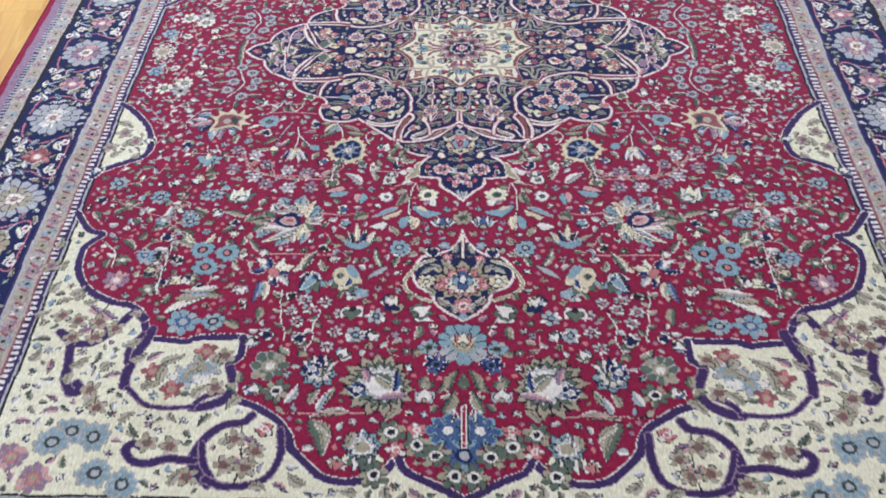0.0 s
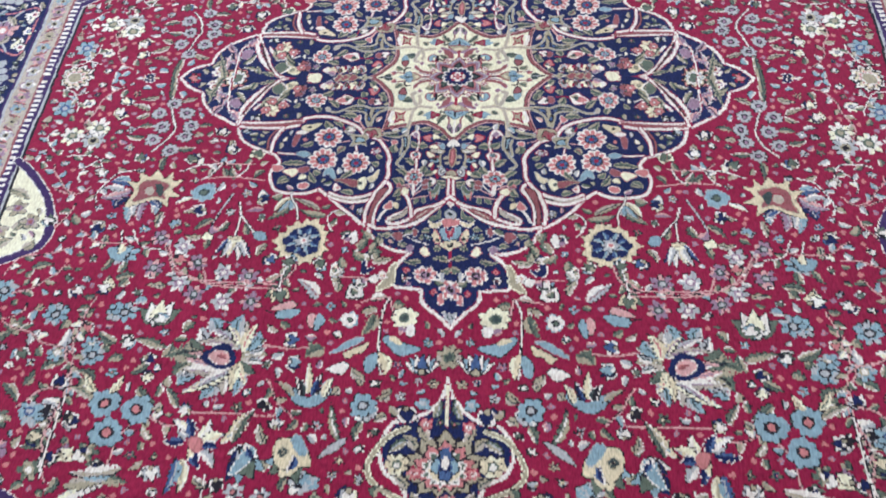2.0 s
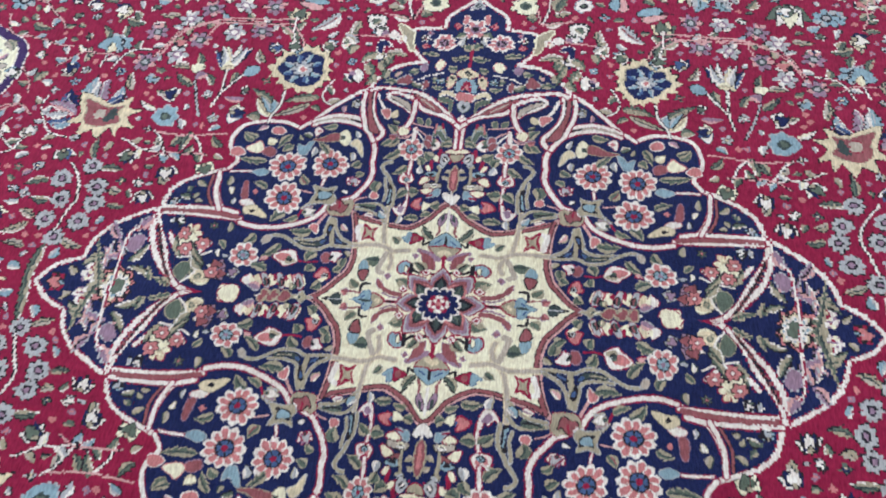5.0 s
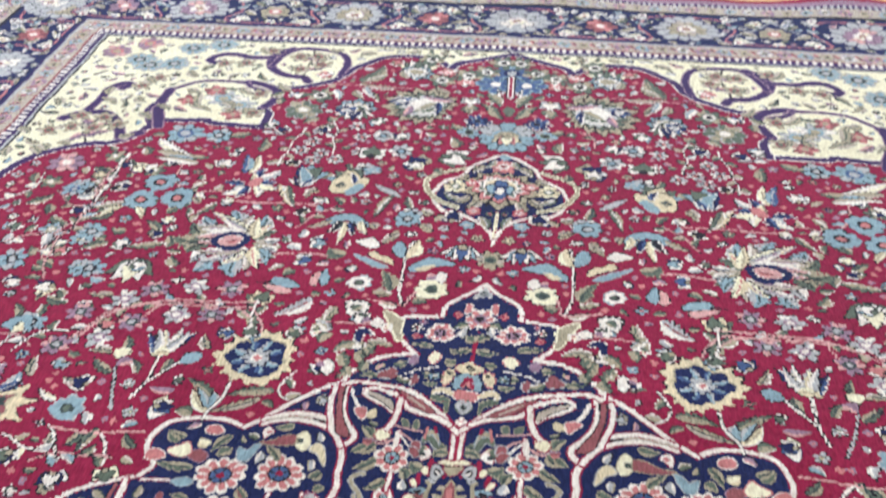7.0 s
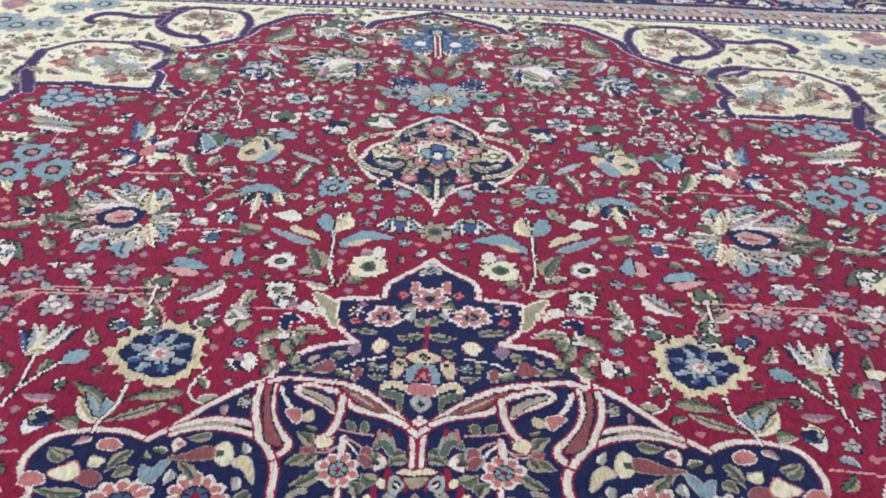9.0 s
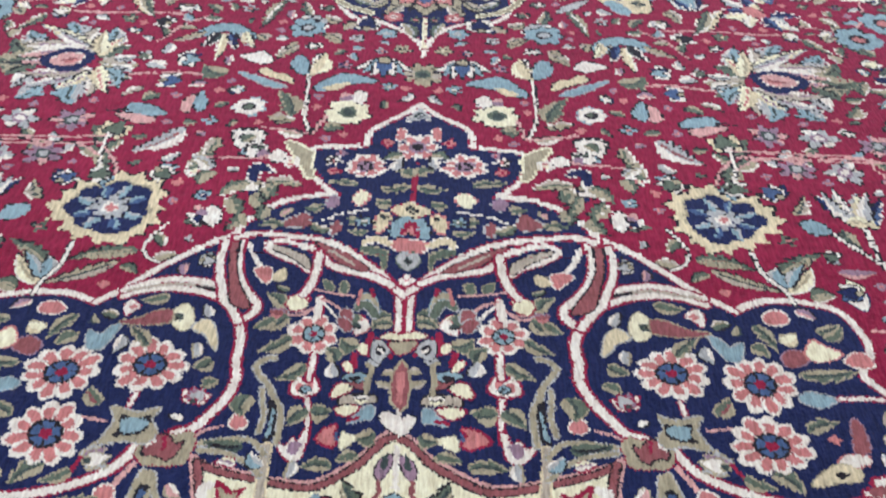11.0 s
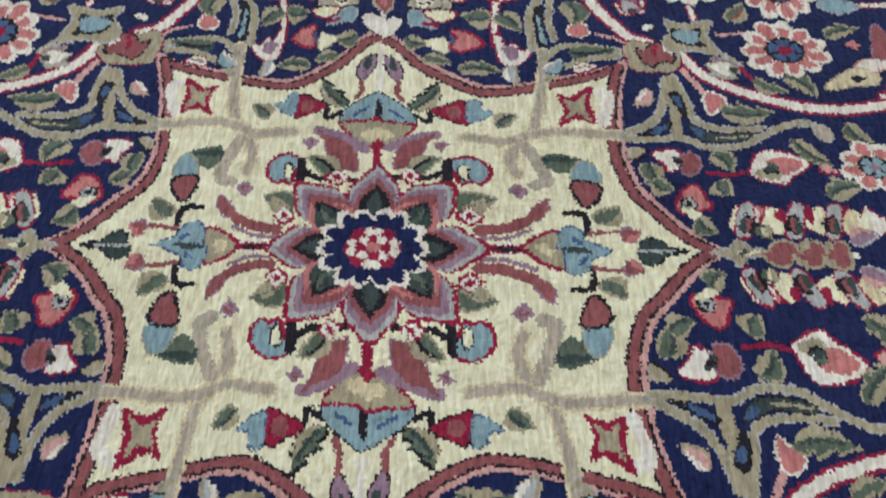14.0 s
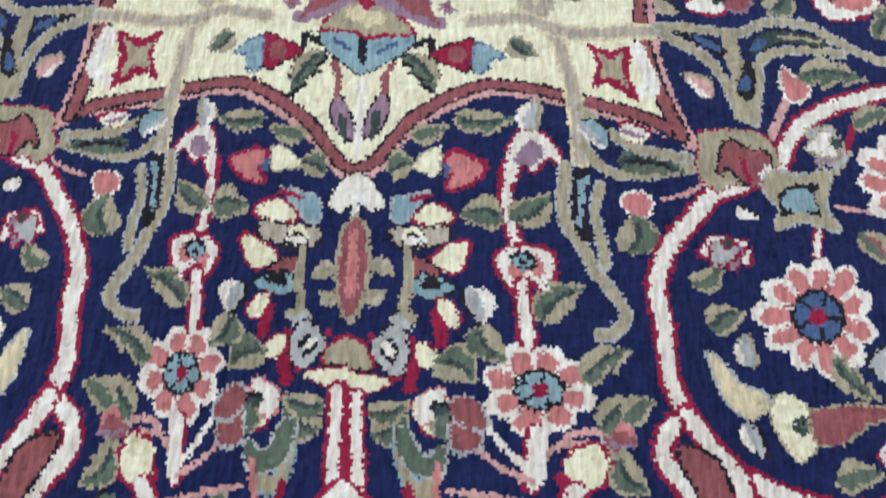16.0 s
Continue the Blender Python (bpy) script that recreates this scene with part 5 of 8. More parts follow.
# pendant
pendant = curve([(-0.003, 0.756), (0.008, 0.794), (0.027, 0.821), (0.061, 0.846), (0.091, 0.854), (0.111, 0.895), (0.1, 0.937), (0.067, 0.964), (0.056, 0.996), (0.03, 1.024), (-0.007, 1.047)])
pendant = np.vstack([pendant, [[0, pendant[-1][1]], [0, pendant[0][1]]]])
fill(pendant, 'N', piece('pendant', 'navy pendant with a cream outline', 2))
band(pendant[:-2], OUTLINE, False)
band([(0.067, 0.862), (0.103, 0.882), (0.128, 0.928), (0.116, 0.96), (0.068, 0.987)], ((0.0115, 'K'), (0.0098, 'C'), (0.0058, 'O')))
stroke([(0, 0.777), (0, 0.85)], 0.009, 'Q')
stroke([(0, 0.777), (0, 0.85)], 0.004, 'C')
palmette(0, 0.94, 0.0799, 270, 'OSGY', 11, name='palmette')
flower(0, 0.926, 0.0221, 4, 'D', 'N', 'W', outline='K', squash=1.4)
flower(0, 0.919, 0.0076, 4, 'W', 'W', 'W', outline='')
flower(0, 1.002, 0.0238, 8, 'S', 'W', 'P', tip='S', outline='')
flower(0, 1.033, 0.0102, 4, 'B', 'X', 'B', outline='')
flower(0.078, 0.926, 0.0213, 7, 'Y', 'G', 'W', outline='K')
leaf(0.031, 0.883, 0.046, 0.846, 0.0168, 'O', 'K', 'T')
leaf(0.058, 0.968, 0.081, 0.947, 0.0168, 'O', 'K', 'T')
leaf(0.049, 0.897, 0.073, 0.875, 0.0168, 'O', 'K', 'T')
leaf(0.03, 1.002, 0.051, 0.975, 0.0168, 'O', 'K', 'T')
flower(0.049, 0.94, 0.011, 5, 'S', 'W', 'P', outline='Q')
flower(0.037, 0.853, 0.011, 5, 'S', 'W', 'P', outline='Q')
leaf(0.023, 0.838, 0.012, 0.801, 0.014, 'G', 'K', 'X')
leaf(0.067, 0.883, 0.094, 0.904, 0.014, 'G', 'K', 'X')
leaf(0.019, 1.022, 0.03, 0.995, 0.014, 'G', 'K', 'X')
# great blossoms of the field
flower(0.293, 0.46, 0.057, 16, 'Y', 'N', 'N', outline='K', deep=-0.17, veins=False, name='rosette')
flower(0.293, 0.46, 0.039, 8, 'N', 'N', 'N', outline='O', deep=0.1, veins=False, name='')
for k in range(8):
    cu, cv = math.cos(k * math.pi / 4 + 0.39), math.sin(k * math.pi / 4 + 0.39)
    leaf(0.293 + 0.016 * cu, 0.46 + 0.016 * cv, 0.293 + 0.036 * cu, 0.46 + 0.036 * cv, 0.0085, 'BD'[k % 2], '')
flower(0.293, 0.46, 0.0183, 8, 'X', 'W', 'S', outline='K', deep=0.45, veins=False, name='')
flower(0, 0.718, 0.0247, 10, 'O', 'G', 'T', outline='K')
flower(0.595, 1.055, 0.036, 8, 'B', 'D', 'X', outline='K', deep=0.25)
bud(0.046, 0.748, 0.04, 270, 'WBWDWBW', 'O', name='lotus')
bud(0.538, 0.657, 0.052, 270, 'GWCWG', 'B', name='lily')
flower(0.771, 0.159, 0.0272, 8, 'W', 'G', 'O', outline='K', deep=0.35)
flower(0.824, 0.187, 0.0272, 8, 'W', 'G', 'O', outline='K', deep=0.35)
flower(0.775, 0.199, 0.0272, 8, 'X', 'O', 'K', outline='K', deep=0.35)
flower(0.864, 0.099, 0.0255, 7, 'B', 'D', 'X', outline='K', deep=0.25)
palmette(0.87, 0, 0.05, 180, 'WYSO', 11, name='palmette')
flower(0.811, 0.084, 0.0153, 6, 'W', 'N', 'X', outline='K')
sprig([(0.739, 0.033), (0.771, 0.05), (0.786, 0.093), (0.804, 0.151), (0.792, 0.183)])
bud(0.306, 0.513, 0.0221, 330, 'BWGW', 'G')
bud(0.259, 0.519, 0.0221, 210, 'BWGW', 'O')
bud(0.16, 0.504, 0.0221, 300, 'WNWX', 'O')
bud(0.199, 0.442, 0.0221, 45, 'GWNW', 'P')
bud(0.17, 0.565, 0.0221, 270, 'WGWB', 'G')
bud(0.541, 0.732, 0.0221, 135, 'GWNW', 'O')
bud(0.666, 0.665, 0.0221, 75, 'WOSW', 'O')
flower(0.618, 0.637, 0.0204, 7, 'B', 'O', 'W', outline='K', deep=0.35)
flower(0.648, 0.711, 0.0204, 7, 'B', 'O', 'W', outline='K', deep=0.35)
flower(0.733, 0.639, 0.0204, 7, 'B', 'O', 'W', outline='K', deep=0.35)
flower(0.706, 0.727, 0.0204, 7, 'B', 'O', 'W', outline='K', deep=0.35)
flower(0.129, 0.54, 0.0102, 5, 'W', 'S', 'C', outline='')
flower(0.223, 0.519, 0.0102, 5, 'W', 'S', 'C', outline='')
flower(0.48, 0.722, 0.0102, 5, 'W', 'S', 'C', outline='')
leaf(0.228, 0.522, 0.216, 0.574, 0.0172, 'G', 'K', 'O')
leaf(0.166, 0.456, 0.178, 0.428, 0.0172, 'G', 'K', 'O')
leaf(0.151, 0.47, 0.146, 0.443, 0.0172, 'G', 'K', 'O')
leaf(0.311, 0.52, 0.318, 0.558, 0.0172, 'G', 'K', 'O')
leaf(0.325, 0.545, 0.349, 0.558, 0.0172, 'G', 'K', 'O')
leaf(0.47, 0.653, 0.486, 0.676, 0.0172, 'G', 'K', 'O')
leaf(0.511, 0.71, 0.57, 0.697, 0.0172, 'G', 'K', 'O')
leaf(0.583, 0.736, 0.609, 0.746, 0.0172, 'G', 'K', 'O')
leaf(0.306, 0.88, 0.313, 0.9, 0.0172, 'G', 'K', 'O')
leaf(0.207, 0.522, 0.214, 0.496, 0.0172, 'G', 'K', 'O')
leaf(0.706, 0.658, 0.715, 0.681, 0.0172, 'G', 'K', 'O')
leaf(0.609, 0.718, 0.628, 0.718, 0.0172, 'G', 'K', 'O')
leaf(0.745, 0.428, 0.76, 0.4, 0.0172, 'G', 'K', 'O')
leaf(0.254, 0.398, 0.309, 0.382, 0.0172, 'G', 'K', 'O')
leaf(0.32, 0.367, 0.371, 0.409, 0.0172, 'G', 'K', 'O')
leaf(0.3, 0.95, 0.306, 0.93, 0.0172, 'G', 'K', 'O')
sprig([(0.296, 0.514), (0.318, 0.558), (0.322, 0.584)])
sprig([(0.323, 0.565), (0.449, 0.568), (0.524, 0.54), (0.556, 0.487), (0.564, 0.46)])
sprig([(0.676, 0.635), (0.694, 0.704), (0.672, 0.793), (0.684, 0.876), (0.67, 0.955)])
# sides of the field
flower(0.634, 0.504, 0.025, 7, 'B', 'K', 'X', outline='K', deep=0.35)
flower(0.844, 0.596, 0.025, 7, 'B', 'K', 'X', outline='K', deep=0.35)
flower(0.731, 0.648, 0.025, 7, 'B', 'K', 'X', outline='K', deep=0.35)
flower(0.64, 0.732, 0.025, 7, 'B', 'K', 'X', outline='K', deep=0.35)
flower(0.715, 0.858, 0.025, 7, 'B', 'K', 'X', outline='K', deep=0.35)
flower(0.603, 0.636, 0.025, 7, 'B', 'K', 'X', outline='K', deep=0.35)
bud(0.908, 0.554, 0.024, 285, 'WGWB', 'G')
bud(0.775, 0.724, 0.024, 105, 'BWGW', 'P')
bud(0.65, 0.865, 0.024, 165, 'XWNW', 'K')
bud(0.667, 0.946, 0.024, 240, 'GWNW', 'P')
bud(0.867, 0.652, 0.024, 45, 'XWNW', 'K')
bud(0.713, 0.587, 0.024, 135, 'WNWX', 'P')
bud(0.573, 0.699, 0.024, 30, 'WGWB', 'K')
bud(0.687, 0.796, 0.024, 240, 'XWNW', 'K')
bud(0.577, 0.945, 0.024, 60, 'GWNW', 'K')
bud(0.562, 0.545, 0.024, 330, 'XWNW', 'G')
bud(0.531, 0.505, 0.024, 135, 'WOSW', 'K')
bud(0.54, 0.645, 0.024, 135, 'WGWB', 'G')
bud(0.8, 0.428, 0.024, 300, 'WGWB', 'K')
flower(0.772, 0.932, 0.032, 8, 'M', 'L', 'W', outline='K', deep=0.3)
flower(0.8, 0.673, 0.02, 6, 'G', 'O', 'W', outline='K', deep=0.5)
flower(0.639, 0.799, 0.02, 6, 'G', 'O', 'W', outline='K', deep=0.5)
flower(0.604, 0.924, 0.02, 6, 'G', 'O', 'W', outline='K', deep=0.5)
flower(0.692, 0.96, 0.02, 6, 'G', 'O', 'W', outline='K', deep=0.5)
flower(0.771, 0.866, 0.02, 6, 'G', 'O', 'W', outline='K', deep=0.5)
leaf(0.806, 0.542, 0.767, 0.532, 0.0182, 'G', 'K', 'T')
leaf(0.827, 0.708, 0.799, 0.686, 0.0182, 'G', 'K', 'T')
leaf(0.668, 0.682, 0.697, 0.703, 0.0182, 'G', 'K', 'T')
leaf(0.624, 0.783, 0.66, 0.765, 0.0182, 'G', 'K', 'T')
leaf(0.685, 0.903, 0.718, 0.92, 0.0182, 'G', 'K', 'T')
leaf(0.602, 0.707, 0.64, 0.682, 0.0182, 'G', 'K', 'T')
leaf(0.535, 0.748, 0.564, 0.767, 0.0182, 'G', 'K', 'T')
leaf(0.784, 0.797, 0.748, 0.831, 0.0182, 'G', 'K', 'T')
leaf(0.703, 0.749, 0.724, 0.765, 0.0182, 'G', 'K', 'T')
leaf(0.687, 0.648, 0.66, 0.631, 0.0182, 'G', 'K', 'T')
leaf(0.746, 0.797, 0.736, 0.765, 0.0182, 'G', 'K', 'T')
leaf(0.807, 0.889, 0.797, 0.859, 0.0182, 'G', 'K', 'T')
leaf(0.639, 0.974, 0.655, 1.002, 0.0182, 'G', 'K', 'T')
leaf(0.593, 0.796, 0.564, 0.827, 0.0182, 'G', 'K', 'T')
leaf(0.879, 0.7, 0.858, 0.733, 0.0182, 'G', 'K', 'T')
leaf(0.637, 0.56, 0.599, 0.551, 0.0182, 'G', 'K', 'T')
leaf(0.508, 0.732, 0.501, 0.699, 0.0182, 'G', 'K', 'T')
leaf(0.54, 0.796, 0.506, 0.826, 0.0182, 'G', 'K', 'T')
leaf(0.754, 0.683, 0.765, 0.716, 0.0168, 'X', 'K', '')
leaf(0.704, 0.716, 0.697, 0.679, 0.0168, 'X', 'K', '')
leaf(0.704, 0.828, 0.677, 0.843, 0.0168, 'X', 'K', '')
leaf(0.829, 0.749, 0.807, 0.741, 0.0168, 'X', 'K', '')
sprig([(0.665, 0.605), (0.683, 0.699), (0.666, 0.796), (0.684, 0.888), (0.662, 0.981)])
sprig([(0.827, 0.666), (0.779, 0.683), (0.736, 0.708), (0.678, 0.724)])
sprig([(0.681, 0.796), (0.719, 0.812), (0.747, 0.843)])
sprig([(0.566, 0.945), (0.553, 0.887), (0.524, 0.857), (0.465, 0.869)])
sprig([(0.829, 0.605), (0.779, 0.578), (0.744, 0.532)])
leaf(0.639, 1.029, 0.54, 0.966, 0.021, 'W', 'K', '')
leaf(0.625, 0.988, 0.547, 0.959, 0.021, 'O', 'K', '')
# lower field
flower(0.297, 0.993, 0.0165, 7, 'X', 'K', 'S', outline='K', deep=0.55)
flower(0.261, 1.026, 0.0165, 7, 'X', 'K', 'S', outline='K', deep=0.55)
flower(0.267, 1.078, 0.0165, 7, 'X', 'K', 'S', outline='K', deep=0.55)
flower(0.281, 1.121, 0.0165, 7, 'X', 'K', 'S', outline='K', deep=0.55)
flower(0.34, 0.986, 0.0165, 7, 'X', 'K', 'S', outline='K', deep=0.55)
flower(0.367, 1.019, 0.0165, 7, 'X', 'K', 'S', outline='K', deep=0.55)
flower(0.352, 1.051, 0.0165, 7, 'X', 'K', 'S', outline='K', deep=0.55)
flower(0.346, 1.093, 0.0165, 7, 'X', 'K', 'S', outline='K', deep=0.55)
flower(0.327, 1.012, 0.0165, 7, 'X', 'K', 'S', outline='K', deep=0.55)
sprig([(0.306, 1.013), (0.315, 1.058), (0.315, 1.096), (0.325, 1.139)], 'W')
flower(0.185, 1.036, 0.022, 7, 'X', 'K', 'B', outline='K', deep=0.3)
flower(0.136, 0.83, 0.022, 7, 'X', 'K', 'B', outline='K', deep=0.3)
flower(0.224, 1.087, 0.022, 7, 'X', 'K', 'B', outline='K', deep=0.3)
flower(0.236, 0.966, 0.022, 7, 'X', 'K', 'B', outline='K', deep=0.3)
flower(0.531, 1.056, 0.026, 7, 'B', 'K', 'X', outline='K', deep=0.3)
bud(0.103, 1.028, 0.045, 200, 'WGWG', 'G', name='bud')
bud(0.143, 0.994, 0.036, 45, 'WNO', 'G')
bud(0.256, 0.924, 0.046, 60, 'BGYG', 'Y', name='bud')
bud(0.337, 0.931, 0.042, 110, 'NBGB', 'O', name='bud')
bud(0.237, 1.013, 0.036, 90, 'WGW', 'K', name='bud')
flower(0, 1.11, 0.055, 13, 'B', 'O', 'Y', outline='K', deep=0.15, name='fan_blossom')
bud(0, 1.112, 0.036, 270, 'YSCSY', 'O')
flower(0.07, 1.121, 0.022, 7, 'B', 'G', 'K', outline='K')
flower(0.056, 1.166, 0.026, 8, 'N', 'D', 'K', outline='W', deep=0.4)
leaf(0.075, 1.196, 0.082, 1.23, 0.0196, 'G', 'K', 'O')
leaf(0.025, 1.196, 0.053, 1.242, 0.0196, 'G', 'K', 'O')
leaf(0.083, 1.13, 0.102, 1.148, 0.0196, 'G', 'K', 'O')
leaf(0.091, 1.061, 0.1, 1.099, 0.0196, 'G', 'K', 'O')
leaf(0.359, 1.145, 0.383, 1.12, 0.0196, 'G', 'K', 'O')
leaf(0.32, 1.139, 0.338, 1.151, 0.0196, 'G', 'K', 'O')
leaf(0.45, 1.191, 0.454, 1.225, 0.0196, 'G', 'K', 'O')
leaf(0.432, 1.236, 0.401, 1.248, 0.0196, 'G', 'K', 'O')
leaf(0.522, 0.977, 0.618, 0.969, 0.0196, 'G', 'K', 'O')
leaf(0.473, 1.069, 0.516, 1.056, 0.0196, 'G', 'K', 'O')
leaf(0.438, 1.005, 0.439, 1.057, 0.0196, 'G', 'K', 'O')
leaf(0.473, 1.225, 0.449, 1.247, 0.0196, 'G', 'K', 'O')
palmette(0.293, 1.187, 0.046, 90, 'BXYG', 9, name='lotus')
bud(0.293, 1.187, 0.046, 270, 'WGWNWGW', 'O', name='lotus')
flower(0.394, 1.174, 0.038, 8, 'G', 'O', 'W', outline='X', deep=0.2)
palmette(0.156, 1.214, 0.095, 20, 'OGXW', 15, name='great_palmette', label='grey-green palmette with a white throat')
leaf(0.138, 1.229, 0.186, 1.192, 0.035, 'G', 'W', 'W')
leaf(0.138, 1.236, 0.136, 1.178, 0.014, 'N', 'W')
leaf(0.189, 1.214, 0.204, 1.17, 0.0168, 'M', 'K')
leaf(0.11, 1.243, 0.175, 1.259, 0.0168, 'M', 'K')
flower(0.21, 1.235, 0.02, 5, 'N', 'W', 'X', outline='W')
flower(0.309, 1.183, 0.02, 5, 'N', 'W', 'X', outline='W')
flower(0.031, 1.329, 0.042, 8, 'D', 'D', 'W', outline='K', tip='B', deep=0.2)
flower(0, 1.387, 0.04, 8, 'D', 'N', 'X', outline='K', deep=0.2)
band([(0, 1.273), (0, 1.366)], ((0.016,'K'),(0.013,'W'),(0.005,'Q')))
sprig([(0.01, 1.293), (0.028, 1.252), (0.034, 1.231)], 'W')
sprig([(0.02, 1.252), (0.023, 1.307)], 'W')
leaf(0.042, 1.286, 0.016, 1.23, 0.021, 'G', 'K', 'O')
leaf(0.033, 1.23, 0.011, 1.18, 0.021, 'G', 'K', 'O')
leaf(0, 1.231, 0, 1.187, 0.021, 'G', 'K', 'O')
leaf(0.066, 1.23, 0.078, 1.208, 0.021, 'G', 'K', 'O')
bud(0.076, 1.258, 0.03, 270, 'XWX', 'O')
bud(0.193, 1.376, 0.055, 90, 'CGWGWGC', 'B', name='tulip')
palmette(0.193, 1.373, 0.044, 270, 'BXBO', 9, name='tulip')
flower(0.138, 1.338, 0.03, 7, 'G', 'W', 'K', outline='K', deep=0.4)
flower(0.051, 1.388, 0.03, 7, 'G', 'W', 'K', outline='K', deep=0.4)
flower(0.018, 1.435, 0.03, 7, 'G', 'W', 'K', outline='K', deep=0.4)
flower(0.168, 1.433, 0.03, 7, 'G', 'W', 'K', outline='K', deep=0.4)
flower(0.089, 1.365, 0.03, 7, 'G', 'W', 'K', outline='K', deep=0.4)
flower(0.374, 1.24, 0.03, 7, 'G', 'W', 'K', outline='K', deep=0.4)
leaf(0.3, 1.309, 0.265, 1.394, 0.0364, 'G', 'K', 'O')
leaf(0.288, 1.316, 0.253, 1.349, 0.0182, 'O', 'K', 'G')
leaf(0.12, 1.278, 0.15, 1.311, 0.0182, 'O', 'K', 'G')
leaf(0.212, 1.337, 0.219, 1.375, 0.0182, 'O', 'K', 'G')
leaf(0.283, 1.269, 0.255, 1.227, 0.0182, 'O', 'K', 'G')
leaf(0.305, 1.268, 0.287, 1.234, 0.0182, 'O', 'K', 'G')
leaf(0.227, 1.29, 0.301, 1.302, 0.0182, 'O', 'K', 'G')
flower(0.09, 1.332, 0.018, 5, 'S', 'W', 'S', outline='K')
flower(0.13, 1.377, 0.018, 5, 'S', 'W', 'S', outline='K')
flower(0.382, 1.334, 0.018, 5, 'S', 'W', 'S', outline='K')
leaf(0.286, 1.289, 0.264, 1.241, 0.0182, 'X', 'K', 'B')
leaf(0.348, 1.268, 0.332, 1.226, 0.0182, 'X', 'K', 'B')
bud(0.251, 1.147, 0.026, 225, 'WGWB', 'G')
bud(0.406, 1.084, 0.026, 30, 'XWNW', 'P')
bud(0.432, 1.107, 0.026, 15, 'WGWB', 'K')
bud(0.425, 1.225, 0.026, 120, 'WDWG', 'P')
bud(0.188, 1.079, 0.026, 60, 'WNWX', 'G')
bud(0.347, 1.108, 0.026, 225, 'GWNW', 'O')
bud(0.233, 1.4, 0.026, 60, 'WOSW', 'O')
sprig([(0.194, 1.29), (0.355, 1.295)])
sprig([(0.197, 1.33), (0.2, 1.363)], 'W')
# corner panel blossoms
flower(0.76, 1.346, 0.034, 9, 'B', 'T', 'X', outline='O', tip='X', deep=0.2, name='corner_blossom')
flower(0.791, 1.373, 0.034, 9, 'B', 'T', 'X', outline='O', tip='X', deep=0.2, name='corner_blossom')
flower(0.712, 1.358, 0.034, 9, 'B', 'T', 'X', outline='O', tip='X', deep=0.2, name='corner_blossom')
flower(0.691, 1.442, 0.034, 9, 'B', 'T', 'X', outline='O', tip='X', deep=0.2, name='corner_blossom')
flower(0.632, 1.465, 0.034, 9, 'B', 'T', 'X', outline='O', tip='X', deep=0.2, name='corner_blossom')
flower(0.799, 1.456, 0.032, 8, 'M', 'S', 'O', outline='O', deep=0.2, name='corner_blossom')
flower(0.858, 1.407, 0.032, 8, 'M', 'S', 'O', outline='O', deep=0.2, name='corner_blossom')
flower(0.562, 1.205, 0.036, 7, 'X', 'B', 'O', outline='G', deep=0.45, name='corner_blossom')
flower(0.525, 1.18, 0.036, 7, 'X', 'B', 'O', outline='G', deep=0.45, name='corner_blossom')
flower(0.586, 1.24, 0.024, 5, 'P', 'S', 'O', outline='G', deep=0.45)
flower(0.527, 1.137, 0.024, 5, 'P', 'S', 'O', outline='G', deep=0.45)
flower(0.631, 1.194, 0.024, 5, 'P', 'S', 'O', outline='G', deep=0.45)
flower(0.821, 1.057, 0.022, 5, 'O', 'P', 'G', outline='T', deep=0.5)
flower(0.777, 1.057, 0.022, 5, 'O', 'P', 'G', outline='T', deep=0.5)
flower(0.822, 1.103, 0.022, 5, 'O', 'P', 'G', outline='T', deep=0.5)
flower(0.773, 1.102, 0.022, 5, 'O', 'P', 'G', outline='T', deep=0.5)
flower(0.737, 1.076, 0.022, 5, 'O', 'P', 'G', outline='T', deep=0.5)
flower(0.748, 1.242, 0.022, 5, 'O', 'P', 'G', outline='T', deep=0.5)
flower(0.721, 1.287, 0.022, 5, 'O', 'P', 'G', outline='T', deep=0.5)
flower(0.496, 1.233, 0.022, 5, 'O', 'P', 'G', outline='T', deep=0.5)
flower(0.489, 1.149, 0.022, 5, 'O', 'P', 'G', outline='T', deep=0.5)
flower(0.437, 1.36, 0.022, 5, 'O', 'P', 'G', outline='T', deep=0.5)
flower(0.411, 1.424, 0.022, 5, 'O', 'P', 'G', outline='T', deep=0.5)
flower(0.45, 1.419, 0.022, 5, 'O', 'P', 'G', outline='T', deep=0.5)
flower(0.396, 1.386, 0.022, 5, 'O', 'P', 'G', outline='T', deep=0.5)
flower(0.604, 1.37, 0.022, 5, 'O', 'P', 'G', outline='T', deep=0.5)
flower(0.56, 1.376, 0.022, 5, 'O', 'P', 'G', outline='T', deep=0.5)
flower(0.514, 1.445, 0.022, 5, 'O', 'P', 'G', outline='T', deep=0.5)
flower(0.86, 1.041, 0.022, 5, 'O', 'P', 'G', outline='T', deep=0.5)
leaf(0.709, 1.127, 0.677, 1.101, 0.021, 'O', 'T', 'G')
leaf(0.805, 1.184, 0.769, 1.159, 0.021, 'O', 'T', 'G')
leaf(0.739, 1.195, 0.714, 1.171, 0.021, 'O', 'T', 'G')
leaf(0.802, 1.231, 0.796, 1.196, 0.021, 'O', 'T', 'G')
leaf(0.62, 1.169, 0.573, 1.144, 0.021, 'O', 'T', 'G')
leaf(0.646, 1.241, 0.609, 1.229, 0.021, 'O', 'T', 'G')
leaf(0.541, 1.262, 0.506, 1.227, 0.021, 'O', 'T', 'G')
leaf(0.863, 0.976, 0.836, 0.947, 0.021, 'O', 'T', 'G')
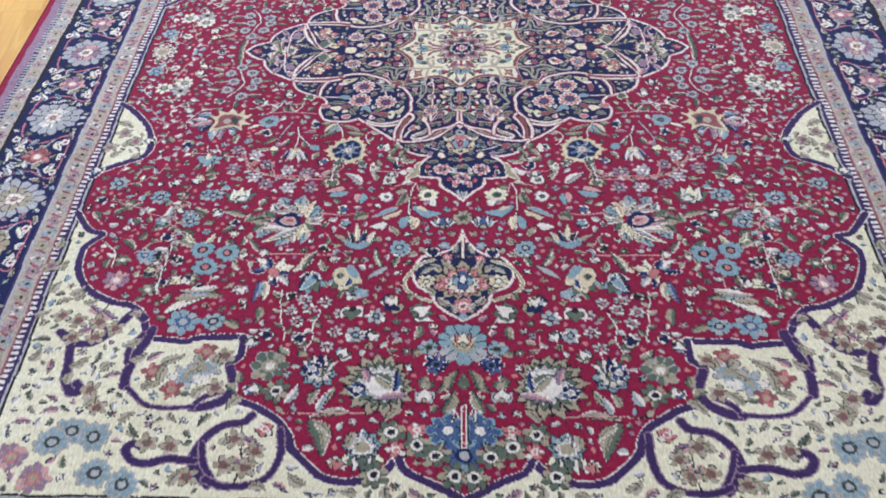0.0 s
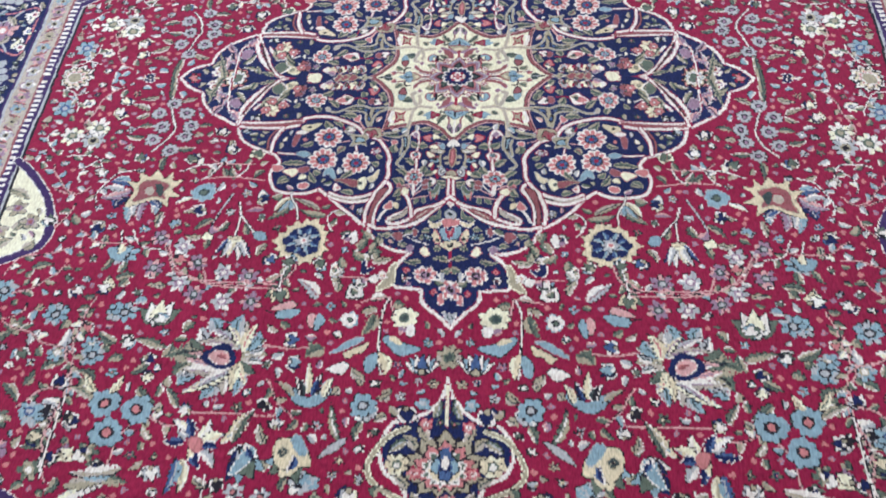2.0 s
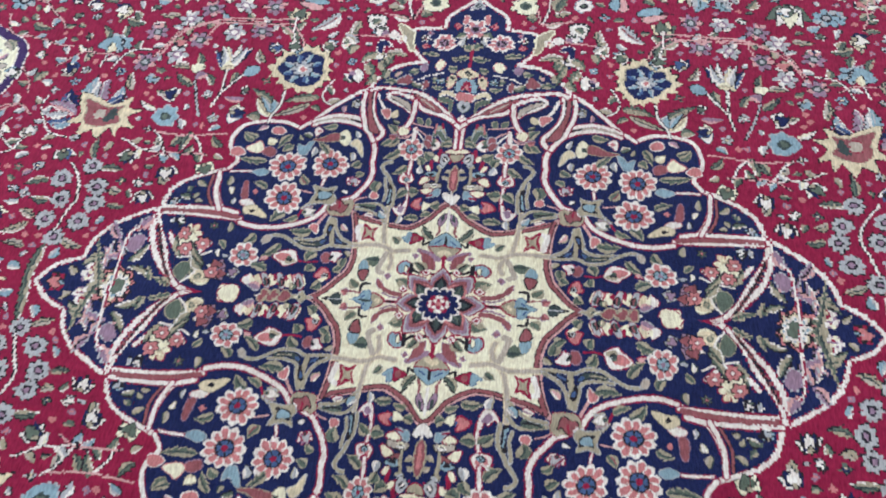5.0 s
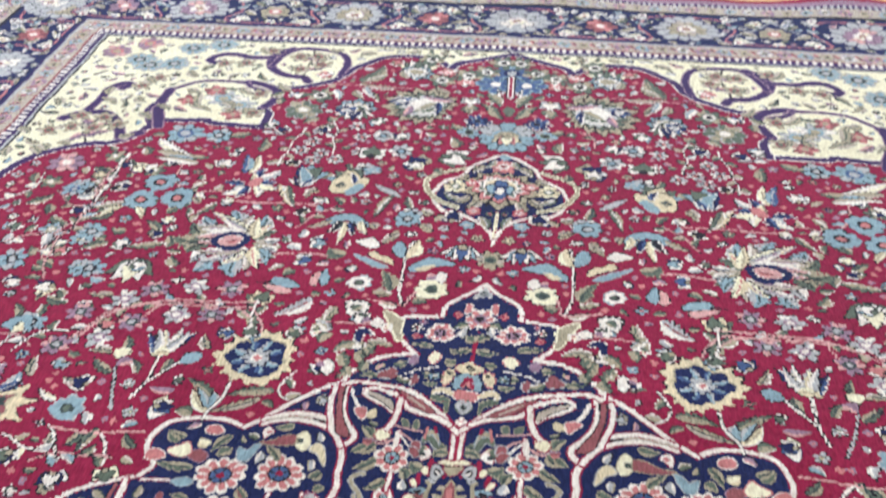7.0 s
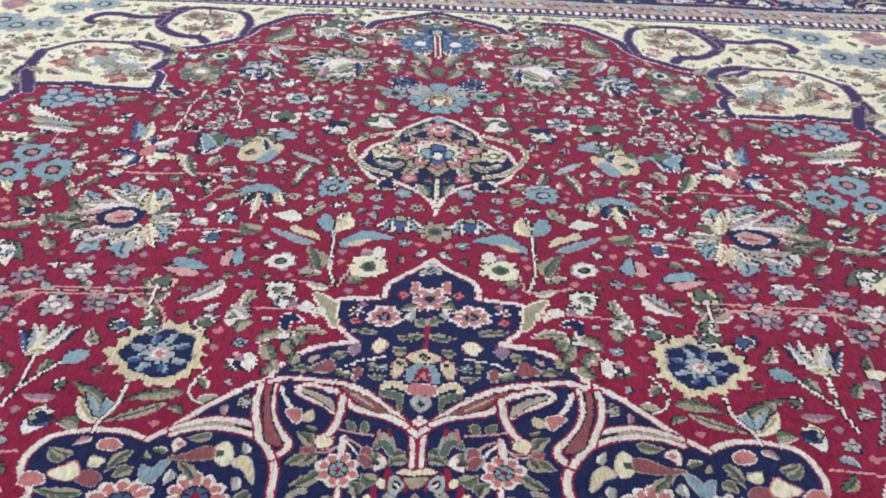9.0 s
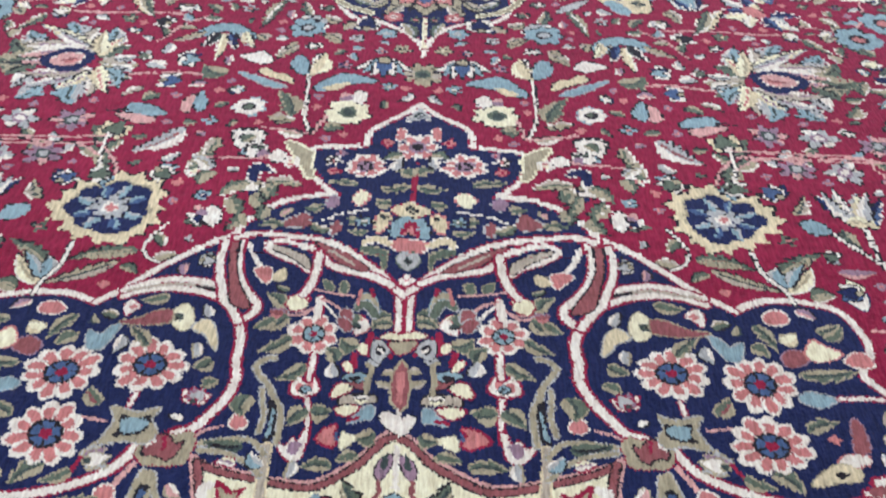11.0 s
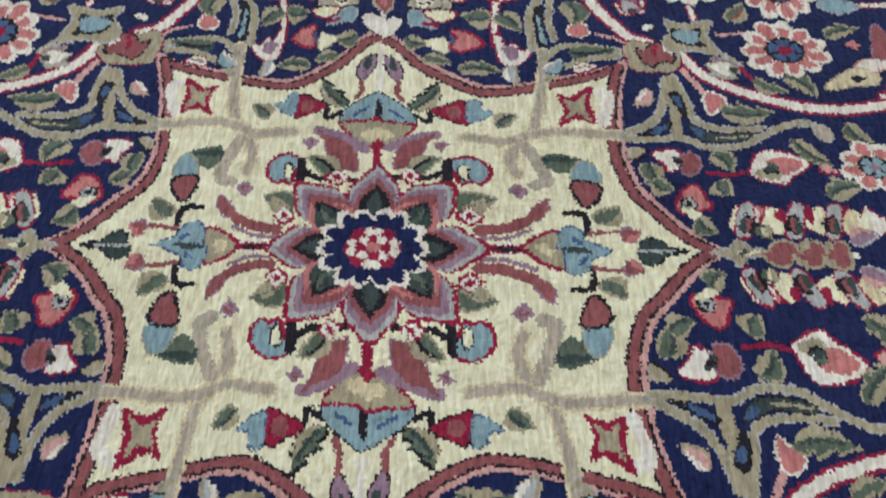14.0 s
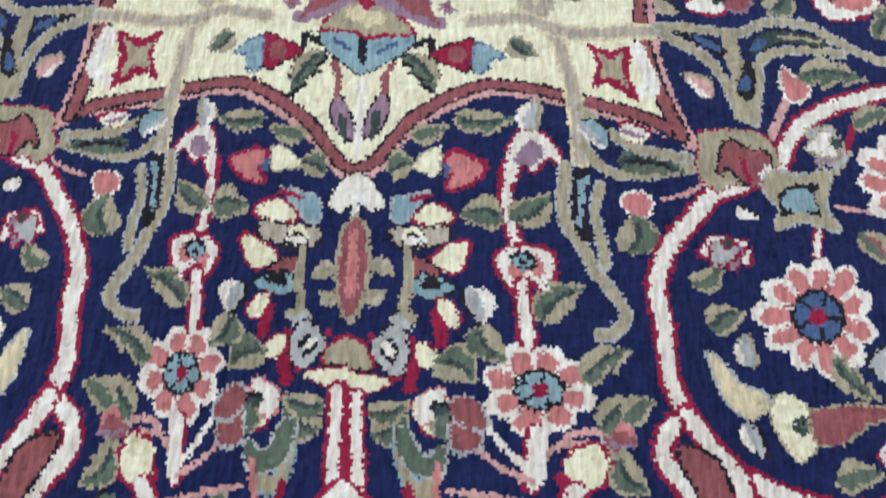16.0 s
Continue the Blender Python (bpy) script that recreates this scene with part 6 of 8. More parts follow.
leaf(0.822, 1.003, 0.792, 0.989, 0.021, 'O', 'T', 'G')
leaf(0.716, 1.03, 0.69, 1.043, 0.021, 'O', 'T', 'G')
leaf(0.542, 1.144, 0.527, 1.168, 0.021, 'O', 'T', 'G')
leaf(0.511, 1.168, 0.5, 1.143, 0.021, 'O', 'T', 'G')
leaf(0.684, 1.166, 0.654, 1.143, 0.021, 'O', 'T', 'G')
leaf(0.613, 1.225, 0.601, 1.165, 0.021, 'O', 'T', 'G')
leaf(0.561, 1.194, 0.531, 1.164, 0.021, 'O', 'T', 'G')
leaf(0.671, 1.324, 0.643, 1.296, 0.021, 'O', 'T', 'G')
leaf(0.437, 1.251, 0.466, 1.286, 0.021, 'O', 'T', 'G')
leaf(0.748, 1.284, 0.721, 1.255, 0.021, 'O', 'T', 'G')
leaf(0.543, 1.464, 0.517, 1.426, 0.021, 'O', 'T', 'G')
leaf(0.463, 1.374, 0.456, 1.347, 0.021, 'O', 'T', 'G')
leaf(0.396, 1.461, 0.363, 1.473, 0.021, 'O', 'T', 'G')
leaf(0.292, 1.459, 0.326, 1.435, 0.021, 'O', 'T', 'G')
leaf(0.197, 1.479, 0.228, 1.473, 0.021, 'O', 'T', 'G')
leaf(0.909, 0.341, 0.866, 0.366, 0.021, 'O', 'T', 'G')
leaf(0.874, 0.449, 0.861, 0.414, 0.021, 'O', 'T', 'G')
leaf(0.841, 0.495, 0.825, 0.472, 0.021, 'O', 'T', 'G')
leaf(0.892, 0.495, 0.869, 0.472, 0.021, 'O', 'T', 'G')
leaf(0.933, 0.829, 0.931, 0.79, 0.021, 'O', 'T', 'G')
leaf(0.899, 0.902, 0.896, 0.866, 0.021, 'O', 'T', 'G')
leaf(0.905, 0.973, 0.889, 0.938, 0.021, 'O', 'T', 'G')
leaf(0.85, 0.99, 0.831, 0.964, 0.021, 'O', 'T', 'G')
leaf(0.922, 1.041, 0.89, 1.024, 0.021, 'O', 'T', 'G')
leaf(0.896, 1.169, 0.881, 1.137, 0.021, 'O', 'T', 'G')
flower(0.93, 0.884, 0.022, 5, 'O', 'M', 'P', outline='T', deep=0.5)
flower(0.882, 0.391, 0.022, 5, 'O', 'M', 'P', outline='T', deep=0.5)
flower(0.903, 0.454, 0.022, 5, 'O', 'M', 'P', outline='T', deep=0.5)
flower(0.844, 0.426, 0.022, 5, 'O', 'M', 'P', outline='T', deep=0.5)
# sprays of the field, nearer the ends
stroke([(0.1164, 0.5908), (0.1257, 0.6266), (0.1266, 0.6853), (0.1249, 0.7356), (0.1206, 0.7551)], 0.0056, 'K')
stroke([(0.1164, 0.5908), (0.1257, 0.6266), (0.1266, 0.6853), (0.1249, 0.7356), (0.1206, 0.7551)], 0.0032, 'W')
stroke([(0.1134, 0.5906), (0.1083, 0.6121), (0.104, 0.6275)], 0.0056, 'K')
stroke([(0.1134, 0.5906), (0.1083, 0.6121), (0.104, 0.6275)], 0.0032, 'L')
leaf(0.1241, 0.7099, 0.114, 0.7586, 0.022, 'Y', 'K', '')
blot([(0.1277, 0.7152), (0.1323, 0.7466), (0.1451, 0.7542), (0.1494, 0.7308), (0.1383, 0.7147)], 'B', 'K', 0.0014)
blot([(0.0501, 0.6974), (0.0733, 0.7102), (0.0899, 0.7139), (0.1046, 0.7023), (0.1193, 0.6824), (0.1112, 0.6746), (0.0858, 0.6875)], 'B', 'K', 0.0016)
blot([(0.0814, 0.6921), (0.0957, 0.6906), (0.1102, 0.6806), (0.0971, 0.6761)], 'Y')
blot([(0.1446, 0.6914), (0.1526, 0.7106), (0.1661, 0.7141), (0.1777, 0.7251), (0.1873, 0.7142), (0.1649, 0.7002)], 'Y', 'K', 0.0014)
blot([(0.1523, 0.6821), (0.178, 0.6998), (0.211, 0.7133), (0.1918, 0.6945), (0.171, 0.6809)], 'B', 'X', 0.0014)
leaf(0.1386, 0.6251, 0.1574, 0.6728, 0.024, 'G', 'O', 'T')
leaf(0.136, 0.6138, 0.1645, 0.6222, 0.014, 'O', 'K', '')
flower(0.0812, 0.6352, 0.0255, 9, 'C', 'G', 'T', outline='K', deep=0.2, veins=False)
flower(0.1862, 0.6394, 0.0175, 7, 'W', 'K', 'G', outline='B', deep=0.25, veins=False)
blot([(0.0596, 0.6664), (0.0713, 0.6756), (0.0786, 0.6582), (0.0645, 0.6503)], 'W', 'K', 0.001)
leaf(0.0775, 0.664, 0.0913, 0.6566, 0.014, 'M', '', '')
leaf(0.1047, 0.6009, 0.0836, 0.6062, 0.016, 'G', 'K', 'O')
leaf(0.1222, 0.5869, 0.1501, 0.5971, 0.014, 'E', 'K', 'O')
leaf(0.0995, 0.7849, 0.1248, 0.8036, 0.016, 'G', 'K', 'O')
leaf(0.1487, 0.7666, 0.1702, 0.7467, 0.016, 'O', 'K', 'G')
blot([(0.1738, 0.7417), (0.1871, 0.7599), (0.2066, 0.752), (0.2128, 0.7471), (0.1878, 0.7335)], 'W', 'K', 0.0016)
leaf(0.2244, 0.7042, 0.2523, 0.7251, 0.03, 'G', 'O', 'T')
blot([(0.2747, 0.6222), (0.2888, 0.6389), (0.3145, 0.6417), (0.3199, 0.6272), (0.2947, 0.6189)], 'B', 'K', 0.0014)
blot([(0.2843, 0.6127), (0.314, 0.6223), (0.3288, 0.6187), (0.2977, 0.6015)], 'L', 'K', 0.0014)
stroke([(0.3184, 0.6294), (0.3409, 0.6262)], 0.003, 'K')
leaf(0.2475, 0.5942, 0.2931, 0.5507, 0.024, 'X', 'K', 'P')
blot([(0.1612, 0.5849), (0.1712, 0.594), (0.1953, 0.5922), (0.1894, 0.5655), (0.1719, 0.5697)], 'W', 'K', 0.0018)
leaf(0.1729, 0.5803, 0.1857, 0.5757, 0.014, 'G', 'K', '')
blot([(0.2297, 0.6444), (0.2429, 0.6712), (0.2465, 0.6513), (0.2405, 0.6314)], 'B', 'K', 0.0014)
blot([(0.2501, 0.6633), (0.2593, 0.6521), (0.2582, 0.6325), (0.2468, 0.6318)], 'L', 'K', 0.001)
bud(0.3237, 0.5783, 0.03, 90, 'GYGY', 'W', 'K')
stroke([(0.3238, 0.5731), (0.321, 0.5422), (0.3151, 0.5221)], 0.0056, 'K')
stroke([(0.3238, 0.5731), (0.321, 0.5422), (0.3151, 0.5221)], 0.0032, 'W')
stroke([(0.3238, 0.5443), (0.3507, 0.5642), (0.4103, 0.5633), (0.4753, 0.5608)], 0.0036, 'L')
stroke([(0.2506, 0.7035), (0.2843, 0.7083), (0.3291, 0.7013)], 0.0036, 'L')
stroke([(0.2917, 0.8416), (0.3492, 0.8433), (0.4348, 0.8429)], 0.0036, 'L')
bud(0.2821, 0.7363, 0.024, 170, 'WNBW', 'W', 'K')
bud(0.2911, 0.6901, 0.022, 180, 'WDW', 'O', 'K')
leaf(0.3108, 0.6732, 0.3301, 0.6566, 0.012, 'E', 'K', '')
leaf(0.342, 0.8427, 0.3783, 0.8997, 0.022, 'Y', 'K', 'B')
bud(0.3347, 0.9038, 0.034, 80, 'WNXBNW', 'W', 'K')
# great palmette of the field
leaf(0.372, 0.7335, 0.342, 0.7618, 0.03, 'G', 'K', 'T')
leaf(0.3701, 0.7243, 0.3236, 0.7211, 0.034, 'O', 'K', 'T')
leaf(0.3679, 0.714, 0.328, 0.6889, 0.03, 'G', 'K', 'T')
leaf(0.3798, 0.7538, 0.3715, 0.8057, 0.03, 'B', 'K', 'T')
leaf(0.4113, 0.767, 0.4299, 0.816, 0.034, 'B', 'K', 'T')
leaf(0.4471, 0.7655, 0.4723, 0.7909, 0.03, 'B', 'K', 'T')
leaf(0.3665, 0.7076, 0.3399, 0.6703, 0.03, 'B', 'K', 'T')
leaf(0.3841, 0.684, 0.3808, 0.6366, 0.036, 'B', 'K', 'T')
leaf(0.4271, 0.6748, 0.4419, 0.6439, 0.03, 'B', 'K', 'T')
leaf(0.3551, 0.7323, 0.331, 0.7397, 0.014, 'X', 'K', 'T')
leaf(0.3516, 0.7154, 0.3282, 0.7037, 0.014, 'X', 'K', 'T')
leaf(0.3917, 0.7614, 0.3914, 0.8073, 0.018, 'E', 'K', '')
leaf(0.3751, 0.7019, 0.3702, 0.651, 0.018, 'E', 'K', '')
leaf(0.4504, 0.739, 0.4852, 0.7725, 0.03, 'G', 'T', 'K')
leaf(0.448, 0.7298, 0.503, 0.7311, 0.044, 'G', 'O', 'K')
leaf(0.4446, 0.7167, 0.47, 0.6897, 0.032, 'G', 'T', 'K')
leaf(0.4459, 0.7219, 0.4836, 0.7143, 0.018, 'T', 'O', 'K')
leaf(0.4471, 0.752, 0.4691, 0.7713, 0.02, 'X', 'K', 'K')
leaf(0.4326, 0.6959, 0.4533, 0.6645, 0.024, 'X', 'K', 'K')
leaf(0.3783, 0.7471, 0.4619, 0.8042, 0.02, 'C', 'K', 'M')
leaf(0.3861, 0.7516, 0.4702, 0.7578, 0.022, 'E', 'K', 'M')
leaf(0.3907, 0.7573, 0.4363, 0.7909, 0.014, 'X', 'K', 'M')
leaf(0.3877, 0.7438, 0.4691, 0.7339, 0.024, 'L', 'K', 'M')
leaf(0.3752, 0.7082, 0.4393, 0.6672, 0.02, 'X', 'K', 'M')
leaf(0.379, 0.7047, 0.4558, 0.6974, 0.022, 'E', 'K', 'M')
leaf(0.3779, 0.6996, 0.4054, 0.665, 0.014, 'C', 'K', 'M')
leaf(0.3846, 0.7151, 0.4669, 0.7208, 0.022, 'L', 'K', 'M')
leaf(0.3733, 0.7362, 0.3556, 0.782, 0.016, 'C', 'K', 'S')
leaf(0.3722, 0.7374, 0.381, 0.7979, 0.018, 'Y', 'K', 'O')
leaf(0.3685, 0.714, 0.3486, 0.6566, 0.022, 'C', 'K', 'S')
blot([(0.3779, 0.7326), (0.3893, 0.7479), (0.413, 0.7509), (0.4367, 0.7381), (0.4412, 0.7216), (0.4142, 0.7008), (0.3918, 0.703)], 'N')
blot([(0.3907, 0.7361), (0.4107, 0.7415), (0.4283, 0.7258), (0.4173, 0.7136), (0.3981, 0.7161)], 'L', 'W', 0.001)
leaf(0.3957, 0.7287, 0.4165, 0.7237, 0.01, 'P', '', '')
# sprays beside the medallion's end
blot([(0.135, 0.5506), (0.1446, 0.5591), (0.1545, 0.5474), (0.1421, 0.539)], 'W', 'K', 0.0012)
leaf(0.1544, 0.5534, 0.1651, 0.5459, 0.014, 'M', 'K', '')
blot([(0.1641, 0.5888), (0.1934, 0.5901), (0.1883, 0.5629), (0.1806, 0.5667), (0.1739, 0.5746), (0.1668, 0.5661)], 'W', 'K', 0.0014)
leaf(0.1729, 0.5829, 0.1857, 0.571, 0.012, 'G', 'K', '')
blot([(0.1453, 0.5216), (0.1564, 0.5357), (0.1708, 0.5343), (0.172, 0.5112), (0.1628, 0.5071), (0.1599, 0.5241)], 'N', 'W', 0.0016)
leaf(0.1441, 0.5045, 0.1565, 0.4702, 0.018, 'G', 'K', 'O')
leaf(0.1692, 0.5055, 0.1928, 0.4805, 0.018, 'G', 'K', 'O')
leaf(0.1514, 0.5076, 0.1131, 0.4996, 0.014, 'O', 'K', 'G')
leaf(0.1669, 0.4564, 0.1791, 0.4728, 0.016, 'G', 'K', 'O')
blot([(0.1859, 0.457), (0.196, 0.4662), (0.2021, 0.4506), (0.1937, 0.4331), (0.1863, 0.4414)], 'W', 'K', 0.0012)
leaf(0.2003, 0.4575, 0.2101, 0.4508, 0.014, 'M', 'K', '')
stroke([(0.1629, 0.5468), (0.191, 0.545), (0.2191, 0.5431)], 0.003, 'L')
stroke([(0.1172, 0.5888), (0.1435, 0.5931), (0.1674, 0.5996)], 0.003, 'L')
leaf(0.212, 0.5794, 0.2199, 0.5491, 0.014, 'O', 'K', 'G')
leaf(0.2083, 0.5241, 0.2306, 0.5446, 0.016, 'X', 'K', 'O')
leaf(0.1453, 0.6191, 0.1598, 0.6143, 0.016, 'O', 'K', '')
leaf(0.2671, 0.3818, 0.3252, 0.3524, 0.014, 'O', 'K', 'T')
leaf(0.3291, 0.3524, 0.3577, 0.3888, 0.014, 'Y', 'K', 'O')
leaf(0.327, 0.3599, 0.3282, 0.3859, 0.016, 'B', 'K', '')
leaf(0.3322, 0.3615, 0.3512, 0.3926, 0.01, 'B', 'K', '')
leaf(0.347, 0.3468, 0.37, 0.3516, 0.016, 'G', 'K', 'O')
blot([(0.3771, 0.351), (0.3945, 0.361), (0.4003, 0.3477), (0.3946, 0.3315), (0.3836, 0.34)], 'W', 'N', 0.0016)
leaf(0.3817, 0.3853, 0.4171, 0.3875, 0.012, 'M', '', '')
stroke([(0.3119, 0.4064), (0.3145, 0.3779), (0.327, 0.3539), (0.3303, 0.3377)], 0.0056, 'K')
stroke([(0.3119, 0.4064), (0.3145, 0.3779), (0.327, 0.3539), (0.3303, 0.3377)], 0.0032, 'W')
leaf(0.1478, 0.4621, 0.1568, 0.4956, 0.014, 'G', 'K', 'O')
leaf(0.171, 0.4645, 0.1816, 0.4826, 0.016, 'G', 'K', 'O')
# side sprays of the field
flower(0.6222, 0.0841, 0.0175, 9, 'X', 'K', 'M', outline='K', deep=0.26, veins=False)
flower(0.5896, 0.1135, 0.0175, 9, 'X', 'K', 'M', outline='K', deep=0.26, veins=False)
flower(0.6481, 0.1164, 0.0175, 9, 'X', 'K', 'M', outline='K', deep=0.26, veins=False)
flower(0.5752, 0.1514, 0.0175, 9, 'X', 'K', 'M', outline='K', deep=0.26, veins=False)
flower(0.6335, 0.1565, 0.0175, 9, 'X', 'K', 'M', outline='K', deep=0.26, veins=False)
flower(0.5815, 0.1847, 0.0175, 9, 'X', 'K', 'M', outline='K', deep=0.26, veins=False)
flower(0.6458, 0.1954, 0.0175, 9, 'X', 'K', 'M', outline='K', deep=0.26, veins=False)
flower(0.6017, 0.2256, 0.0175, 9, 'X', 'K', 'M', outline='K', deep=0.26, veins=False)
leaf(0.6058, 0.0796, 0.5717, 0.0655, 0.0135, 'O', 'K', 'T')
leaf(0.5552, 0.1529, 0.5259, 0.1497, 0.0135, 'G', 'K', 'T')
leaf(0.6537, 0.1539, 0.6843, 0.1582, 0.0135, 'G', 'K', 'T')
leaf(0.6686, 0.1186, 0.6961, 0.1299, 0.0135, 'O', 'K', 'T')
leaf(0.5599, 0.185, 0.5392, 0.1794, 0.0135, 'O', 'K', 'T')
leaf(0.666, 0.1915, 0.7027, 0.1826, 0.0135, 'G', 'K', 'T')
leaf(0.5847, 0.2235, 0.5494, 0.2207, 0.0135, 'G', 'K', 'T')
leaf(0.632, 0.0701, 0.6379, -0.0389, 0.0135, 'G', 'K', 'T')
leaf(0.6063, 0.2429, 0.6065, 0.2857, 0.0135, 'G', 'K', 'T')
leaf(0.6623, 0.0607, 0.701, 0.07, 0.0135, 'O', 'K', 'T')
leaf(0.673, 0.1069, 0.7126, 0.0861, 0.0135, 'O', 'K', 'T')
leaf(0.4513, 0.3074, 0.4656, 0.2692, 0.0135, 'G', 'K', 'T')
leaf(0.4711, 0.3002, 0.4849, 0.2746, 0.0135, 'G', 'K', 'T')
leaf(0.5068, 0.2948, 0.5068, 0.2683, 0.0135, 'O', 'K', 'T')
leaf(0.3956, 0.2788, 0.4141, 0.3014, 0.0135, 'G', 'K', 'T')
leaf(0.4723, 0.1949, 0.483, 0.2102, 0.0135, 'O', 'K', 'T')
leaf(0.5022, 0.3912, 0.5381, 0.3956, 0.0135, 'O', 'K', 'T')
leaf(0.582, 0.3946, 0.5882, 0.4364, 0.0135, 'O', 'K', 'T')
leaf(0.6335, 0.5446, 0.6289, 0.5158, 0.0135, 'G', 'K', 'T')
leaf(0.6572, 0.513, 0.6736, 0.5416, 0.0135, 'G', 'K', 'T')
leaf(0.6826, 0.4545, 0.6839, 0.4897, 0.0135, 'O', 'K', 'T')
leaf(0.4932, 0.4533, 0.5253, 0.4535, 0.0135, 'O', 'K', 'T')
leaf(0.4773, 0.4578, 0.4828, 0.488, 0.0135, 'G', 'K', 'T')
leaf(0.364, 0.4678, 0.3787, 0.4977, 0.0135, 'O', 'K', 'T')
leaf(0.5401, 0.5775, 0.5767, 0.5727, 0.0135, 'O', 'K', 'T')
leaf(0.6134, 0.5594, 0.6268, 0.5778, 0.0135, 'G', 'K', 'T')
leaf(0.6433, 0.5802, 0.6522, 0.5536, 0.0135, 'O', 'K', 'T')
leaf(0.4443, 0.4139, 0.4618, 0.4396, 0.0135, 'G', 'K', 'T')
leaf(0.4042, 0.4462, 0.4126, 0.4199, 0.0135, 'G', 'K', 'T')
leaf(0.4798, 0.4077, 0.5115, 0.4384, 0.0135, 'G', 'K', 'T')
stroke([(0.625, 0.0957), (0.6145, 0.1308), (0.6062, 0.1605), (0.6166, 0.1959), (0.6399, 0.2271)], 0.0056, 'K')
stroke([(0.625, 0.0957), (0.6145, 0.1308), (0.6062, 0.1605), (0.6166, 0.1959), (0.6399, 0.2271)], 0.0032, 'W')
stroke([(0.6304, -0.0235), (0.6717, -0.0237)], 0.003, 'L')
blot([(0.6719, 0.0008), (0.7155, 0.0006), (0.7196, -0.0213), (0.7069, -0.0427), (0.6673, -0.0463), (0.6593, -0.0236)], 'Y', 'K', 0.0014)
blot([(0.7119, 0.0035), (0.7362, -0.0107), (0.7479, -0.024), (0.7262, -0.0391), (0.7046, -0.0439)], 'W', 'M', 0.0014)
flower(0.7335, -0.0239, 0.009, 4, 'N', 'N', 'W', outline='N')
flower(0.6934, 0.005, 0.0105, 5, 'N', 'K', 'W', outline='W')
flower(0.6907, -0.0212, 0.008, 4, 'O', 'T', 'S', outline='')
# side lobe
blot([(0.4746, 0.0872), (0.4881, 0.0632), (0.5028, 0.0752), (0.4895, 0.0966)], 'M', 'X', 0.001)
leaf(0.5153, 0.087, 0.5328, 0.1175, 0.016, 'M', 'X', 'K')
leaf(0.4769, 0.13, 0.501, 0.1013, 0.016, 'M', 'X', '')
leaf(0.5101, -0.0535, 0.5489, 0.0798, 0.012, 'G', 'O', 'T')
leaf(0.5287, 0.0491, 0.5057, 0.0615, 0.012, 'M', 'X', '')
band([(0.5056, -0.0559), (0.5034, 0.0847), (0.4896, 0.1108)], ((0.0055, 'Q'), (0.0032, 'W')))
flower(0.544, -0.0336, 0.011, 5, 'W', 'Q', 'Y', outline='M')
blot([(0.5822, -0.0208), (0.5951, -0.0045), (0.6102, -0.0209), (0.5931, -0.0362)], 'Q', 'S', 0.0016)
leaf(0.5583, -0.0207, 0.5822, -0.0208, 0.012, 'B', 'X', '')
# buds and tulips of the side field
bud(0.5021, 0.1776, 0.024, 260, 'WNWNW', 'O', 'K')
bud(0.418, 0.2409, 0.022, 250, 'CGC', 'O', 'K')
bud(0.4758, 0.228, 0.024, 250, 'WNWN', 'O', 'K')
bud(0.544, 0.2558, 0.024, 300, 'WNGW', 'O', 'K')
bud(0.6617, 0.2533, 0.024, 250, 'WDGW', 'O', 'K')
bud(0.7277, 0.086, 0.022, 260, 'WNCW', 'O', 'K')
bud(0.7391, 0.1236, 0.026, 230, 'CNWC', 'O', 'K')
bud(0.3538, 0.4984, 0.022, 120, 'NWDW', 'O', 'K')
bud(0.394, 0.3557, 0.022, 160, 'CWND', 'O', 'K')
bud(0.5012, 0.3858, 0.022, 20, 'WNW', 'O', 'K')
bud(0.642, 0.5867, 0.028, 330, 'YCWN', 'O', 'K')
bud(0.6959, 0.4337, 0.026, 20, 'EWND', 'O', 'K')
bud(0.7304, 0.2864, 0.022, 60, 'WEWX', 'O', 'K')
bud(0.549, 0.4291, 0.018, 300, 'XBX', 'O', 'K')
stroke([(0.4261, 0.2548), (0.4326, 0.2815), (0.4474, 0.3007)], 0.0056, 'K')
stroke([(0.4261, 0.2548), (0.4326, 0.2815), (0.4474, 0.3007)], 0.0032, 'W')
stroke([(0.4839, 0.2536), (0.5035, 0.2914), (0.5184, 0.3059)], 0.0056, 'K')
stroke([(0.4839, 0.2536), (0.5035, 0.2914), (0.5184, 0.3059)], 0.0032, 'W')
stroke([(0.3918, 0.3065), (0.4569, 0.3005), (0.515, 0.3037)], 0.003, 'L')
stroke([(0.4331, 0.3636), (0.4237, 0.4038), (0.4246, 0.4488)], 0.0056, 'K')
stroke([(0.4331, 0.3636), (0.4237, 0.4038), (0.4246, 0.4488)], 0.0032, 'W')
stroke([(0.4225, 0.3985), (0.39, 0.4435)], 0.0056, 'K')
stroke([(0.4225, 0.3985), (0.39, 0.4435)], 0.0032, 'W')
stroke([(0.4496, 0.3434), (0.4651, 0.3813), (0.478, 0.4204)], 0.0056, 'K')
stroke([(0.4496, 0.3434), (0.4651, 0.3813), (0.478, 0.4204)], 0.0032, 'X')
stroke([(0.3269, 0.5778), (0.3875, 0.5761), (0.4572, 0.5704), (0.5028, 0.553), (0.5296, 0.5262), (0.5555, 0.476)], 0.0036, 'L')
stroke([(0.4615, 0.5703), (0.4785, 0.5296)], 0.003, 'L')
stroke([(0.6535, 0.4451), (0.6452, 0.4777)], 0.0056, 'K')
stroke([(0.6535, 0.4451), (0.6452, 0.4777)], 0.0032, 'W')
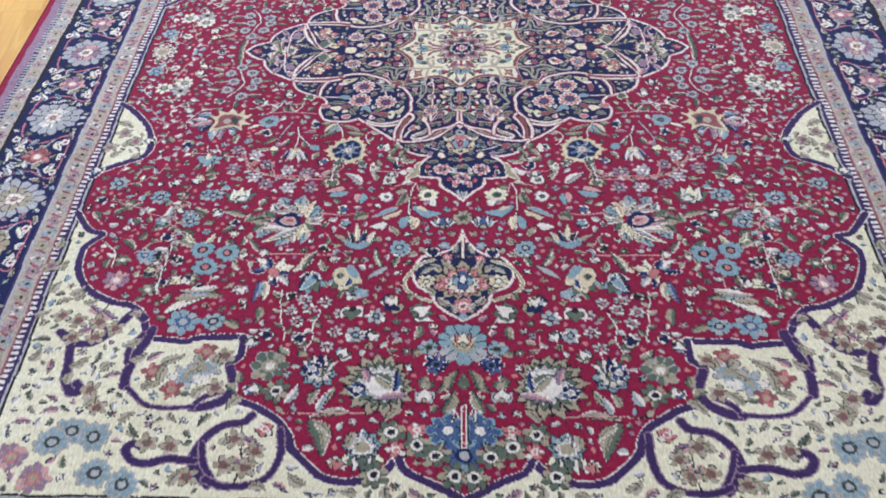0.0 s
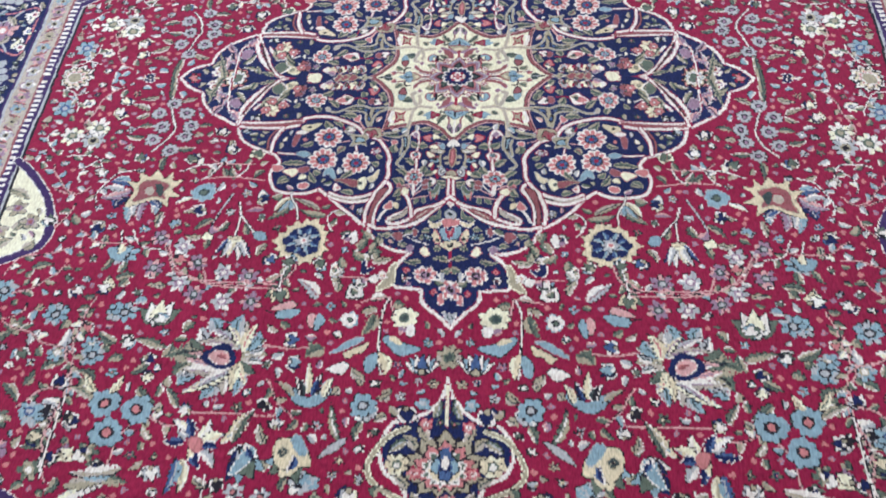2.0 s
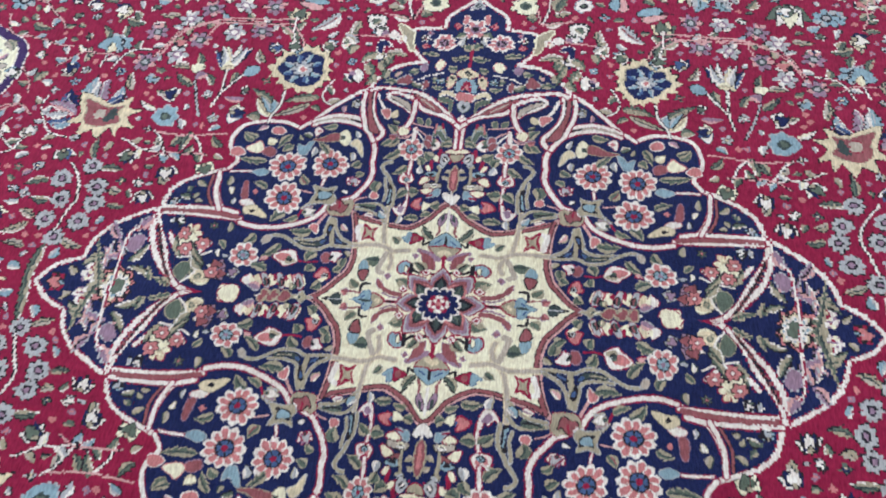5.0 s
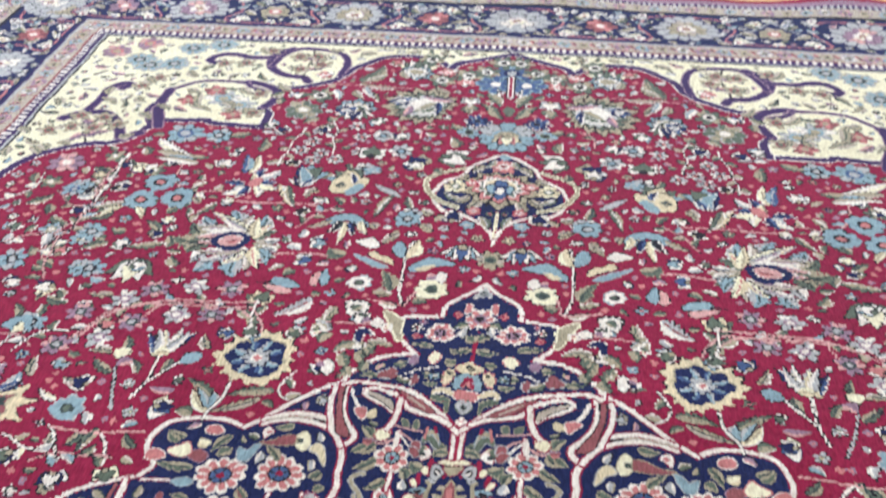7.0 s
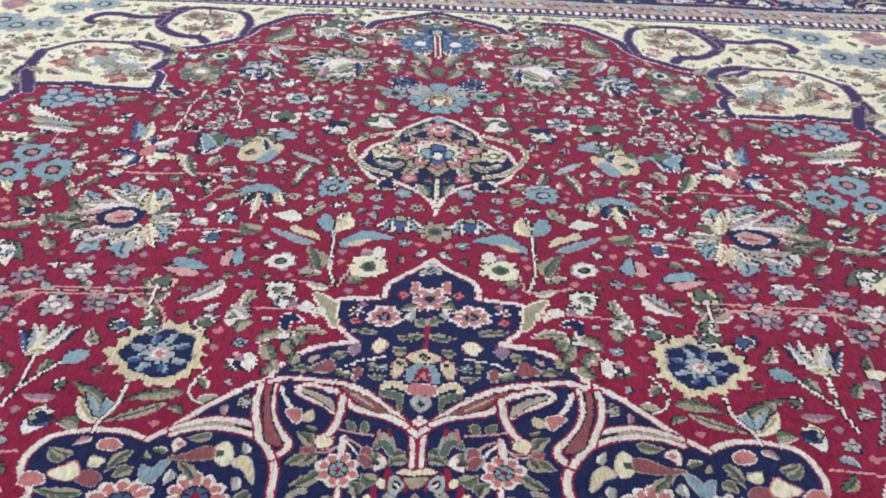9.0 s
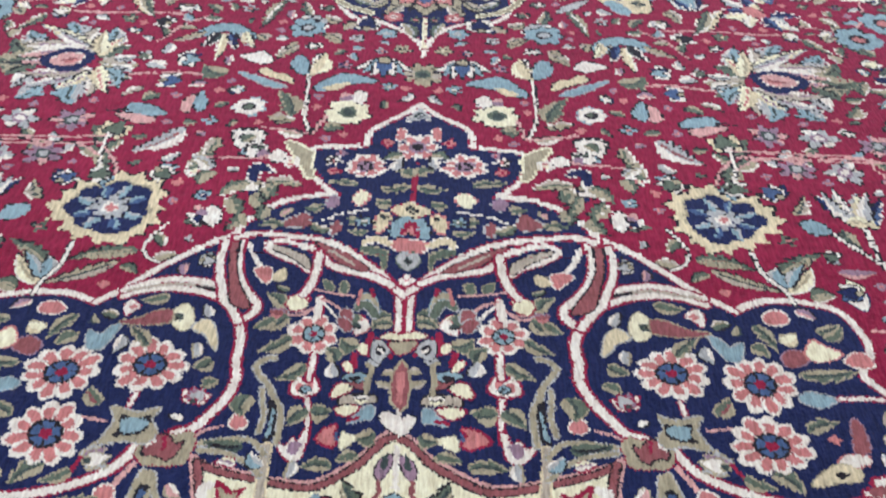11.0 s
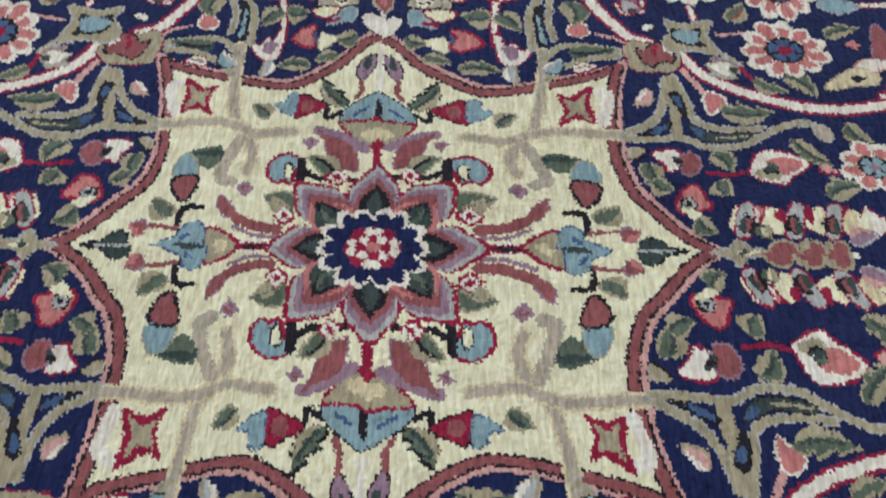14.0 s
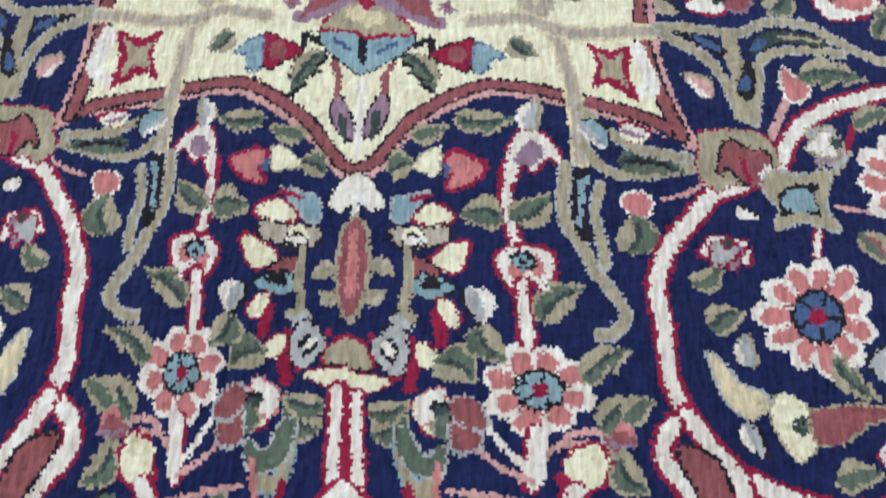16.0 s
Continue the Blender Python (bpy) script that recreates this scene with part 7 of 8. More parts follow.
flower(0.5078, 0.3398, 0.0235, 8, 'B', 'T', 'G', outline='X', deep=0.14, veins=False)
leaf(0.5292, 0.3526, 0.5603, 0.3715, 0.012, 'W', 'K', '')
leaf(0.607, 0.3562, 0.5969, 0.4027, 0.022, 'B', 'K', 'X')
leaf(0.6287, 0.3633, 0.625, 0.4168, 0.026, 'M', 'K', 'X')
leaf(0.6499, 0.3628, 0.6491, 0.4224, 0.026, 'B', 'K', 'X')
leaf(0.6671, 0.3548, 0.6868, 0.392, 0.03, 'N', 'K', 'X')
leaf(0.6611, 0.3385, 0.7161, 0.3612, 0.026, 'M', 'K', 'X')
leaf(0.6644, 0.3217, 0.7075, 0.3152, 0.026, 'D', 'K', 'X')
leaf(0.6419, 0.3663, 0.6409, 0.409, 0.012, 'X', 'K', 'X')
leaf(0.6153, 0.3615, 0.5908, 0.3858, 0.018, 'N', 'K', 'X')
leaf(0.675, 0.3381, 0.7179, 0.3316, 0.018, 'X', 'K', 'X')
blot([(0.5577, 0.3073), (0.5797, 0.3102), (0.5832, 0.2897), (0.5972, 0.3064), (0.6126, 0.2833), (0.6263, 0.3012), (0.6487, 0.2916), (0.6477, 0.3165), (0.672, 0.316), (0.655, 0.3364), (0.6576, 0.3517), (0.6653, 0.3861), (0.6331, 0.374), (0.6149, 0.3636), (0.5987, 0.3619), (0.5758, 0.3776), (0.578, 0.3536), (0.5546, 0.3498), (0.5761, 0.3316)], 'Y', 'K', 0.0012)
blot([(0.5855, 0.3202), (0.6227, 0.3103), (0.6446, 0.3233), (0.6455, 0.3476), (0.6537, 0.3714), (0.6315, 0.3633), (0.6095, 0.3529), (0.5865, 0.3578), (0.5933, 0.34)], 'P', 'O', 0.0016)
blot([(0.5956, 0.3267), (0.6132, 0.3218), (0.6038, 0.3486), (0.5945, 0.3488)], 'T')
blot([(0.6135, 0.3307), (0.6302, 0.3303), (0.6288, 0.348), (0.614, 0.3484)], 'E', 'Q', 0.0012)
leaf(0.425, 0.4529, 0.3909, 0.5004, 0.012, 'N', 'K', '')
leaf(0.4246, 0.456, 0.4128, 0.5098, 0.012, 'W', 'K', '')
leaf(0.4282, 0.4559, 0.4345, 0.5052, 0.012, 'C', 'K', '')
leaf(0.4319, 0.4548, 0.4568, 0.4967, 0.012, 'N', 'K', '')
leaf(0.4241, 0.453, 0.4002, 0.5041, 0.012, 'X', 'K', '')
leaf(0.4301, 0.4549, 0.4451, 0.5049, 0.012, 'X', 'K', '')
leaf(0.4116, 0.4594, 0.4394, 0.4526, 0.018, 'Y', 'K', 'O')
blot([(0.3656, 0.4524), (0.3761, 0.4376), (0.392, 0.4414), (0.3876, 0.457), (0.3738, 0.4604)], 'B', 'K', 0.0014)
blot([(0.4694, 0.4497), (0.4841, 0.4411), (0.4908, 0.4574), (0.4722, 0.462)], 'C', 'K', 0.0012)
leaf(0.4618, 0.4396, 0.4776, 0.4236, 0.018, 'M', 'K', '')
flower(0.5228, 0.4809, 0.0205, 6, 'X', 'M', 'W', outline='K', deep=0.45)
flower(0.4335, 0.5405, 0.0205, 6, 'X', 'M', 'W', outline='K', deep=0.45)
flower(0.5175, 0.5687, 0.0205, 6, 'X', 'M', 'W', outline='K', deep=0.45)
flower(0.4249, 0.6068, 0.0205, 6, 'X', 'M', 'W', outline='K', deep=0.45)
flower(0.3839, 0.5467, 0.0205, 7, 'M', 'T', 'X', outline='K', deep=0.45)
flower(0.4887, 0.5195, 0.0205, 7, 'M', 'T', 'X', outline='K', deep=0.45)
flower(0.5712, 0.5319, 0.0205, 7, 'M', 'T', 'X', outline='K', deep=0.45)
flower(0.3711, 0.6083, 0.0205, 7, 'M', 'T', 'X', outline='K', deep=0.45)
flower(0.4837, 0.594, 0.0205, 7, 'M', 'T', 'X', outline='K', deep=0.45)
flower(0.5747, 0.4624, 0.0205, 7, 'M', 'T', 'X', outline='K', deep=0.45)
blot([(0.6228, 0.4843), (0.63, 0.501), (0.639, 0.5174), (0.6594, 0.511), (0.6707, 0.49), (0.6546, 0.4835), (0.6443, 0.4907)], 'B', 'K', 0.0014)
leaf(0.6458, 0.5006, 0.6484, 0.4706, 0.014, 'C', 'K', '')
# sprays beside the pendant
flower(0.5346, 0.8402, 0.0285, 9, 'B', 'K', 'S', outline='K', deep=0.16, veins=False)
flower(0.595, 0.8274, 0.0285, 9, 'B', 'K', 'S', outline='K', deep=0.16, veins=False)
flower(0.579, 0.8856, 0.0285, 9, 'B', 'K', 'S', outline='K', deep=0.16, veins=False)
leaf(0.4137, 0.8944, 0.4032, 0.8566, 0.018, 'W', 'K', '')
leaf(0.4318, 0.8884, 0.467, 0.8578, 0.018, 'W', 'K', '')
leaf(0.4091, 0.9002, 0.3748, 0.8826, 0.02, 'C', 'K', '')
leaf(0.4073, 0.9138, 0.3846, 0.9431, 0.018, 'X', 'K', '')
leaf(0.4276, 0.8908, 0.4424, 0.8536, 0.016, 'N', 'W', '')
leaf(0.4366, 0.8951, 0.4767, 0.8944, 0.018, 'N', 'W', '')
leaf(0.4066, 0.9048, 0.3814, 0.9075, 0.016, 'N', 'W', '')
leaf(0.4185, 0.9158, 0.4086, 0.947, 0.016, 'N', 'W', '')
leaf(0.4241, 0.9022, 0.4277, 0.9312, 0.012, 'Y', 'K', '')
leaf(0.4337, 0.8884, 0.4546, 0.8765, 0.012, 'X', 'K', '')
blot([(0.4072, 0.9002), (0.4183, 0.8886), (0.4308, 0.8952), (0.4226, 0.9135), (0.4107, 0.9171)], 'S', 'P', 0.001)
leaf(0.4353, 0.931, 0.4362, 0.9895, 0.016, 'Y', 'K', 'O')
leaf(0.4447, 0.9308, 0.4579, 0.9922, 0.02, 'D', 'K', 'X')
leaf(0.5369, 0.9509, 0.6207, 0.9664, 0.02, 'E', 'K', 'O')
leaf(0.5523, 0.9678, 0.5991, 0.9732, 0.01, 'B', 'K', '')
stroke([(0.6697, 0.8167), (0.6708, 0.8726), (0.672, 0.9175), (0.6721, 0.9738)], 0.0056, 'K')
stroke([(0.6697, 0.8167), (0.6708, 0.8726), (0.672, 0.9175), (0.6721, 0.9738)], 0.0032, 'W')
leaf(0.6192, 0.8175, 0.666, 0.7976, 0.016, 'O', 'K', 'G')
leaf(0.5923, 0.806, 0.575, 0.7722, 0.014, 'Y', 'K', 'O')
leaf(0.6177, 0.8056, 0.6422, 0.7712, 0.014, 'Y', 'K', 'G')
leaf(0.5018, 0.8928, 0.5205, 0.8661, 0.014, 'O', 'K', 'W')
blot([(0.1995, 0.7903), (0.2124, 0.8097), (0.2325, 0.8227), (0.2578, 0.8175), (0.2758, 0.7916), (0.2621, 0.7869), (0.2388, 0.8044), (0.2176, 0.79)], 'B', 'K', 0.0016)
leaf(0.2147, 0.8048, 0.2007, 0.7679, 0.014, 'C', 'K', 'O')
leaf(0.2632, 0.7992, 0.2994, 0.7739, 0.012, 'O', 'K', '')
leaf(0.2271, 0.7997, 0.2195, 0.7601, 0.011, 'W', 'K', '')
leaf(0.2331, 0.7996, 0.2253, 0.7651, 0.011, 'N', 'K', '')
leaf(0.2393, 0.7971, 0.2434, 0.737, 0.011, 'Y', 'K', '')
leaf(0.2512, 0.7993, 0.2639, 0.7645, 0.011, 'W', 'K', '')
leaf(0.2471, 0.7994, 0.2576, 0.7671, 0.011, 'K', 'K', '')
flower(0.1429, 0.8182, 0.024, 7, 'B', 'K', 'X', outline='K', deep=0.28, veins=False)
flower(0.0422, 0.8125, 0.0125, 5, 'B', 'X', 'X', outline='K')
bud(0.0694, 0.8242, 0.03, 80, 'NWNW', 'O', 'K')
leaf(0.0822, 0.8361, 0.0977, 0.8177, 0.014, 'O', 'K', '')
blot([(0.1631, 0.8795), (0.1824, 0.8861), (0.1974, 0.8974), (0.2116, 0.9176), (0.1966, 0.9111), (0.1778, 0.9)], 'X', 'K', 0.0014)
leaf(0.1786, 0.8839, 0.2, 0.8172, 0.016, 'G', 'K', 'W')
blot([(0.2239, 0.9353), (0.2298, 0.9059), (0.2525, 0.8872), (0.2851, 0.8911), (0.2859, 0.9251), (0.267, 0.9455), (0.2488, 0.9348)], 'Y', 'K', 0.0016)
blot([(0.2296, 0.9082), (0.2471, 0.8803), (0.2601, 0.8893), (0.2406, 0.917)], 'B', 'X', 0.001)
leaf(0.2481, 0.9191, 0.2573, 0.9479, 0.012, 'N', 'W', '')
flower(0.2717, 0.9119, 0.009, 4, 'T', 'O', 'K', outline='O')
blot([(0.3194, 0.9155), (0.3304, 0.9017), (0.3446, 0.9295), (0.3528, 0.9569), (0.3335, 0.9441)], 'B', 'W', 0.0016)
leaf(0.3201, 0.9267, 0.3345, 0.8993, 0.01, 'N', 'W', '')
leaf(0.3078, 0.8964, 0.3191, 0.8604, 0.0135, 'O', 'K', 'T')
leaf(0.3578, 0.8966, 0.3298, 0.8319, 0.0135, 'G', 'K', 'T')
leaf(0.465, 0.832, 0.4901, 0.7955, 0.0135, 'G', 'K', 'T')
leaf(0.1417, 0.8494, 0.1512, 0.8844, 0.0135, 'G', 'K', 'T')
leaf(0.1002, 0.7943, 0.1201, 0.8063, 0.0135, 'O', 'K', 'T')
leaf(0.1022, 0.8381, 0.1218, 0.8497, 0.0135, 'O', 'K', 'T')
leaf(0.2552, 0.851, 0.2733, 0.8706, 0.0135, 'G', 'K', 'T')
leaf(0.1896, 0.7855, 0.2009, 0.8001, 0.0135, 'O', 'K', 'T')
leaf(0.1494, 0.7799, 0.1621, 0.7673, 0.0135, 'O', 'K', 'T')
leaf(0.113, 0.9837, 0.1059, 0.9642, 0.0135, 'G', 'K', 'T')
leaf(0.2688, 0.9803, 0.2566, 0.9567, 0.0135, 'G', 'K', 'T')
leaf(0.4156, 0.9643, 0.3815, 0.9758, 0.0135, 'O', 'K', 'T')
leaf(0.6412, 0.8958, 0.6496, 0.909, 0.0135, 'G', 'K', 'T')
leaf(0.4927, 0.8291, 0.5084, 0.8407, 0.0135, 'O', 'K', 'T')
bud(0.3094, 0.8178, 0.02, 30, 'WKW', 'O', 'K')
bud(0.2932, 0.8655, 0.02, 270, 'WXWK', 'O', 'K')
bud(0.5238, 0.7705, 0.02, 30, 'NWCW', 'O', 'K')
bud(0.4428, 0.8371, 0.02, 0, 'NXWC', 'O', 'K')
bud(0.153, 0.9774, 0.028, 70, 'NXWC', 'O', 'K')
bud(0.6448, 0.9312, 0.026, 200, 'CYCM', 'O', 'K')
bud(0.7075, 0.9012, 0.024, 180, 'NGYG', 'O', 'K')
bud(0.6079, 0.9298, 0.018, 0, 'NW', 'O', 'K')
bud(0.3734, 0.9651, 0.022, 90, 'KWKW', 'O', 'K')
bud(0.4879, 0.9486, 0.026, 90, 'WXWX', 'O', 'K')
bud(0.6462, 0.8592, 0.018, 0, 'WKW', 'O', 'K')
bud(0.6865, 0.8492, 0.018, 0, 'WKX', 'O', 'K')
flower(0.7213, 0.851, 0.022, 7, 'B', 'D', 'X', outline='K', deep=0.35)
flower(0.2229, 0.965, 0.016, 5, 'B', 'X', 'B', outline='K')

# ---- filling of the field: small leaves and buds wherever the ground is still bare ----
def scatter(ground, count, reach, draw, seed, u1=0.91, v1=1.49):
    rng = np.random.RandomState(seed)
    made = 0
    for _ in range(count * 14):
        u, v = rng.uniform(0.01, u1), rng.uniform(0.01, v1)
        i, j, k = int(v / STEP), int(u / STEP), int(reach / STEP)
        spot = YARN[max(0, i - k):i + k + 1, max(0, j - k):j + k + 1]
        if (spot == CODE[ground]).mean() > 0.985:
            draw(u, v, rng)
            made += 1
            if made >= count:
                break


def small_leaf(u, v, rng):
    a, l = rng.uniform(0, 6.28), rng.uniform(0.012, 0.025)
    leaf(u - l * math.cos(a) / 2, v - l * math.sin(a) / 2, u + l * math.cos(a) / 2, v + l * math.sin(a) / 2, l * rng.uniform(0.38, 0.6), "GOGXMGXB"[rng.randint(8)])


def corner_leaf(u, v, rng):
    a, l = rng.uniform(0, 6.28), rng.uniform(0.026, 0.042)
    leaf(u - l * math.cos(a) / 2, v - l * math.sin(a) / 2, u + l * math.cos(a) / 2, v + l * math.sin(a) / 2, l * rng.uniform(0.35, 0.5), "GOMXEG"[rng.randint(6)], "K", "T")


def small_bloom(u, v, rng):
    if rng.rand() < 0.5:
        a = rng.uniform(0, 360)
        bud(u, v, rng.uniform(0.012, 0.0139), a, ("WGWX", "BWXB", "WGX", "XOXW", "WSGW", "CBWN")[rng.randint(6)], "GOK"[rng.randint(3)])
    else:
        flower(u, v, rng.uniform(0.008, 0.0108), 4 + rng.randint(3), "WXBGMXO"[rng.randint(7)], "NKGK"[rng.randint(4)], "WSY"[rng.randint(3)], deep=0.55 * rng.choice((-1, 1)), turn=rng.uniform(0, 3))


def twig(u, v, rng):
    a, bend, l = rng.uniform(0, 6.28), rng.uniform(-1.1, 1.1), rng.uniform(0.06, 0.15)
    line = [(u, v)]
    for k in range(5):
        line.append((line[-1][0] + l / 5 * math.cos(a), line[-1][1] + l / 5 * math.sin(a)))
        a += bend / 5 * 2
    cells = [(int(q / STEP), int(p / STEP)) for p, q in line]
    if all(0 <= i < QV and 0 <= j < QU and YARN[i, j] == 0 for i, j in cells):
        sprig(line, "LW"[rng.randint(2)], 0.0026)


def navy_leaf(u, v, rng):
    a, l = rng.uniform(0, 6.28), rng.uniform(0.011, 0.019)
    leaf(u - l * math.cos(a) / 2, v - l * math.sin(a) / 2, u + l * math.cos(a) / 2, v + l * math.sin(a) / 2, l * 0.45, "GXMOXGWL"[rng.randint(8)], "OTK"[rng.randint(3)])


def navy_bloom(u, v, rng):
    flower(u, v, rng.uniform(0.0068, 0.009), 4 + rng.randint(2), "LWXM"[rng.randint(4)], "PQ"[rng.randint(2)], "YW"[rng.randint(2)], outline="QK"[rng.randint(2)], deep=0.35)


def speck(u, v, rng):
    flower(u, v, 0.0055, 4, "SM"[rng.randint(2)], "S", "S", outline="", deep=0.2)


scatter("R", 170, 0.0065, twig, 2)
scatter("R", 250, 0.0125, small_bloom, 3)
scatter("R", 520, 0.0105, small_leaf, 4)
scatter("R", 420, 0.0085, speck, 5)
scatter("N", 26, 0.0125, navy_bloom, 16, 0.66, 0.66)
scatter("N", 190, 0.0075, navy_leaf, 6, 0.66, 0.66)
scatter("C", 150, 0.015, corner_leaf, 18)
scatter("C", 160, 0.0115, small_bloom, 8, 0.91, 1.49)
scatter("C", 420, 0.009, small_leaf, 7)
scatter("N", 420, 0.0085, small_bloom, 9, 1.20, 1.78)
scatter("N", 800, 0.0062, small_leaf, 10, 1.20, 1.78)

# ---- the rug: every knot a small tile of pile, gathered into the pieces of the pattern ----
rug = tagged(new("persian_rug"), "large crimson floral medallion rug with navy border on the wooden floor", "rug")
BEND_V, BEND_X = (-1.9, -1.5, -1.1, -0.74, 0, 0.45, 0.74, 1.05, 1.48, 1.9), (0.062, 0.05, 0.036, 0.025, 0.011, 0.005, 0.003, 0, -0.018, -0.03)
SKEW_V, SKEW_Y = (-0.5, -0.25, 0, 0.4, 0.74, 1.1, 1.9), (0, 0, -0.008, -0.010, 0.006, 0.028, 0.03)


def laid(u, v):
    """Where a spot of the pattern lies on the floor: the rug is a little bent and skewed, as woven, and lies in shallow waves."""
    x, y = u + np.interp(v, BEND_V, BEND_X), v - u * np.interp(v, SKEW_V, SKEW_Y)
    x = x - (0.0095 + 0.014 * np.clip(-v, 0, 0.4)) * np.exp(-((u / 0.11) ** 2) - (v / 0.52) ** 4)
    y = y + (0.004 + 0.012 * u) * np.exp(-((v / 0.1) ** 2) - (u / 0.4) ** 4)
    z = 0.0016 * np.sin(3.1 * u + 1.3 * v) + 0.0012 * np.sin(5.3 * v - 2.2 * u + 1)
    edge = np.clip((np.abs(v) - 1.62) / 0.24, 0, 1) ** 2
    z = z + edge * (0.006 + 0.006 * np.sin(9 * u + 0.8) + 0.004 * np.sin(19 * u))
    y = y + edge * 0.006 * np.sin(7.3 * u + 2)
    return x, y, z


def ripple(u, v, seed):
    return 0.0012 * (np.sin(23 * u + 17 * v + seed) + np.sin(41 * v - 29 * u + 2.3 * seed) + np.sin(67 * u + 5 * seed) * 0.7)


def knots(u0, u1, v0, v1, knot, keep=None):
    """The knots of a stretch of the rug: corner places, and each knot's yarn and piece."""
    nu, nv = round((u1 - u0) / knot), round((v1 - v0) / knot)
    gu, gv = np.meshgrid(u0 + np.arange(nu + 1) * knot, v0 + np.arange(nv + 1) * knot)
    rng = np.random.RandomState(nu)
    x, y, z = laid(gu, gv)
    x, y = x + rng.normal(0, 0.16 * knot, x.shape), y + rng.normal(0, 0.16 * knot, x.shape)
    z = z + rng.normal(0, 0.00028, x.shape)
    cu, cv = np.meshgrid(u0 + (np.arange(nu) + 0.5) * knot, v0 + (np.arange(nv) + 0.5) * knot)
    quad = (cu < 0) * 1 + (cv < 0) * 2
    au = np.abs(cu) + ripple(np.abs(cu), np.abs(cv), quad * 1.7) * np.clip(np.abs(cu) * 30, 0, 1) + rng.normal(0, 0.0003, cu.shape)
    av = np.abs(cv) + ripple(np.abs(cv), np.abs(cu), quad * 2.9 + 4) * np.clip(np.abs(cv) * 30, 0, 1) + rng.normal(0, 0.0004, cu.shape)
    i, j = np.clip((av / STEP).astype(int), 0, QV - 1), np.clip((np.abs(au) / STEP).astype(int), 0, QU - 1)
    yarn, pid = YARN[i, j].astype(int), PIECE[i, j]
    split = np.array([p[2] for p in PIECES])
    key = pid * 4 + (split[pid].astype(int) & quad)
    used = np.ones(cu.shape, bool) if keep is None else keep(cu, cv)
    r, c = np.nonzero(used)
    first = r * (nu + 1) + c
    corners = np.stack([first, first + 1, first + nu + 2, first + nu + 1], 1)
    return np.stack([x.ravel(), y.ravel(), z.ravel()], 1), corners, yarn[used], key[used]


def sheet(name, places, faces, yarn, label):
    """One mesh of knots under the rug."""
    used, local = np.unique(faces, return_inverse=True)
    me = bpy.data.meshes.new(name)
    me.vertices.add(len(used))
    me.vertices.foreach_set("co", places[used].astype(np.float32).ravel())
    me.loops.add(faces.size)
    me.loops.foreach_set("vertex_index", local.ravel().astype(np.int32))
    me.polygons.add(len(faces))
    me.polygons.foreach_set("loop_start", np.arange(0, faces.size, 4, dtype=np.int32))
    dyes, slot = np.unique(yarn, return_inverse=True)
    for d in dyes:
        me.materials.append(WOOLS[d])
    me.polygons.foreach_set("material_index", slot.ravel().astype(np.int32))
    me.update(calc_edges=True)
    ob = new(name, me)
    ob.parent = rug
    return tagged(ob, label)


FU, FV, WU, WV = 0.42, 0.396, 1.284, 1.866
fine = knots(-FU, FU, -FV, FV, 0.0012)
rest = knots(-WU, WU, -1.5, WV, 0.003, lambda u, v: (np.abs(u) > FU) | (np.abs(v) > FV))
tail = knots(-WU, WU, -WV, -1.5, 0.006)
places = np.vstack([fine[0], rest[0], tail[0]])
faces = np.vstack([fine[1], rest[1] + len(fine[0]), tail[1] + len(fine[0]) + len(rest[0])])
yarns, keys = (np.concatenate([part_of[n] for part_of in (fine, rest, tail)]) for n in (2, 3))
order = np.argsort(keys, kind="stable")
starts = np.flatnonzero(np.r_[True, np.diff(keys[order]) > 0])
for a, b in zip(starts, np.r_[starts[1:], len(order)]):
    name, label, _ = PIECES[keys[order[a]] // 4]
    sheet(name, places, faces[order[a:b]], yarns[order[a:b]], label)

# the woven back and the red overcast edge
nb = 60
bm = bmesh.new()
rim = [(-WU, v) for v in np.linspace(-WV, WV, nb)] + [(u, WV) for u in np.linspace(-WU, WU, nb)[1:]] + \
      [(WU, v) for v in np.linspace(WV, -WV, nb)[1:]] + [(u, -WV) for u in np.linspace(WU, -WU, nb)[1:-1]]
rings = []
for out, drop in ((-0.004, -0.0008), (0.003, -0.0005), (0.0065, -0.004), (0.004, None)):
    ring = []
    for u, v in rim:
        x, y, z = laid(u, v)
        x, y = float(x) + math.copysign(out, u) * (abs(u) > WU - 1e-6), float(y) + math.copysign(out, v) * (abs(v) > WV - 1e-6)
        ring.append(bm.verts.new((x, y, FLOOR_Z + 0.0005 if drop is None else float(z) + drop)))
    rings.append(ring)
for lower, upper in zip(rings[1:], rings[:-1]):
    for k in range(len(rim)):
        n = (k + 1) % len(rim)
        bm.faces.new((upper[k], upper[n], lower[n], lower[k]))
bmesh.ops.recalc_face_normals(bm, faces=bm.faces)
part("selvedge", bm, SELVEDGE, rug, "dark red overcast wool edge")
bm = bmesh.new()
grid = [[bm.verts.new((*(float(c) for c in laid(u, v)[:2]), float(laid(u, v)[2]) - 0.003)) for u in np.linspace(-WU + 0.002, WU - 0.002, 40)] for v in np.linspace(-WV + 0.002, WV - 0.002, 56)]
for low, high in zip(grid[:-1], grid[1:]):
    for k in range(39):
        bm.faces.new((low[k], low[k + 1], high[k + 1], high[k]))
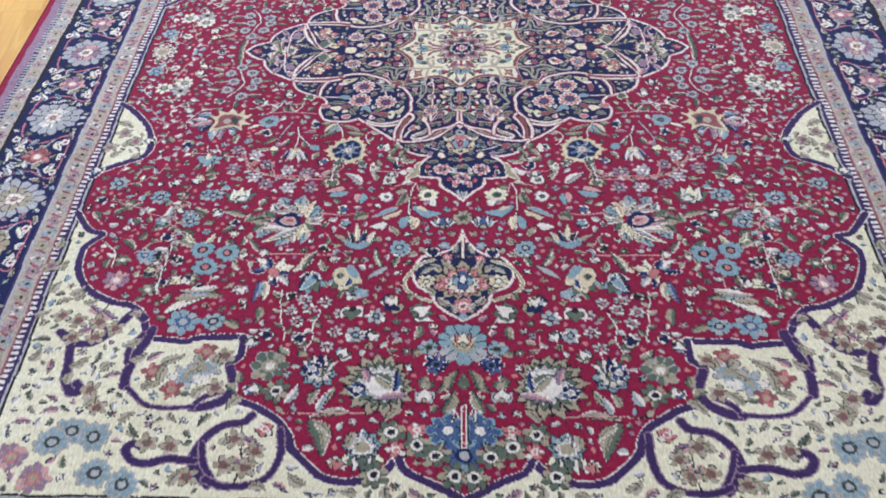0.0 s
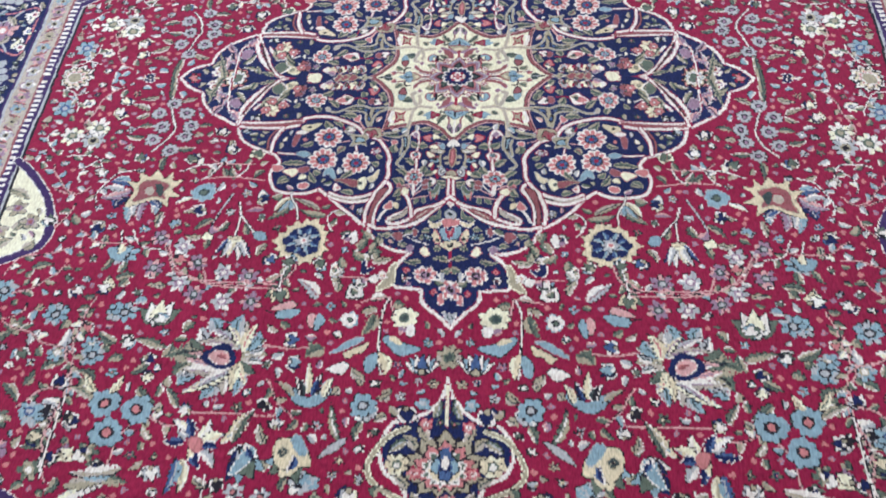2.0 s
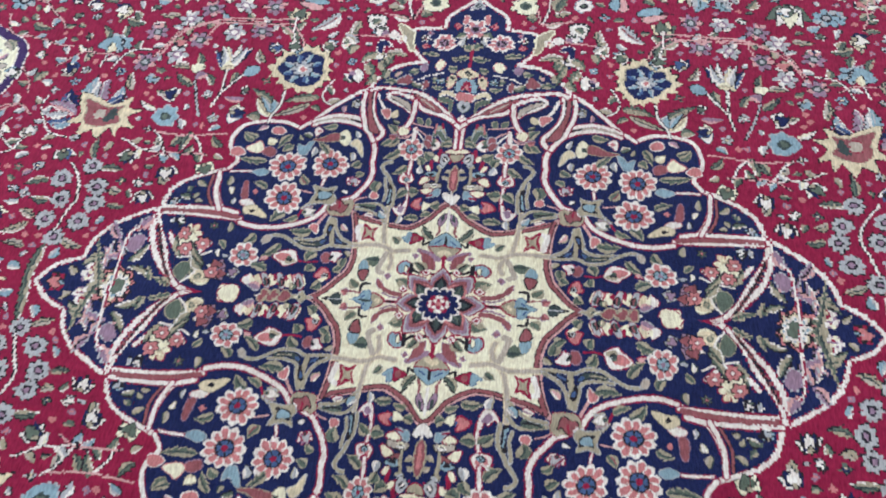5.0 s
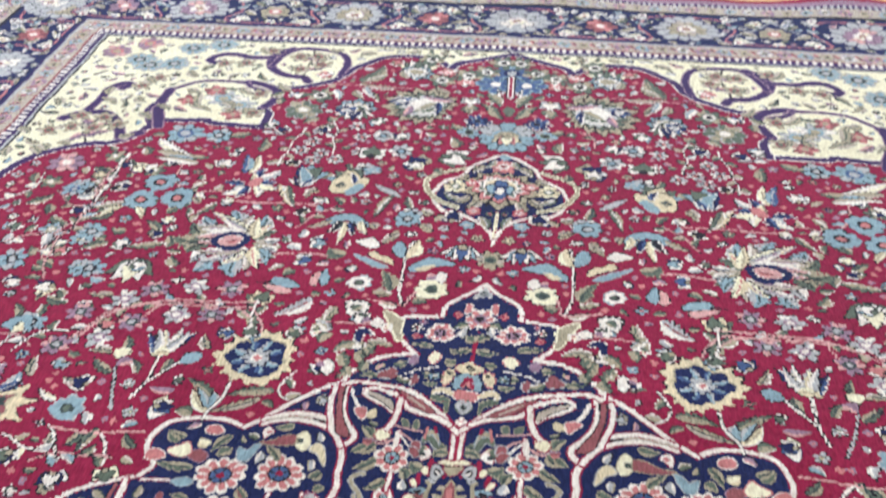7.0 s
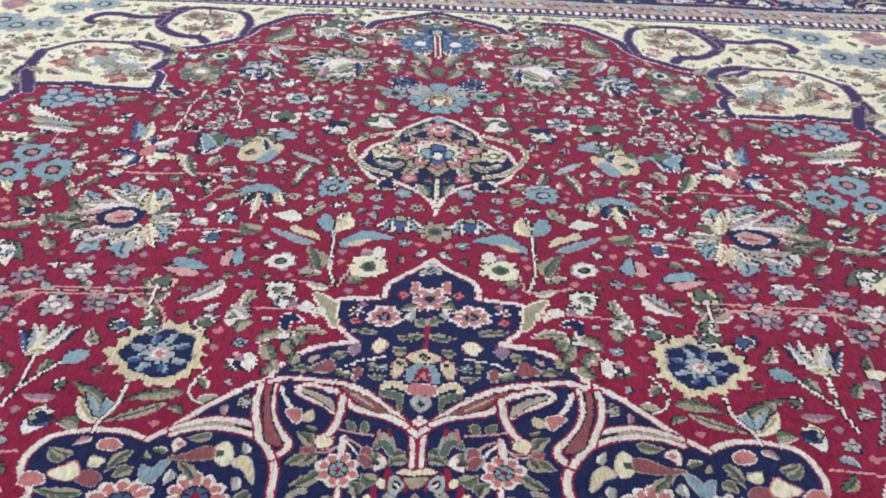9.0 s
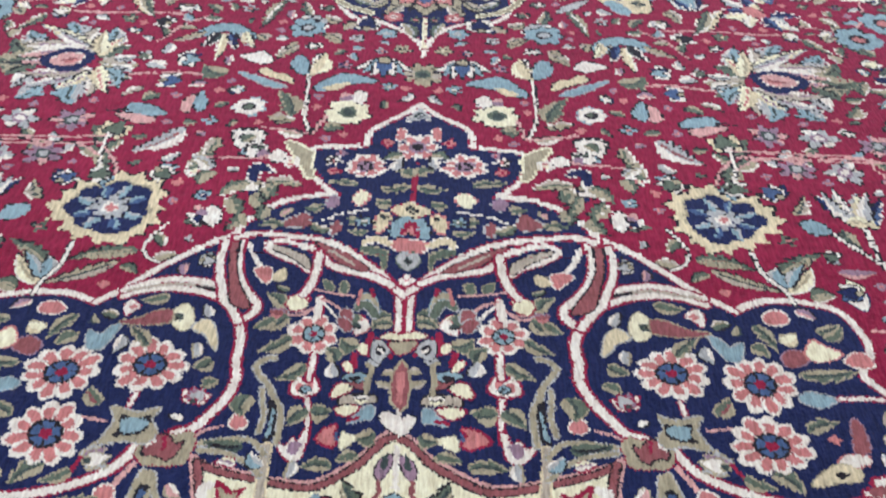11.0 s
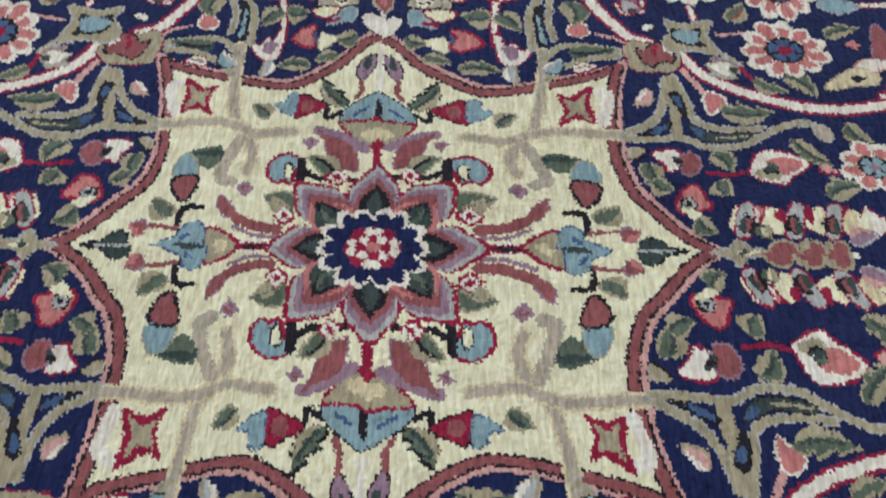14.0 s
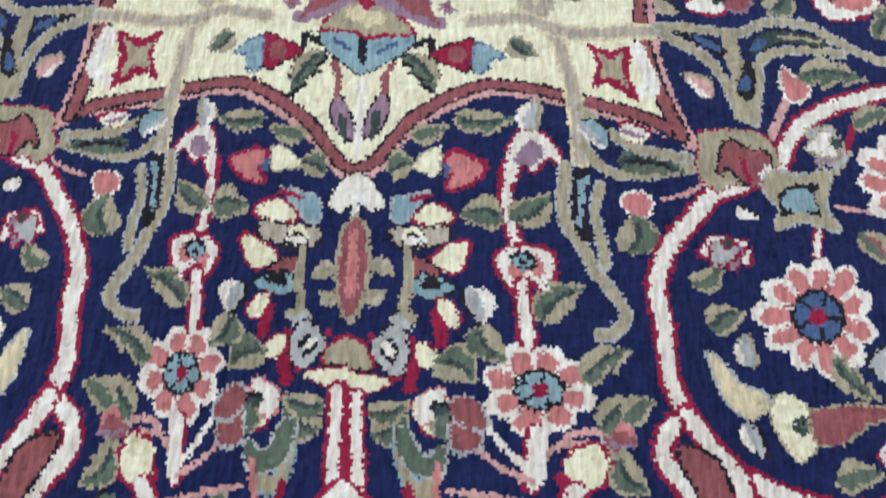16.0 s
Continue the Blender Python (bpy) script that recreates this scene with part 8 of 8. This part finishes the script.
part("backing", bm, SELVEDGE, rug)

# ---- floor boards ----
BOARD = 0.185
board_meshes = {}


def board_mesh(length):
    if length not in board_meshes:
        bm = bmesh.new()
        w, l, h, e = BOARD / 2 - 0.0002, length / 2 - 0.0002, 0.012, 0.0003
        low = [bm.verts.new((x, y, -h)) for x, y in ((-w, -l), (w, -l), (w, l), (-w, l))]
        mid = [bm.verts.new((x, y, -e)) for x, y in ((-w, -l), (w, -l), (w, l), (-w, l))]
        top = [bm.verts.new((x, y, 0)) for x, y in ((-w + e, -l + e), (w - e, -l + e), (w - e, l - e), (-w + e, l - e))]
        bm.faces.new(top)
        for a, b in ((low, mid), (mid, top)):
            for k in range(4):
                bm.faces.new((a[k], a[(k + 1) % 4], b[(k + 1) % 4], b[k]))
        me = bpy.data.meshes.new("floor_board")
        bm.to_mesh(me)
        bm.free()
        me.materials.append(MAPLE)
        board_meshes[length] = me
    return board_meshes[length]


rng = random.Random(11)
turn = radians(4.8)


def over_floor(x, y):
    """Where a spot of the boarding lies in the room."""
    return x * math.cos(turn) - y * math.sin(turn), x * math.sin(turn) + y * math.cos(turn)


def in_room(x, y):
    a, b = over_floor(x, y)
    return X0 - 0.15 < a < X1 + 0.15 and Y0 - 0.15 < b < Y1 + 0.15


x = X0 - 0.8
while x < X1 + 0.8:
    y = Y0 - 1.2 - rng.uniform(0, 1.4)
    while y < Y1 + 0.8:
        length = rng.choice((0.9, 1.2, 1.5, 1.8))
        low, high = y, y + length
        cx = x + BOARD / 2
        # boards end under the walls
        while low < high - 0.1 and not (in_room(x, low) and in_room(x + BOARD, low)):
            low += 0.1
        while high > low + 0.1 and not (in_room(x, high) and in_room(x + BOARD, high)):
            high -= 0.1
        if high - low > 0.15:
            ob = new("floor_board", board_mesh(round(high - low, 3)))
            ob.parent = floor
            ob.matrix_basis = Matrix.Translation((*over_floor(cx, (low + high) / 2), FLOOR_Z - 0.0002)) @ pose(0, 0, 0, 0, 0, 4.8)
        y += length
    x += BOARD
